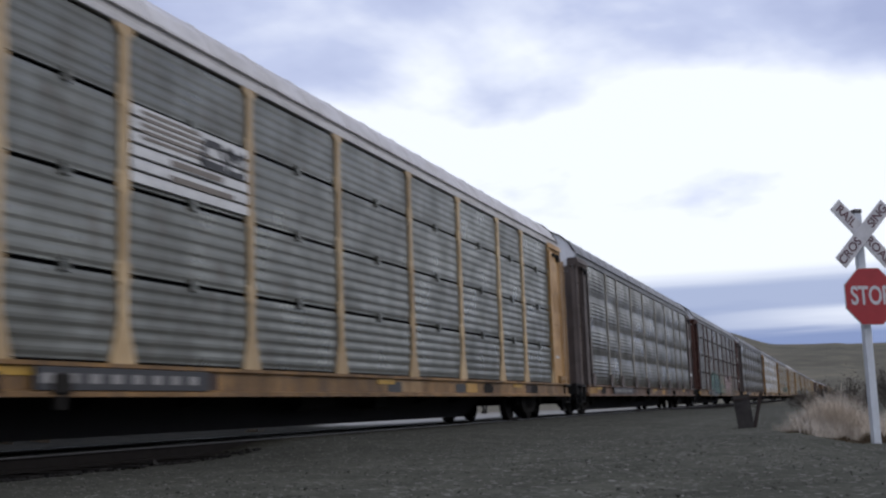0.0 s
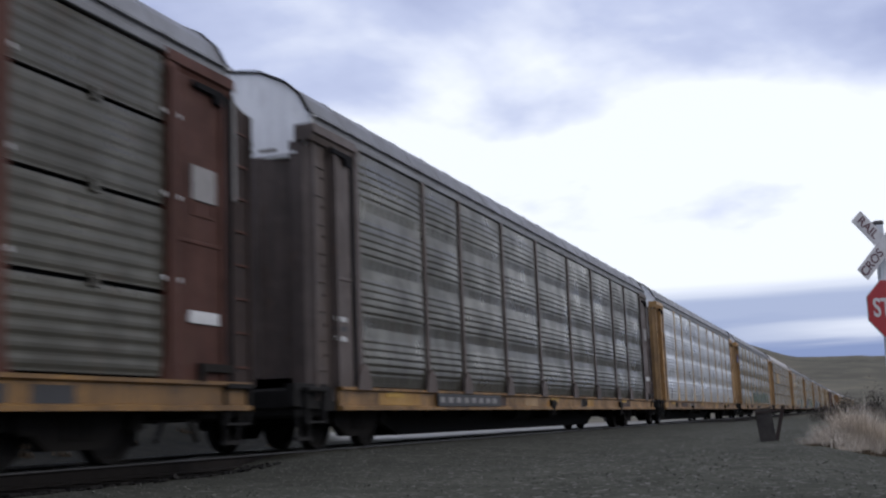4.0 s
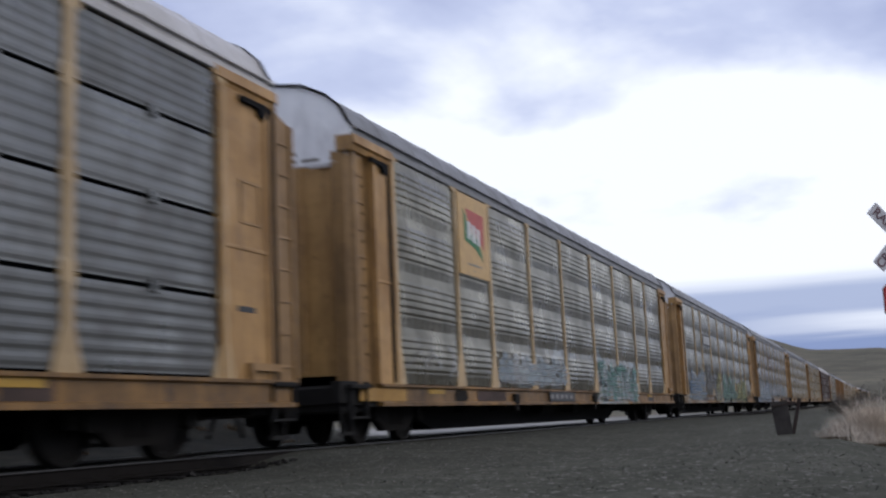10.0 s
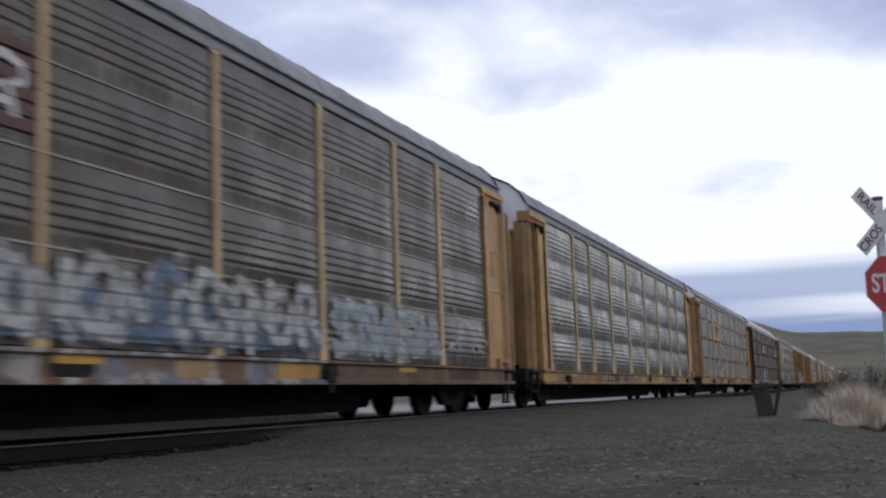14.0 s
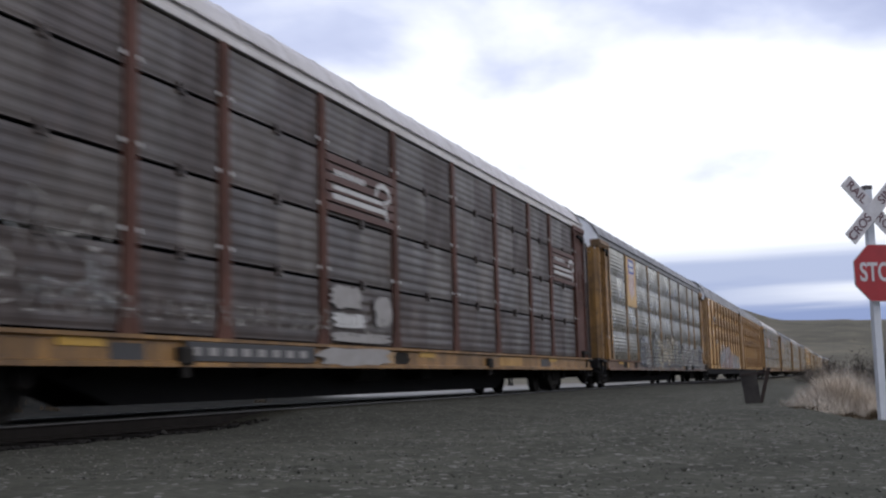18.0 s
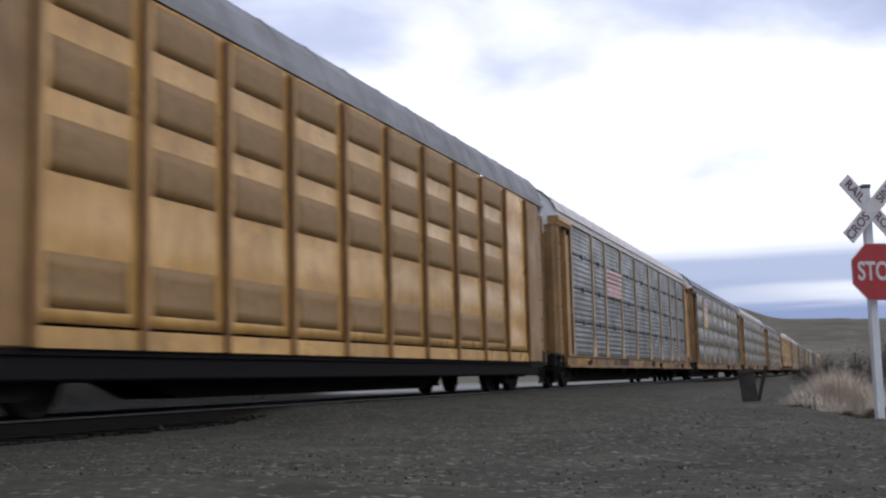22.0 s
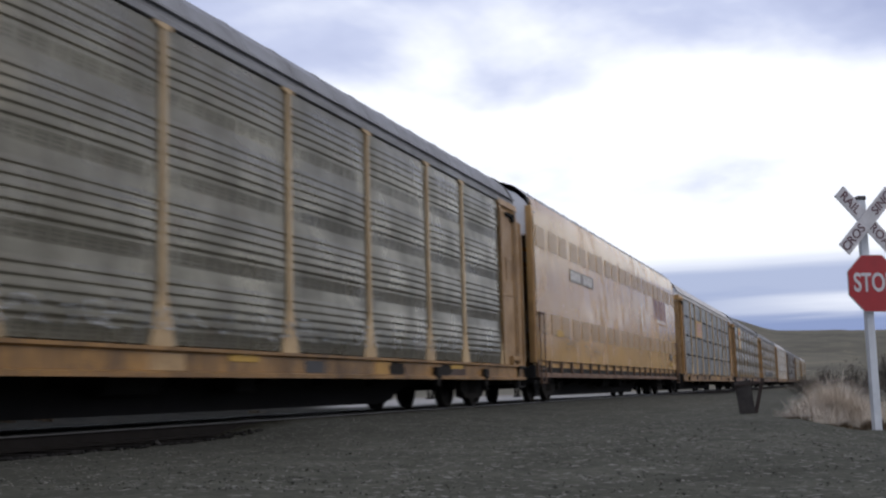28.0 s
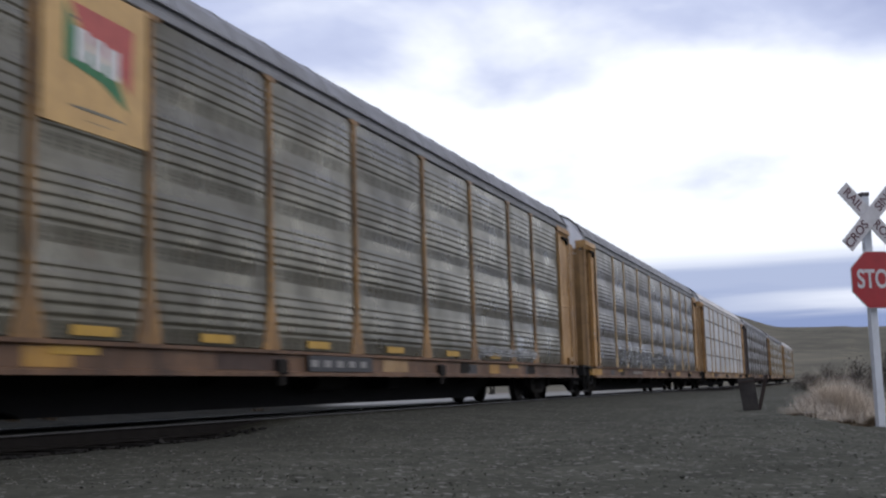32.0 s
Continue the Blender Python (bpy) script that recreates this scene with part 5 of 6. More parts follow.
def graffiti(car, y0, y1, z0, z1, fill, second, line, seed, dense=True):
    """A row of swollen outlined shapes sprayed over sheets and posts, on a ragged patch of the second colour."""
    rng = random.Random(seed)
    size = z1 - z0
    if dense:
        part("graffiti_cloud", cloud_mesh(y1 - y0, size, seed), spray_paint(second), car, (WIDTH + 0.016, y0, z0))
    y, count = y0 + 0.05, 0
    while y + 0.6 * size < y1:
        count += 1
        s = round(size * rng.choice((0.8, 0.9, 1.0)), 2)
        middle = Matrix.Translation((0, 0.42 * s, 0.5 * s))
        tilt = middle @ Matrix.Rotation(math.radians(rng.uniform(-14, 14)), 4, "X") @ middle.inverted()
        index = rng.randrange(GLYPHS)
        outline = part("graffiti_shape", glyph_mesh(index, s, 0.165 * s, 0.0), spray_paint(line), car)
        outline.matrix_basis = Matrix.Translation((WIDTH + 0.020 + 0.0015 * (count % 5), y, z0 + rng.uniform(-0.02, 0.14) * size)) @ tilt
        part("fill", glyph_mesh(index, s, 0.118 * s, 0.004), spray_paint(fill if rng.random() < 0.8 else second), outline)
        if rng.random() < 0.6:
            part("gleam", glyph_mesh(index, s, 0.025 * s, 0.0065), spray_paint(tuple(min(0.6, 1.5 * c + 0.08) for c in fill)), outline)
        y += s * rng.uniform(0.50, 0.66)


def scribble(car, y0, y1, z0, z1, fill, line, seed):
    """Thin single strokes of spray paint."""
    rng = random.Random(seed)
    y = y0
    while y < y1 - 0.3:
        s = round(max(0.35, (z1 - z0) * rng.choice((0.7, 0.9))), 2)
        middle = Matrix.Translation((0, 0.42 * s, 0.5 * s))
        turn = middle @ Matrix.Rotation(math.radians(rng.uniform(-70, 70)), 4, "X") @ Matrix.Diagonal((1, rng.choice((-1, 1)), 1, 1)) @ middle.inverted()
        stroke = part("graffiti_stroke", glyph_mesh(rng.randrange(GLYPHS), s, 0.04 * s, 0.0), spray_paint(fill if rng.random() < 0.5 else line), car)
        stroke.matrix_basis = Matrix.Translation((WIDTH + 0.02, y, z0)) @ turn
        y += s * rng.uniform(0.5, 1.3)


A4 = dict(rows=True, postkind="bracket", post="tan", end="yellow", sill="orange", roof="white", panel="grey")
B1 = dict(rows=False, postkind="flared", post="tan", end="yellow", sill="orange", roof="grey", panel="olive")


def kin(base, **changes):
    d = dict(base)
    d.update(changes)
    return d


# middle of the gap before each car and behind the last, in metres along the track at the start
GAPS = [2.6, 31.0, 59.1, 87.4, 115.7, 144.0, 172.4, 200.8, 229.3, 257.7, 285.85, 314.15, 342.35, 370.75, 399.05, 420.35, 441.95, 470.15, 498.55, 527.05, 555.35, 581.45, 609.35, 637.65, 665.65, 693.85, 722.25, 750.65, 779.05]
R2 = (2.78, 3.66)   # second row of sheets from the top
BAY = [(p + 0.10, q - 0.10) for p, q in zip(POSTS, POSTS[1:])]


def block_shape(car, y0, y1, z0, z1, paths, width, mat, out=0.012):
    """Heavy painted strokes given in a unit box, as one flat emblem part a stroke."""
    for path in paths:
        pts = [Vector((y0 + (y1 - y0) * a, z0 + (z1 - z0) * b)) for a, b in path]
        s, n = Shape(), len(pts)
        for k, p in enumerate(pts):
            d = (pts[min(k + 1, n - 1)] - pts[max(k - 1, 0)]).normalized()
            side = Vector((-d.y, d.x)) * width
            s.v += [(x, p.x + g * side.x, p.y + g * side.y) for x in (0.0, 0.004) for g in (1, -1)]
        for k in range(n - 1):
            q = 4 * k
            s.f += [(q + 2, q + 3, q + 7, q + 6), (q, q + 4, q + 5, q + 1), (q, q + 2, q + 6, q + 4), (q + 1, q + 5, q + 7, q + 3)]
        s.f += [(0, 1, 3, 2), (4 * n - 4, 4 * n - 2, 4 * n - 1, 4 * n - 3)]
        part("emblem_stroke", s, mat, car, (WIDTH + out, 0, 0))


ROUND = [(0.95, 0.5), (0.8, 0.88), (0.5, 1.0), (0.2, 0.88), (0.05, 0.5), (0.2, 0.12), (0.5, 0.0), (0.8, 0.12), (0.95, 0.5)]
BEND = [(0.05, 1.0), (0.5, 0.62), (0.95, 1.0), (0.95, 0.0), (0.05, 0.0), (0.05, 1.0)]
SLASHES = [[(0.5, 1.0), (0.95, 0.5), (0.5, 0.0), (0.05, 0.5), (0.5, 1.0)], [(0.25, 0.5), (0.75, 0.5)]]
STEEP = [[(0.0, 0.05), (0.2, 0.95), (0.8, 0.95), (1.0, 0.05), (0.0, 0.05)]]


def dress_lettered_white(car):
    card(car, "placard", BAY[2], R2, BOARD_WHITE, [((-0.86, 0.10 + 0.06 * k), (z, z + 0.09), INK_FADED) for k, z in enumerate((0.80, 0.64, 0.48, 0.32, 0.16))] + [((-0.40, 0.50), (-0.26, -0.10), INK_FADED), ((-0.40, 0.70), (-0.66, -0.50), INK_FADED)], ribs=6)
    y = BAY[2][0]
    block_shape(car, y + 1.40, y + 1.95, 3.26, 3.55, STEEP, 0.05, INK_BLACK)
    block_shape(car, y + 2.02, y + 2.40, 3.26, 3.55, [BEND], 0.05, INK_BLACK)
    sill_marks(car, (-8.3, -5.3), 8)


def dress_yellow_board(car):
    card(car, "placard", BAY[2], R2, BOARD_YELLOW, [((-0.45, -0.2), (-0.6, -0.3), INK_DUSTY)], ribs=6)
    y = BAY[2][0]
    block_shape(car, y + 1.15, y + 1.75, 3.12, 3.50, [ROUND, BEND], 0.05, INK_DUSTY)
    sill_marks(car, (-7.9, -5.2), 7, False)


def dress_initials_board(car):
    card(car, "placard", BAY[2], R2, BOARD_YELLOW, [((-0.6, 0.7), (-0.55, -0.38), INK_FADED)], ribs=6)
    y = BAY[2][0]
    block_shape(car, y + 0.55, y + 1.05, 3.18, 3.52, [ROUND], 0.06, INK_BLACK)
    block_shape(car, y + 1.15, y + 1.60, 3.18, 3.52, [BEND], 0.06, INK_BLACK)
    block_shape(car, y + 1.70, y + 2.20, 3.18, 3.52, SLASHES, 0.06, INK_BLACK)
    sill_marks(car, (-7.6, -5.4), 6, False)


def dress_lined_board(car):
    card(car, "placard", BAY[2], R2, BOARD_YELLOW, [((-0.8, 0.75), (z, z + 0.18), INK_PINK) for z in (0.45, 0.05, -0.35, -0.75)], ribs=6)


def dress_pink_board(car):
    card(car, "placard", BAY[2], R2, BOARD_PINK, [((-0.8, 0.7), (z, z + 0.16), INK_PINK) for z in (0.45, 0.05, -0.35, -0.75)] + [((-0.7, -0.4), (-0.55, -0.38), BOARD_WHITE)], ribs=6)


def dress_flag(car):
    flag_card(car, BAY[1], (2.92, 4.44))
    sill_marks(car, (-3.2, -1.0), 5)


def dress_flag_reflectors(car):
    dress_flag(car)
    for (y0, y1) in BAY[1:7]:
        part("reflector", shared("panel_reflector", lambda: Shape().box(0.0, 0.006, -0.36, 0.36, -0.05, 0.05)), INK_YELLOW, car, (WIDTH - 0.012, (y0 + y1) / 2, 0.97))


def dress_shield(car):
    shield_card(car, BAY[1], (2.72, 4.42))
    sill_marks(car, (-3.4, -1.2), 5, False)


def dress_letters(car):
    card(car, "letters", (-6.62, -4.42), (2.98, 3.50), INK_BLACK, [((-0.86 + 0.60 * k, -0.42 + 0.60 * k), (-0.66, 0.66), INK_WHITE) for k in range(3)])
    sill_marks(car, (-6.6, -4.6), 5, False)


def hook_emblem(car, bay):
    """Maroon field with a line of small bars, two white stripes and an arched hook."""
    y0, y1 = BAY[bay]
    w = y1 - y0
    card(car, "placard", BAY[bay], R2, INK_BROWN, [((-0.80 + 0.13 * k, -0.71 + 0.13 * k), (0.28, 0.48), INK_WHITE) for k in range(7)] + [((-0.85, 0.62), (-0.20, -0.05), INK_WHITE), ((-0.85, 0.72), (-0.52, -0.34), INK_WHITE)], ribs=6)
    block_shape(car, y0 + 0.70 * w, y0 + 0.94 * w, 2.90, 3.46, [[(0.0, 0.62), (0.1, 0.88), (0.5, 1.0), (0.9, 0.86), (0.95, 0.62), (0.6, 0.50), (0.75, 0.0)]], 0.045, INK_WHITE)


def worn_patch(car, y0, y1, z0, z1, mat, out):
    """Rolled-on paint with a ragged edge."""
    rng = random.Random(int(y0 * 100 + z0 * 10))
    cy, cz, hy, hz = (y0 + y1) / 2, (z0 + z1) / 2, (y1 - y0) / 2, (z1 - z0) / 2
    ring = []
    for k in range(26):
        a = 2 * math.pi * k / 26
        c, q = math.cos(a), math.sin(a)
        r = rng.uniform(0.80, 1.08) / (abs(c) ** 5 + abs(q) ** 5) ** 0.2
        ring.append((hy * r * c, hz * r * q))
    part("primer_patch", Shape().prism(ring, "x", -0.02, 0.0), mat, car, (WIDTH + 0.004 + out, cy, cz))


def dress_brown_board(car):
    hook_emblem(car, 3)


def dress_brown_emblem(car):
    hook_emblem(car, 3)
    hook_emblem(car, 8)
    sill_marks(car, (-7.8, -4.6), 8)
    for y0, y1, z0, z1, mat in ((-4.0, -2.9, 1.40, 1.74, INK_DUSTY), (-3.95, -2.75, 1.12, 1.34, INK_WHITE), (-4.05, -1.75, 0.92, 1.06, INK_DUSTY), (-2.4, -1.7, 1.20, 1.66, INK_DUSTY)):
        worn_patch(car, y0, y1, z0, z1, mat, 0.0)
    worn_patch(car, -4.5, -1.8, 0.57, 0.84, INK_DUSTY, 0.022)
    for z, y0, n in ((1.20, -11.4, 4), (1.75, -11.2, 3)):
        scribble(car, y0, y0 + 0.62 * n, z - 0.15, z + 0.50, DUST_S, GREY_S, 12 + n)


def dress_gold_letters(car):
    for y0, paths in ((-6.45, [ROUND]), (-5.85, [BEND]), (-5.25, SLASHES)):
        block_shape(car, y0, y0 + 0.5, 3.06, 3.42, paths, 0.06, INK_OCHRE)
    card(car, "letters", (-6.4, -4.7), (2.80, 2.92), None, bars(1, INK_OCHRE))
    sill_marks(car, (-8.2, -5.6), 2)


def dress_blue_badge(car):
    card(car, "badge", (-12.75, -12.25), (3.35, 3.75), INK_BLUE_BRIGHT, [((-0.5, 0.5), (-0.5, -0.2), BOARD_WHITE)])
    sill_marks(car, (-3.0, -1.0), 4, False)


def dress_stencils(car):
    sill_marks(car, (-8.5, -4.9), 8)
    card(car, "notice", (12.15, 12.65), (2.9, 3.3), INK_DUSTY, [])
    card(car, "notice", (12.1, 12.7), (1.5, 1.64), BOARD_WHITE, [])


def dress_plain(car):
    sill_marks(car, (-6.2, -4.2), 4, False)


CONSIST = [
    (kin(A4), "grey ribbed car carrier with yellow posts and white placard", dress_lettered_white),
    (kin(B1, postkind="thin", feet=True, post="pale", end="mauve", sill="rust", panel="soot"), "weathered brown-grey car carrier with faded thin posts", dress_stencils),
    (kin(A4, post="brown", end="brown", roof="grey", panel="soot", postkind="broad", spray=[((2, 3), TEAL_S, BLUE_S, SMOKE_S, 2.0, 0.9), ((4,), CREAM_S, TEAL_S, SMOKE_S, 1.85, 0.85), ((5, 6), PINK_S, CREAM_S, SMOKE_S, 2.05, 0.9)]),
     "grey car carrier with red-brown posts and large graffiti", dress_stencils),
    (kin(B1, postkind="thin", feet=True, post="mauve", end="mauve", sill="orange", panel="soot"), "dusty brown car carrier with mauve end panels", dress_stencils),
    (kin(B1, panel="silver", sheet="slats", gap=0.30), "bright silver louvred car carrier with yellow posts", dress_plain),
    (kin(B1, spray=[((3, 4, 5, 6, 7), GREEN_S, PALE_S, SMOKE_S, 1.6, 0.5)]), "dusty grey car carrier with yellow posts and green graffiti", dress_blue_badge),
    (kin(A4, panel="pewter", spray=[((0, 1, 2, 3), DUST_S, PALE_S, WHITE_S, 1.15, 0.2)]), "grey ribbed car carrier with yellow placard and white roof", dress_yellow_board),
    (kin(B1, spray=[((0,), DUST_S, GREY_S, WHITE_S, 1.7, 0.15), ((2, 3), PALE_S, WHITE_S, WHITE_S, 1.45, 0.6), ((5, 6), TEAL_S, WHITE_S, PALE_S, 1.55, 0.8)]),
     "dusty car carrier with tall yellow flag placard", dress_flag),
    (kin(B1, spray=[((0, 1), BLUE_S, DUSK_S, CREAM_S, 1.9, 0.8), ((2,), SMOKE_S, BLACK_S, GREY_S, 2.05, 0.5), ((3,), YELLOW_S, GREY_S, BLACK_S, 1.85, 0.85), ((4, 5), GREEN_S, TEAL_S, PALE_S, 1.7, 0.9), ((6, 7), YELLOW_S, GREEN_S, BLACK_S, 1.55, 0.9)]),
     "dusty car carrier with white lettering and blue green graffiti", dress_letters),
    (kin(B1, postkind="thin", panel="brown", sill="rust", belts=True, spray=[((0, 1, 2), WHITE_S, DUSK_S, BLUE_S, 1.95, 0.9), ((3, 4, 5), WHITE_S, BLUE_S, SMOKE_S, 1.70, 0.75), ((6, 7), PALE_S, GREY_S, WHITE_S, 1.6, 0.6), ((8,), DUST_S, WHITE_S, WHITE_S, 2.0, -0.2)]),
     "brown-grey car carrier with long white graffiti along its foot", dress_brown_board),
    (kin(B1), "dusty grey car carrier with yellow posts", dress_plain),
    (kin(A4, postkind="flared", panel="olive", roof="grey", spray=[((7,), GREY_S, DUST_S, DUST_S, 1.7, 0.0)]), "four-row car carrier with yellow placard", dress_initials_board),
    (kin(A4, post="brown", end="brown", panel="dark", postkind="broad", stripe=True, split=True, spray=[((0, 2, 3), DUST_S, GREY_S, DUST_S, 1.2, 0.25)]), "dark brown car carrier with faded white emblem", dress_brown_emblem),
    (kin(B1, postkind="thin", post="orange", end="orange", sill="rust", spray=[((2,), DUST_S, NIGHT_S, SMOKE_S, 1.6, 0.8), ((3, 4, 5), CREAM_S, NIGHT_S, SMOKE_S, 1.85, 0.9), ((6, 7, 8), DUST_S, NIGHT_S, SMOKE_S, 1.6, 0.8)]),
     "dusty car carrier with orange ends and shield placard", dress_shield),
    ("ribbed", "yellow ribbed leading half of an articulated carrier with graffiti", None),
    ("ribbed", "yellow ribbed trailing half of an articulated carrier", None),
    (kin(A4, postkind="flared", panel="pewter", gap=0.30), "grey four-row car carrier with pink and white placard", dress_pink_board),
    (kin(B1, end="orange", spray=[((0, 1), DUST_S, WHITE_S, WHITE_S, 1.7, 0.2), ((6,), GREY_S, PALE_S, WHITE_S, 1.95, 0.5), ((8,), GREEN_S, TEAL_S, GREEN_S, 1.7, 0.6)]), "dusty car carrier with orange end and shield placard", dress_shield),
    (kin(B1, postkind="thin", panel="grey", roof="white", stripe=True, spray=[((0,), RED_S, GREY_S, BLACK_S, 1.4, 0.4)]), "grey car carrier with thin yellow posts", dress_plain),
    (kin(B1, sill="orange", end="ochre", spray=[((0,), RED_S, RED_S, WHITE_S, 1.75, 0.9), ((2, 5, 6, 7), GREY_S, DUST_S, WHITE_S, 1.35, 0.0)]), "dusty car carrier with small yellow emblem and red graffiti", dress_gold_letters),
    ("smooth", "smooth sand-yellow carrier with rows of vent patches", None),
    (kin(A4, panel="pewter"), "silver grey four-row car carrier with yellow placard", dress_lined_board),
    (kin(B1, post="orange", sill="rust", spray=[((6, 7), WHITE_S, BLACK_S, WHITE_S, 1.1, 0.5), ((0,), GREY_S, DUST_S, BLACK_S, 1.2, 0.2)]), "dusty car carrier with flag placard and rusty sill", dress_flag_reflectors),
    (kin(B1, panel="brown", sill="rust", postkind="thin", spray=[((1, 2, 3, 5), BLACK_S, GREY_S, WHITE_S, 1.4, 0.5)]), "brown car carrier with yellow ends", dress_plain),
    (kin(A4, panel="white"), "pale silver four-row car carrier", dress_plain),
    (kin(B1, post="mauve", end="mauve", panel="brown", sill="rust", postkind="thin"), "weathered brown car carrier", dress_plain),
    (kin(B1), "dusty grey car carrier near the end of the train", dress_plain),
    (kin(B1, roof="white"), "last dusty grey car carrier with white roof", dress_plain),
]


def run(t):
    """Metres travelled by the train in t seconds; it gains a little speed."""
    hitch = min(max((t - 13.4) / 0.3, 0.0), 1.0)       # a short check in its pace as the slack runs in
    return 18.61 * t + 0.0113 * t * t - 0.75 * hitch


def on_track(u):
    """Pose of the track's centre line u metres along it: straight, then bending right."""
    bend, radius, end = 285.0, 12000.0, 420.0
    if u <= bend:
        return pose(TRACK, u, 0)
    a = (min(u, end) - bend) / radius
    x, y = TRACK + radius * (1 - math.cos(a)), bend + radius * math.sin(a)
    if u > end:
        x, y = x + (u - end) * math.sin(a), y + (u - end) * math.cos(a)
    return pose(x, y, 0, 0, 0, -math.degrees(a))


def build_train():
    for i, (spec, label, dress) in enumerate(CONSIST):
        g0, g1 = GAPS[i], GAPS[i + 1]
        if spec == "ribbed":
            lead = "leading" in label
            car = build_ribbed_unit((g1 - g0) / 2 - 0.32, lead, label)
        elif spec == "smooth":
            car = build_smooth_car(label)
        else:
            car = build_autorack(spec, label)
            dress(car)
            sill_patches(car, i)
        car.matrix_basis = on_track((g0 + g1) / 2)
        CARS.append((car, (g0 + g1) / 2))


build_train()


# ---- ground ----
def smooth01(a, b, x):
    t = np.clip((x - a) / (b - a), 0, 1)
    return t * t * (3 - 2 * t)


def ground_z(x, y):
    """Height of the ground: gravel beside the track, a crossing ramp, a shallow ballast trough, far hills."""
    x, y = np.asarray(x, float), np.asarray(y, float)
    z = np.full(np.broadcast(x, y).shape, -0.30)
    z = z + 0.10 * smooth01(3.0, -6.5, x)                                             # rises towards the track
    z = z + 0.165 * smooth01(11.5, 14.5, y) * smooth01(75, 40, y) * smooth01(-4.0, -7.2, x) * smooth01(-18, -12, x)      # crossing ramp
    trough = smooth01(-7.05, -7.45, x) * smooth01(-9.9, -9.4, x)
    trough = np.maximum(trough, 0) * (1 - smooth01(12.2, 14.2, y) * smooth01(75, 60, y))
    z = z - 0.06 * trough
    z = z + 0.03 * np.sin(x * 0.9 + 0.3 * y) * np.cos(y * 0.55) * smooth01(-6.0, -3.0, x) * smooth01(120, 20, np.hypot(x, y))
    z = z - 0.15 * smooth01(-0.9, 0.3, x) * smooth01(9, 15, y) * smooth01(60, 30, y)      # shoulder falls away by the sign
    open_road = smooth01(-4, 3, y + 1.9 * x)
    z = z + (0.75 + 0.18 * np.sin(y * 0.7) * np.sin(y * 0.23 + 1)) * smooth01(-12.0, -15.5, x) * (1 - open_road)   # weedy bank behind the track
    far = np.hypot(x, y)
    ridge = 59 - 3.5 * np.sin(x / 170 + 0.6) - 1.2 * np.sin(x / 63) + 0.6 * np.sin(x / 23)
    z = z + ridge * smooth01(500, 1350, far)
    z = z + 17 * smooth01(-18, -90, x + 0.03 * y) * smooth01(190, 480, y)              # slope left of the track
    z = z + 6 * smooth01(260, 520, y) * smooth01(40, 120, x)
    z = z - 1.2 * smooth01(60, 160, far) * smooth01(2, 14, x)
    return z


def axis(near_lo, near_hi, step, lo, hi, grow=1.12):
    vals = list(np.arange(near_lo, near_hi + step / 2, step))
    d, v = step, near_hi
    while v < hi:
        d *= grow
        v = min(v + d, hi)
        vals.append(v)
    d, v = step, near_lo
    while v > lo:
        d *= grow
        v = max(v - d, lo)
        vals.insert(0, v)
    return np.array(vals)


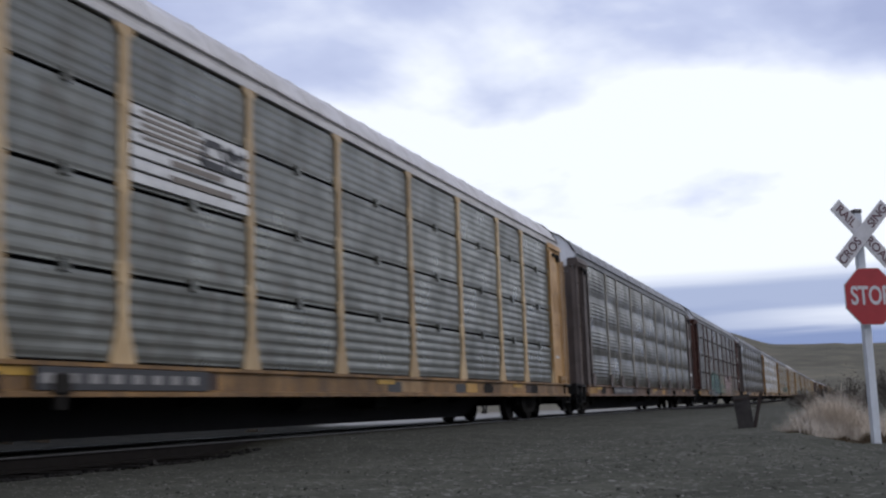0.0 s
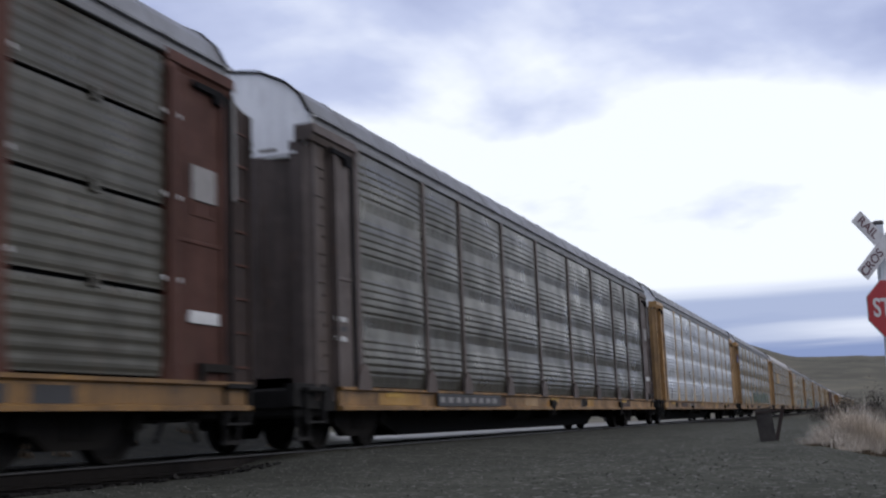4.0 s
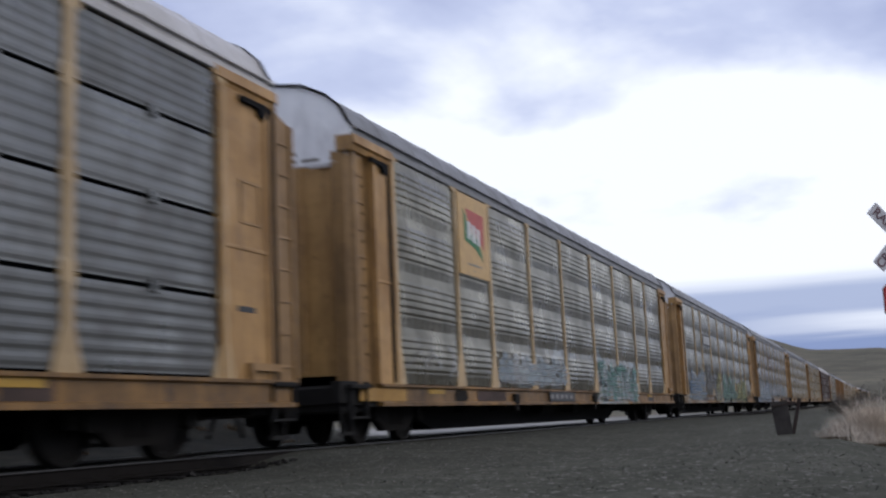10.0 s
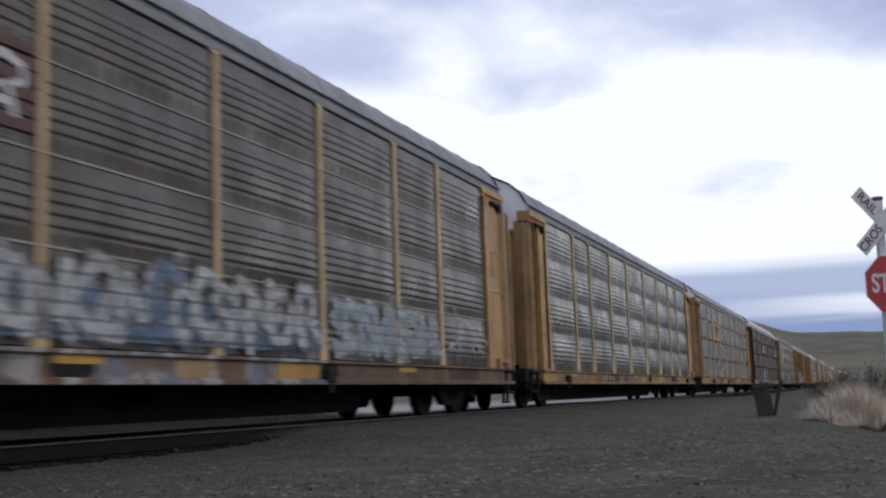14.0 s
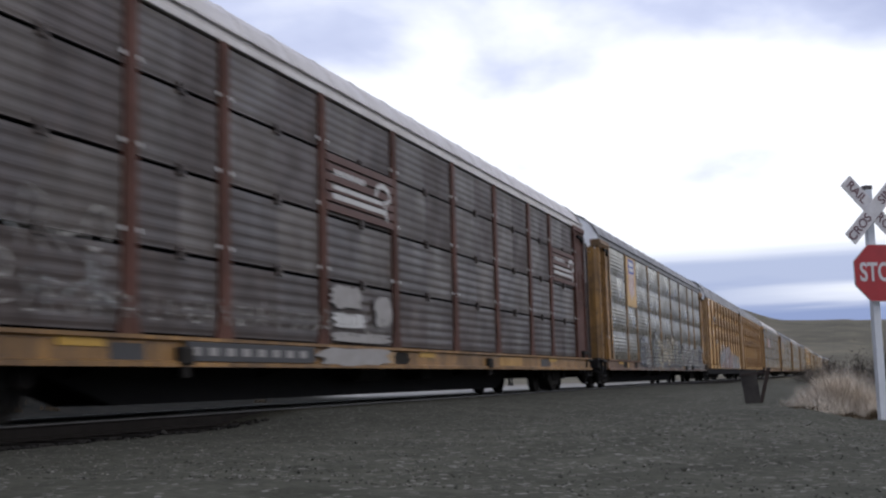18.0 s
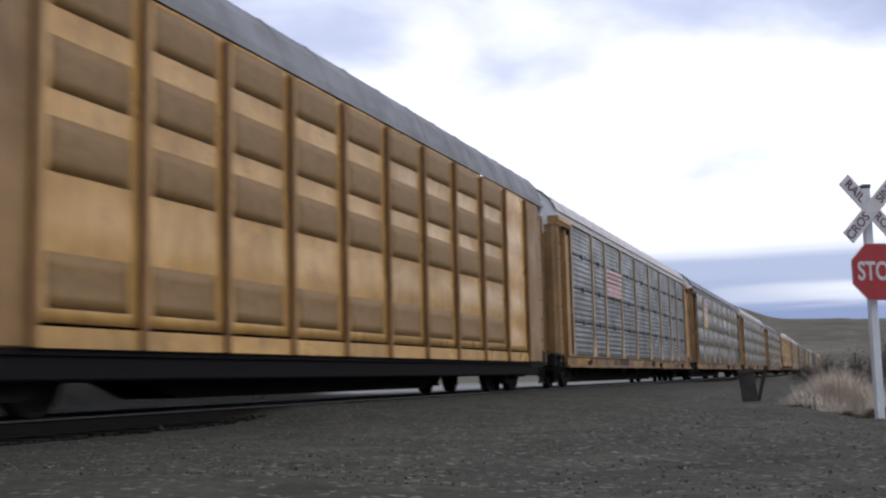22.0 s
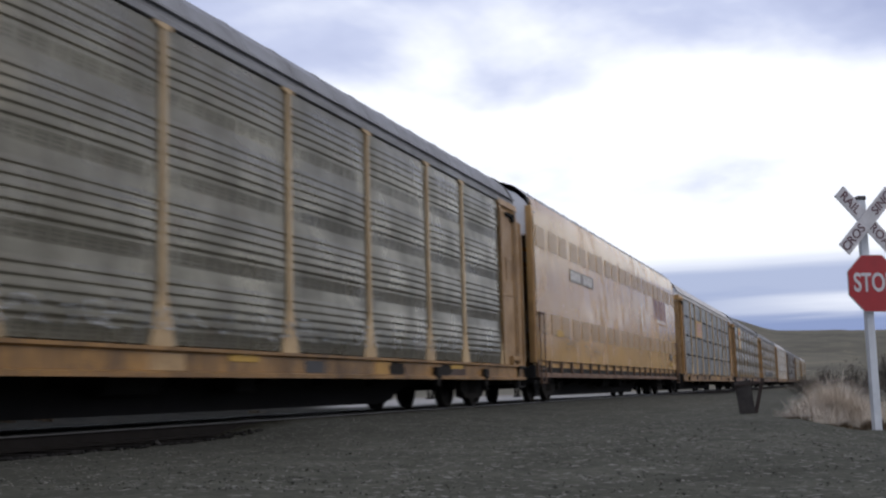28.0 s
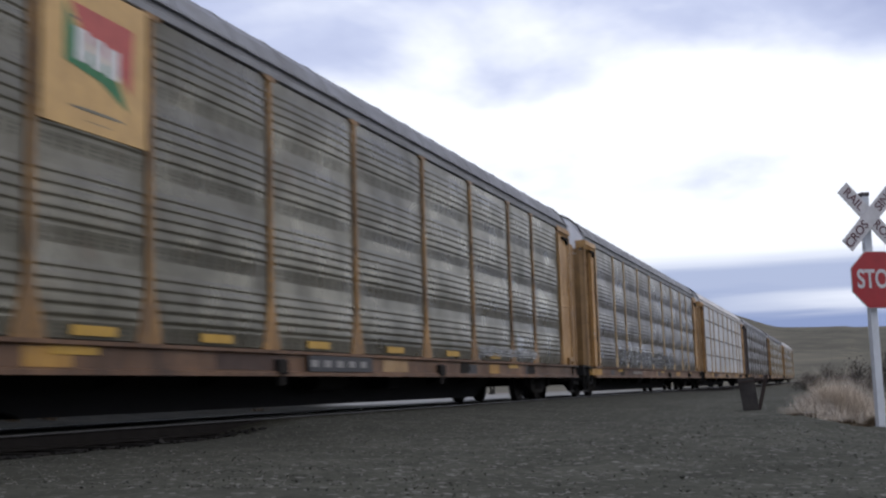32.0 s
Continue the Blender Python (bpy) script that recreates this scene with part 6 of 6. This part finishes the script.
def ground_material():
    mat, nt, bsdf = material("gravel_and_dry_grass")
    tc = nt.nodes.new("ShaderNodeTexCoord")
    vec = tc.outputs["Object"]
    sep = nt.nodes.new("ShaderNodeSeparateXYZ")
    nt.links.new(vec, sep.inputs[0])
    stones = nt.nodes.new("ShaderNodeTexVoronoi")
    stones.inputs["Scale"].default_value = 26.0
    nt.links.new(vec, stones.inputs["Vector"])
    grit = noisy(nt, vec, 9.0, 8, 0.7)
    tone = ramped(nt, noisy(nt, vec, 0.35, 5), 0.3, 0.7)
    g = mixed(nt, tone, (0.080, 0.081, 0.063), (0.126, 0.125, 0.100))
    g = mixed(nt, ramped(nt, noisy(nt, vec, 1.7, 5, 0.6), 0.42, 0.66), g, (0.060, 0.061, 0.047))
    g = mixed(nt, ramped(nt, grit, 0.3, 0.75), g, (0.044, 0.043, 0.035))
    sc = nt.nodes.new("ShaderNodeSeparateColor")
    nt.links.new(stones.outputs["Color"], sc.inputs[0])
    g = mixed(nt, ramped(nt, sc.outputs[0], 0.90, 1.0), g, (0.20, 0.193, 0.172))
    # gravel grows darker towards the track, with a ragged edge
    trackside = nt.nodes.new("ShaderNodeMath"); trackside.operation = "MULTIPLY_ADD"
    nt.links.new(noisy(nt, vec, 0.5, 5, 0.6), trackside.inputs[0]); trackside.inputs[1].default_value = -2.5; nt.links.new(sep.outputs["X"], trackside.inputs[2])
    g = mixed(nt, ramped_to(nt, ramped(nt, trackside.outputs[0], -4.2, -7.6), 0.0, 0.55), g, (0.036, 0.036, 0.030))
    d = mixed(nt, ramped(nt, noisy(nt, vec, 0.011, 8, 0.62), 0.35, 0.68), (0.150, 0.136, 0.104), (0.088, 0.084, 0.066))
    d = mixed(nt, ramped(nt, noisy(nt, vec, 0.05, 6, 0.7), 0.5, 0.8), d, (0.205, 0.182, 0.130))
    length = nt.nodes.new("ShaderNodeVectorMath"); length.operation = "LENGTH"
    nt.links.new(vec, length.inputs[0])
    edge = nt.nodes.new("ShaderNodeMath"); edge.operation = "MULTIPLY_ADD"
    nt.links.new(noisy(nt, vec, 0.12, 4), edge.inputs[0]); edge.inputs[1].default_value = 40; nt.links.new(length.outputs["Value"], edge.inputs[2])
    # a mottled near-black strip covers the weedy ground behind the track
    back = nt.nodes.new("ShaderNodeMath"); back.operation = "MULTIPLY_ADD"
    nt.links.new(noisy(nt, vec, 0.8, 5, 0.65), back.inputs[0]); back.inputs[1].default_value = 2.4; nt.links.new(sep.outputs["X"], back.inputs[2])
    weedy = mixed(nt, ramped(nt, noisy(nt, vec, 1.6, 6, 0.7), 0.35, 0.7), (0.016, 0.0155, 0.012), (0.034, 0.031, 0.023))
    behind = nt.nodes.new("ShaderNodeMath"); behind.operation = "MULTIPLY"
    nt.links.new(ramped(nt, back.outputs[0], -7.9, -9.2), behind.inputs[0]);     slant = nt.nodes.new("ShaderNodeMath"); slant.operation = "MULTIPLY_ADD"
    nt.links.new(sep.outputs["X"], slant.inputs[0]); slant.inputs[1].default_value = 1.9; nt.links.new(sep.outputs["Y"], slant.inputs[2])
    # pale crushed rock of the road on the far side
    road = nt.nodes.new("ShaderNodeMath"); road.operation = "MULTIPLY"
    nt.links.new(ramped(nt, back.outputs[0], -9.3, -10.3), road.inputs[0]); nt.links.new(ramped(nt, slant.outputs[0], 3.0, 8.0), road.inputs[1])
    g = mixed(nt, road.outputs[0], g, (0.27, 0.262, 0.245))
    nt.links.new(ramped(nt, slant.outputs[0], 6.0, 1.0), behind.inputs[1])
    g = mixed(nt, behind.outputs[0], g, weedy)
    nt.links.new(mixed(nt, ramped(nt, edge.outputs[0], 90, 190), g, d), bsdf.inputs["Base Color"])
    bsdf.inputs["Roughness"].default_value = 0.95
    bsdf.inputs["Specular IOR Level"].default_value = 0.03
    h = nt.nodes.new("ShaderNodeMath"); h.operation = "MULTIPLY_ADD"
    nt.links.new(stones.outputs["Distance"], h.inputs[0]); h.inputs[1].default_value = -0.6; nt.links.new(grit, h.inputs[2])
    bumped(nt, bsdf, h.outputs[0], 0.45, 0.02)
    return mat


def build_ground():
    xs, ys = axis(-12, 6, 0.18, -4200, 4200), axis(2, 30, 0.18, -900, 4300)
    X, Y = np.meshgrid(xs, ys)
    Z = ground_z(X, Y)
    rng = np.random.default_rng(4)
    Z = Z + rng.normal(0, 0.006, Z.shape) * (np.hypot(X, Y) < 60)
    n = len(xs)
    verts = np.stack([X.ravel(), Y.ravel(), Z.ravel()], 1)
    i = (np.arange(len(ys) - 1)[:, None] * n + np.arange(n - 1)[None, :]).ravel()
    faces = np.stack([i, i + 1, i + n + 1, i + n], 1)
    me = bpy.data.meshes.new("ground")
    me.from_pydata(verts.tolist(), [], faces.tolist())
    me.shade_smooth()
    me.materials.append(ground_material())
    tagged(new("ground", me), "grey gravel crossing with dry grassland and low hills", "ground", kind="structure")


build_ground()


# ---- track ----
# ties and rail sides carry the shade under the train in their colour
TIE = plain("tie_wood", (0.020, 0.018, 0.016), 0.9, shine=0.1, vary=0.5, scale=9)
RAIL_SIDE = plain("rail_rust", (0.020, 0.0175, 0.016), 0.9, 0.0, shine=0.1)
RAIL_HEAD = plain("rail_head", (0.075, 0.072, 0.068), 0.42, 1.0, vary=0.4, bump=0.03)


def build_track():
    track = tagged(new("railway_track"), "single railway track with polished rails on dark timber ties", "railway track", kind="structure")
    us = [-30 + 6 * i for i in range(0, 150)]
    for side in (-0.755, 0.755):
        prof = [(-0.07, -0.17), (0.07, -0.17), (0.07, -0.155), (0.012, -0.135), (0.012, -0.045), (0.034, -0.035), (0.034, -0.026), (-0.034, -0.026), (-0.034, -0.035), (-0.012, -0.045), (-0.012, -0.135), (-0.07, -0.155)]
        verts, m = [], len(prof)
        for u in us:
            M = on_track(u)
            verts += [tuple(M @ Vector((side + x, 0, z))) for x, z in prof]
        faces = [(i * m + j, i * m + (j + 1) % m, (i + 1) * m + (j + 1) % m, (i + 1) * m + j) for i in range(len(us) - 1) for j in range(m)]
        rail = part("rail", Shape().add(verts, faces), RAIL_SIDE, track, label="rusty rail with a polished running surface")
        head, hv = [(-0.034, -0.026), (0.034, -0.026), (0.031, -0.012), (0.020, 0.0), (-0.020, 0.0), (-0.031, -0.012)], []
        for u in us:
            M = on_track(u)
            hv += [tuple(M @ Vector((side + x, 0, z))) for x, z in head]
        k = len(head)
        hf = [(i * k + j, i * k + (j + 1) % k, (i + 1) * k + (j + 1) % k, (i + 1) * k + j) for i in range(len(us) - 1) for j in range(k)]
        part("running_surface", Shape().add(hv, hf), RAIL_HEAD, rail)
    rng = random.Random(3)
    for i in range(150):
        y = -4 + i * 0.56
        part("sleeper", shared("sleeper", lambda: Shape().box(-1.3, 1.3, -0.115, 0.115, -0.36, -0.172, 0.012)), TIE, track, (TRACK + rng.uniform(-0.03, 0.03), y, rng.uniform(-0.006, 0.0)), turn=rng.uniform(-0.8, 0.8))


build_track()


# ---- crossing sign ----
POST_WHITE = plain("white_painted_timber", (0.68, 0.70, 0.72), 0.6, vary=0.2)
SIGN_WHITE = plain("sign_white", (0.62, 0.60, 0.60), 0.45, vary=0.25, scale=9)
SIGN_RED = plain("sign_red", (0.36, 0.018, 0.022), 0.4, vary=0.2)
SIGN_BACK = plain("sign_dark", (0.06, 0.05, 0.05), 0.5)
SIGN = (0.495, 17.5)


def lettering(name, text, size, mat, parent, at, thick=0.002, turn=None, bold=0.0):
    cu = bpy.data.curves.new(name, "FONT")
    cu.offset = bold
    cu.body, cu.size, cu.extrude, cu.align_x, cu.align_y = text, size, thick, "CENTER", "CENTER"
    ob = new(name, cu)
    cu.materials.append(mat)
    ob.matrix_basis = turn if turn is not None else pose(*at, 90, 0, 0)
    ob.parent = parent
    return ob


def build_sign():
    z0 = float(ground_z(*SIGN))
    sign = tagged(new("crossing_sign"), "white post with crossbuck and red octagonal stop sign", "road sign")
    sign.matrix_basis = pose(SIGN[0], SIGN[1], z0, 0, 0, 33)
    part("post", Shape().box(-0.055, 0.055, -0.055, 0.055, -0.3, 3.35, 0.006), POST_WHITE, sign, (0, 0.09, 0), "white painted square post", -10)
    part("post_cap", Shape().box(-0.063, 0.063, -0.063, 0.063, 3.35, 3.41, 0.008), SIGN_BACK, sign, (0, 0.09, 0), "dark post cap", -10)
    for k, a in enumerate((46, -46)):
        blade = part("crossbuck_blade", Shape().box(-0.60, 0.60, -0.010, 0.010, -0.11, 0.11, 0.005), SIGN_WHITE, sign)
        blade.matrix_basis = pose(-0.01, -0.03 - 0.03 * k, 3.03) @ pose(0, 0, 0, 0, a, 0)
        words = (("RAIL", -0.36), ("ROAD", 0.36)) if k == 0 else (("CROS", -0.36), ("SING", 0.36))
        for w, dx in words:
            lettering("blade_letters", w, 0.185, SIGN_TEXT, blade, (dx, -0.013, 0), bold=0.003)
    r = 0.415 / math.cos(math.pi / 8)
    octo = lambda s: [(s * r * math.cos(math.pi / 8 + i * math.pi / 4), s * r * math.sin(math.pi / 8 + i * math.pi / 4)) for i in range(8)]
    plate = part("stop_plate", Shape().prism(octo(1.0), "y", -0.006, 0.006), SIGN_WHITE, sign, (0.01, -0.06, 2.11), "red octagonal stop plate with white letters")
    part("red_field", Shape().prism(octo(0.975), "y", -0.004, 0.0), SIGN_RED, plate, (0, -0.008, 0))
    letters = lettering("stop_letters", "STOP", 0.335, SIGN_WHITE, plate, (0, -0.014, 0), bold=0.007)
    letters.matrix_basis = pose(0, -0.014, 0, 90, 0, 0) @ Matrix.Diagonal((0.82, 1.12, 1, 1))


SIGN_TEXT = plain("sign_letters", (0.13, 0.06, 0.07), 0.6, vary=0.3)
build_sign()


# ---- stones, grass, shrubs, stub ----
def stone_material(name, dark, pale):
    mat, nt, bsdf = material(name)
    geo = nt.nodes.new("ShaderNodeNewGeometry")
    vec = nt.nodes.new("ShaderNodeTexCoord").outputs["Object"]
    base = mixed(nt, ramped(nt, geo.outputs["Random Per Island"], 0.2, 1.0), dark, pale)
    nt.links.new(mixed(nt, ramped(nt, noisy(nt, vec, 60, 3), 0.35, 0.7), base, tuple(c * 0.6 for c in dark)), bsdf.inputs["Base Color"])
    bsdf.inputs["Roughness"].default_value = 0.9
    bsdf.inputs["Specular IOR Level"].default_value = 0.08
    return mat


def scatter_stones(name, label, n, xs, ys, size, mat, seed, keep=None):
    rng = np.random.default_rng(seed)
    x, y = rng.uniform(*xs, n), ys[0] + (ys[1] - ys[0]) * rng.random(n) ** 1.5
    if keep is not None:
        ok = keep(x, y)
        x, y = x[ok], y[ok]
    n = len(x)
    z = ground_z(x, y)
    r = rng.uniform(size[0], size[1], n) * (1 + 0.8 * (rng.random(n) > 0.96))
    octa = np.array([(1, 0, 0), (-1, 0, 0), (0, 1, 0), (0, -1, 0), (0, 0, 1), (0, 0, -1), (0.75, 0.75, 0.5), (-0.75, 0.7, 0.45)], float)
    tri = np.array([(0, 6, 4), (6, 2, 4), (2, 7, 4), (7, 1, 4), (1, 3, 4), (3, 0, 4), (6, 0, 5), (2, 6, 5), (7, 2, 5), (1, 7, 5), (3, 1, 5), (0, 3, 5)])
    pts = octa[None] * rng.uniform(0.65, 1.25, (n, 8, 1)) * r[:, None, None] * np.array([1, 1, 0.62])
    ang = rng.uniform(0, 2 * np.pi, n)
    c, s = np.cos(ang), np.sin(ang)
    px, py = pts[..., 0] * c[:, None] - pts[..., 1] * s[:, None], pts[..., 0] * s[:, None] + pts[..., 1] * c[:, None]
    verts = np.stack([px + x[:, None], py + y[:, None], pts[..., 2] + z[:, None] + r[:, None] * 0.22], -1).reshape(-1, 3)
    faces = (tri[None] + (np.arange(n) * 8)[:, None, None]).reshape(-1, 3)
    me = bpy.data.meshes.new(name)
    me.from_pydata(verts.tolist(), [], faces.tolist())
    me.materials.append(mat)
    tagged(new(name, me), label, "gravel", kind="stuff")


scatter_stones("gravel_stones", "loose dark grey gravel with a few pale stones", 7500, (-7.2, 3.2), (5.5, 17), (0.004, 0.012), stone_material("gravel_stone", (0.070, 0.070, 0.058), (0.26, 0.25, 0.215)), 11)
# near-black ballast: oil, with the train's shade put into the colour
scatter_stones("ballast_stones", "ballast stones between and beside the rails, darkened for oil and shade", 14000, (-10.3, -6.95), (4, 62), (0.022, 0.045), stone_material("ballast_stone", (0.016, 0.015, 0.014), (0.045, 0.042, 0.038)), 12,
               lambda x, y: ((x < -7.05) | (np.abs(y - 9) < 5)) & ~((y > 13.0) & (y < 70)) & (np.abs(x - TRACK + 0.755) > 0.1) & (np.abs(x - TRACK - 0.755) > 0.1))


def blade_field(name, label, n, centre, spread_xy, height, mat, seed, lean=0.35, width=0.006, category="grass"):
    """Many thin bent blades growing from the ground in tussocks."""
    rng = np.random.default_rng(seed)
    tufts = rng.normal(0, 1, (max(6, n // 90), 2)) * spread_xy + centre
    own = rng.integers(0, len(tufts), n)
    base = tufts[own] + rng.normal(0, 0.07, (n, 2))
    vig = rng.uniform(0.5, 1.0, len(tufts))[own]
    ang = rng.uniform(0, 2 * np.pi, n)
    mound = np.exp(-(((base - np.array(centre)) / (np.array(spread_xy) * 1.5)) ** 2).sum(1))
    h = height * rng.uniform(0.35, 1.0, n) * vig * (0.35 + 0.65 * mound)
    bend = lean * h * rng.uniform(0.2, 1.3, n)
    z0 = ground_z(base[:, 0], base[:, 1]) - 0.02
    d = np.stack([np.cos(ang), np.sin(ang)], 1)
    side = np.stack([-d[:, 1], d[:, 0]], 1) * width
    rows = []
    for f, w in ((0.0, 1.0), (0.45, 0.8), (0.8, 0.5)):
        p = base + d * (bend * f ** 2)[:, None]
        for sgn in (-1, 1):
            q = p + side * w * sgn
            rows.append(np.column_stack([q, z0 + h * f]))
    tip = base + d * bend[:, None]
    rows.append(np.column_stack([tip, z0 + h]))
    verts = np.stack(rows, 1).reshape(-1, 3)
    quad = np.array([(0, 1, 3, 2), (2, 3, 5, 4)])
    k = (np.arange(n) * 7)[:, None, None]
    faces = (quad[None] + k).reshape(-1, 4).tolist() + (np.array([(4, 5, 6)])[None] + k).reshape(-1, 3).tolist()
    me = bpy.data.meshes.new(name)
    me.from_pydata(verts.tolist(), [], faces)
    me.materials.append(mat)
    return tagged(new(name, me), label, category, kind="stuff")


DRY_GRASS = stone_material("dry_grass", (0.70, 0.61, 0.50), (0.90, 0.82, 0.71))
WEED = stone_material("dead_weed", (0.10, 0.075, 0.05), (0.22, 0.16, 0.10))
blade_field("dry_grass_tuft", "pale dry bunch grass at the foot of the sign", 13000, (-0.02, 19.3), (0.32, 0.40), 1.0, DRY_GRASS, 21, lean=0.7, width=0.0028)
blade_field("dry_grass_tuft", "pale dry bunch grass beside the sign post", 2600, (0.58, 20.0), (0.3, 0.4), 0.8, DRY_GRASS, 22, lean=0.75, width=0.0036)
blade_field("dead_weeds", "brown dead weeds on the gravel edge", 1500, (0.7, 18.3), (0.5, 0.35), 0.24, WEED, 23, lean=0.6, category="weeds")
blade_field("dead_weeds", "brown dead weeds on the gravel edge", 900, (-0.3, 18.6), (0.4, 0.3), 0.16, WEED, 24, lean=0.6, category="weeds")


blade_field("dead_weeds", "low brown weeds on the bank behind the track", 6500, (-14.5, 11.0), (1.2, 5.5), 0.40, WEED, 25, lean=0.5, width=0.008, category="weeds")


def build_shrub(x, y, w, h, seed, label):
    rng = random.Random(seed)
    z = float(ground_z(x, y))
    shrub = tagged(new("shrub"), label, "shrub", "dark shrubs by the track")
    shrub.matrix_basis = pose(x, y, z)
    limbs, leaves = Shape(), Shape()
    for i in range(26):
        a, r = rng.uniform(0, 2 * math.pi), w * math.sqrt(rng.random())
        top = Vector((r * math.cos(a), r * math.sin(a), h * rng.uniform(0.55, 1.0) * (1 - 0.45 * (r / w) ** 2)))
        mid = Vector((top.x * 0.4, top.y * 0.4, top.z * 0.5)) + Vector((rng.uniform(-0.08, 0.08), rng.uniform(-0.08, 0.08), 0))
        limbs.beam((top.x * 0.1, top.y * 0.1, -0.05), mid, 0.035)
        limbs.beam(mid, top, 0.018)
        for k in range(280):
            f = rng.uniform(0.15, 1.05)
            p = mid.lerp(top, f) + Vector((rng.gauss(0, 0.13), rng.gauss(0, 0.13), rng.gauss(0, 0.12)))
            if p.z < 0.03:
                continue
            u = Vector((rng.gauss(0, 1), rng.gauss(0, 1), rng.gauss(0, 1))).normalized() * rng.uniform(0.012, 0.030)
            v = u.cross(Vector((rng.gauss(0, 1), rng.gauss(0, 1), rng.gauss(0, 1)))).normalized() * 0.011
            leaves.add([p - u, p + v, p + u, p - v], [(0, 1, 2, 3)])
    part("twig_mass", limbs, TWIG, shrub)
    me = bpy.data.meshes.new("foliage")
    me.from_pydata(leaves.v, [], leaves.f)
    tagged(part("foliage", me, SHRUB_LEAF, shrub), kind="stuff")


TWIG = plain("twig_bark", (0.05, 0.038, 0.03), 0.9)
SHRUB_LEAF = stone_material("shrub_leaf", (0.062, 0.054, 0.048), (0.120, 0.104, 0.090))
for k, (x, y, w, h) in enumerate(((0.35, 33, 0.85, 1.25), (1.4, 32, 0.95, 1.65), (2.6, 34, 1.1, 1.7), (4.0, 36, 1.3, 1.6), (-0.45, 41, 0.75, 0.95), (-1.3, 52, 0.9, 0.9))):
    build_shrub(x, y, w, h, 40 + k, "dark brown leafless-looking sagebrush beside the track")


def build_stub():
    """A dark weathered marker stub on the gravel with a leaning rusty plate."""
    x, y = -1.75, 23.2
    stub = tagged(new("marker_stub"), "dark weathered timber stub with a leaning rusty plate", "marker post")
    stub.matrix_basis = pose(x, y, float(ground_z(x, y)), 0, 0, 6)
    block = Shape()
    block.add([(-0.17, -0.12, -0.05), (0.13, -0.12, -0.05), (0.13, 0.12, -0.05), (-0.17, 0.12, -0.05), (-0.25, -0.15, 0.62), (0.06, -0.15, 0.66), (0.06, 0.15, 0.66), (-0.25, 0.15, 0.62)],
              [(0, 1, 2, 3), (4, 7, 6, 5), (0, 4, 5, 1), (1, 5, 6, 2), (2, 6, 7, 3), (3, 7, 4, 0)])
    part("timber_block", block, STUB_WOOD, stub)
    part("leaning_plate", Shape().beam((0.12, -0.02, -0.03), (0.30, -0.02, 0.68), 0.07, 0.16), STUB_RUST, stub, label="rusty leaning steel plate")
    part("cross_strap", Shape().beam((-0.24, -0.16, 0.55), (0.28, -0.10, 0.60), 0.05, 0.03), STUB_RUST, stub)


STUB_WOOD = plain("stub_timber", (0.060, 0.052, 0.046), 0.95, vary=0.5)
STUB_RUST = plain("stub_rust", (0.045, 0.030, 0.024), 0.9, vary=0.4)
build_stub()


def motions():
    for car, u in CARS:
        times = sorted({float(t) for t in range(0, 33, 2)} | {13.0, 13.2, 13.4, 13.5, 13.6, 13.7, 13.9} | {t / 2 for t in range(0, 65) if 250 < u - run(t / 2) < 460})
        walk(car, [(t, on_track(u - run(t))) for t in times])
    # wheels roll without slipping; every wheelset has a row each thirtieth of a second
    turns = [(k / FPS, math.degrees(run(k / FPS) / WHEEL_R)) for k in range(32 * FPS + 1)]
    rolled = {}
    for ob in WHEELSETS:
        y = round(ob.location.y, 2)
        if y not in rolled:
            walk(ob, [(t, pose(0, y, WHEEL_R, a, 0, 0)) for t, a in turns])
            rolled[y] = ob.animation_data
        else:
            ob.rotation_mode = "QUATERNION"
            keys = ob.animation_data_create()
            keys.action = rolled[y].action
            keys.action_slot = rolled[y].action_slot


motions()
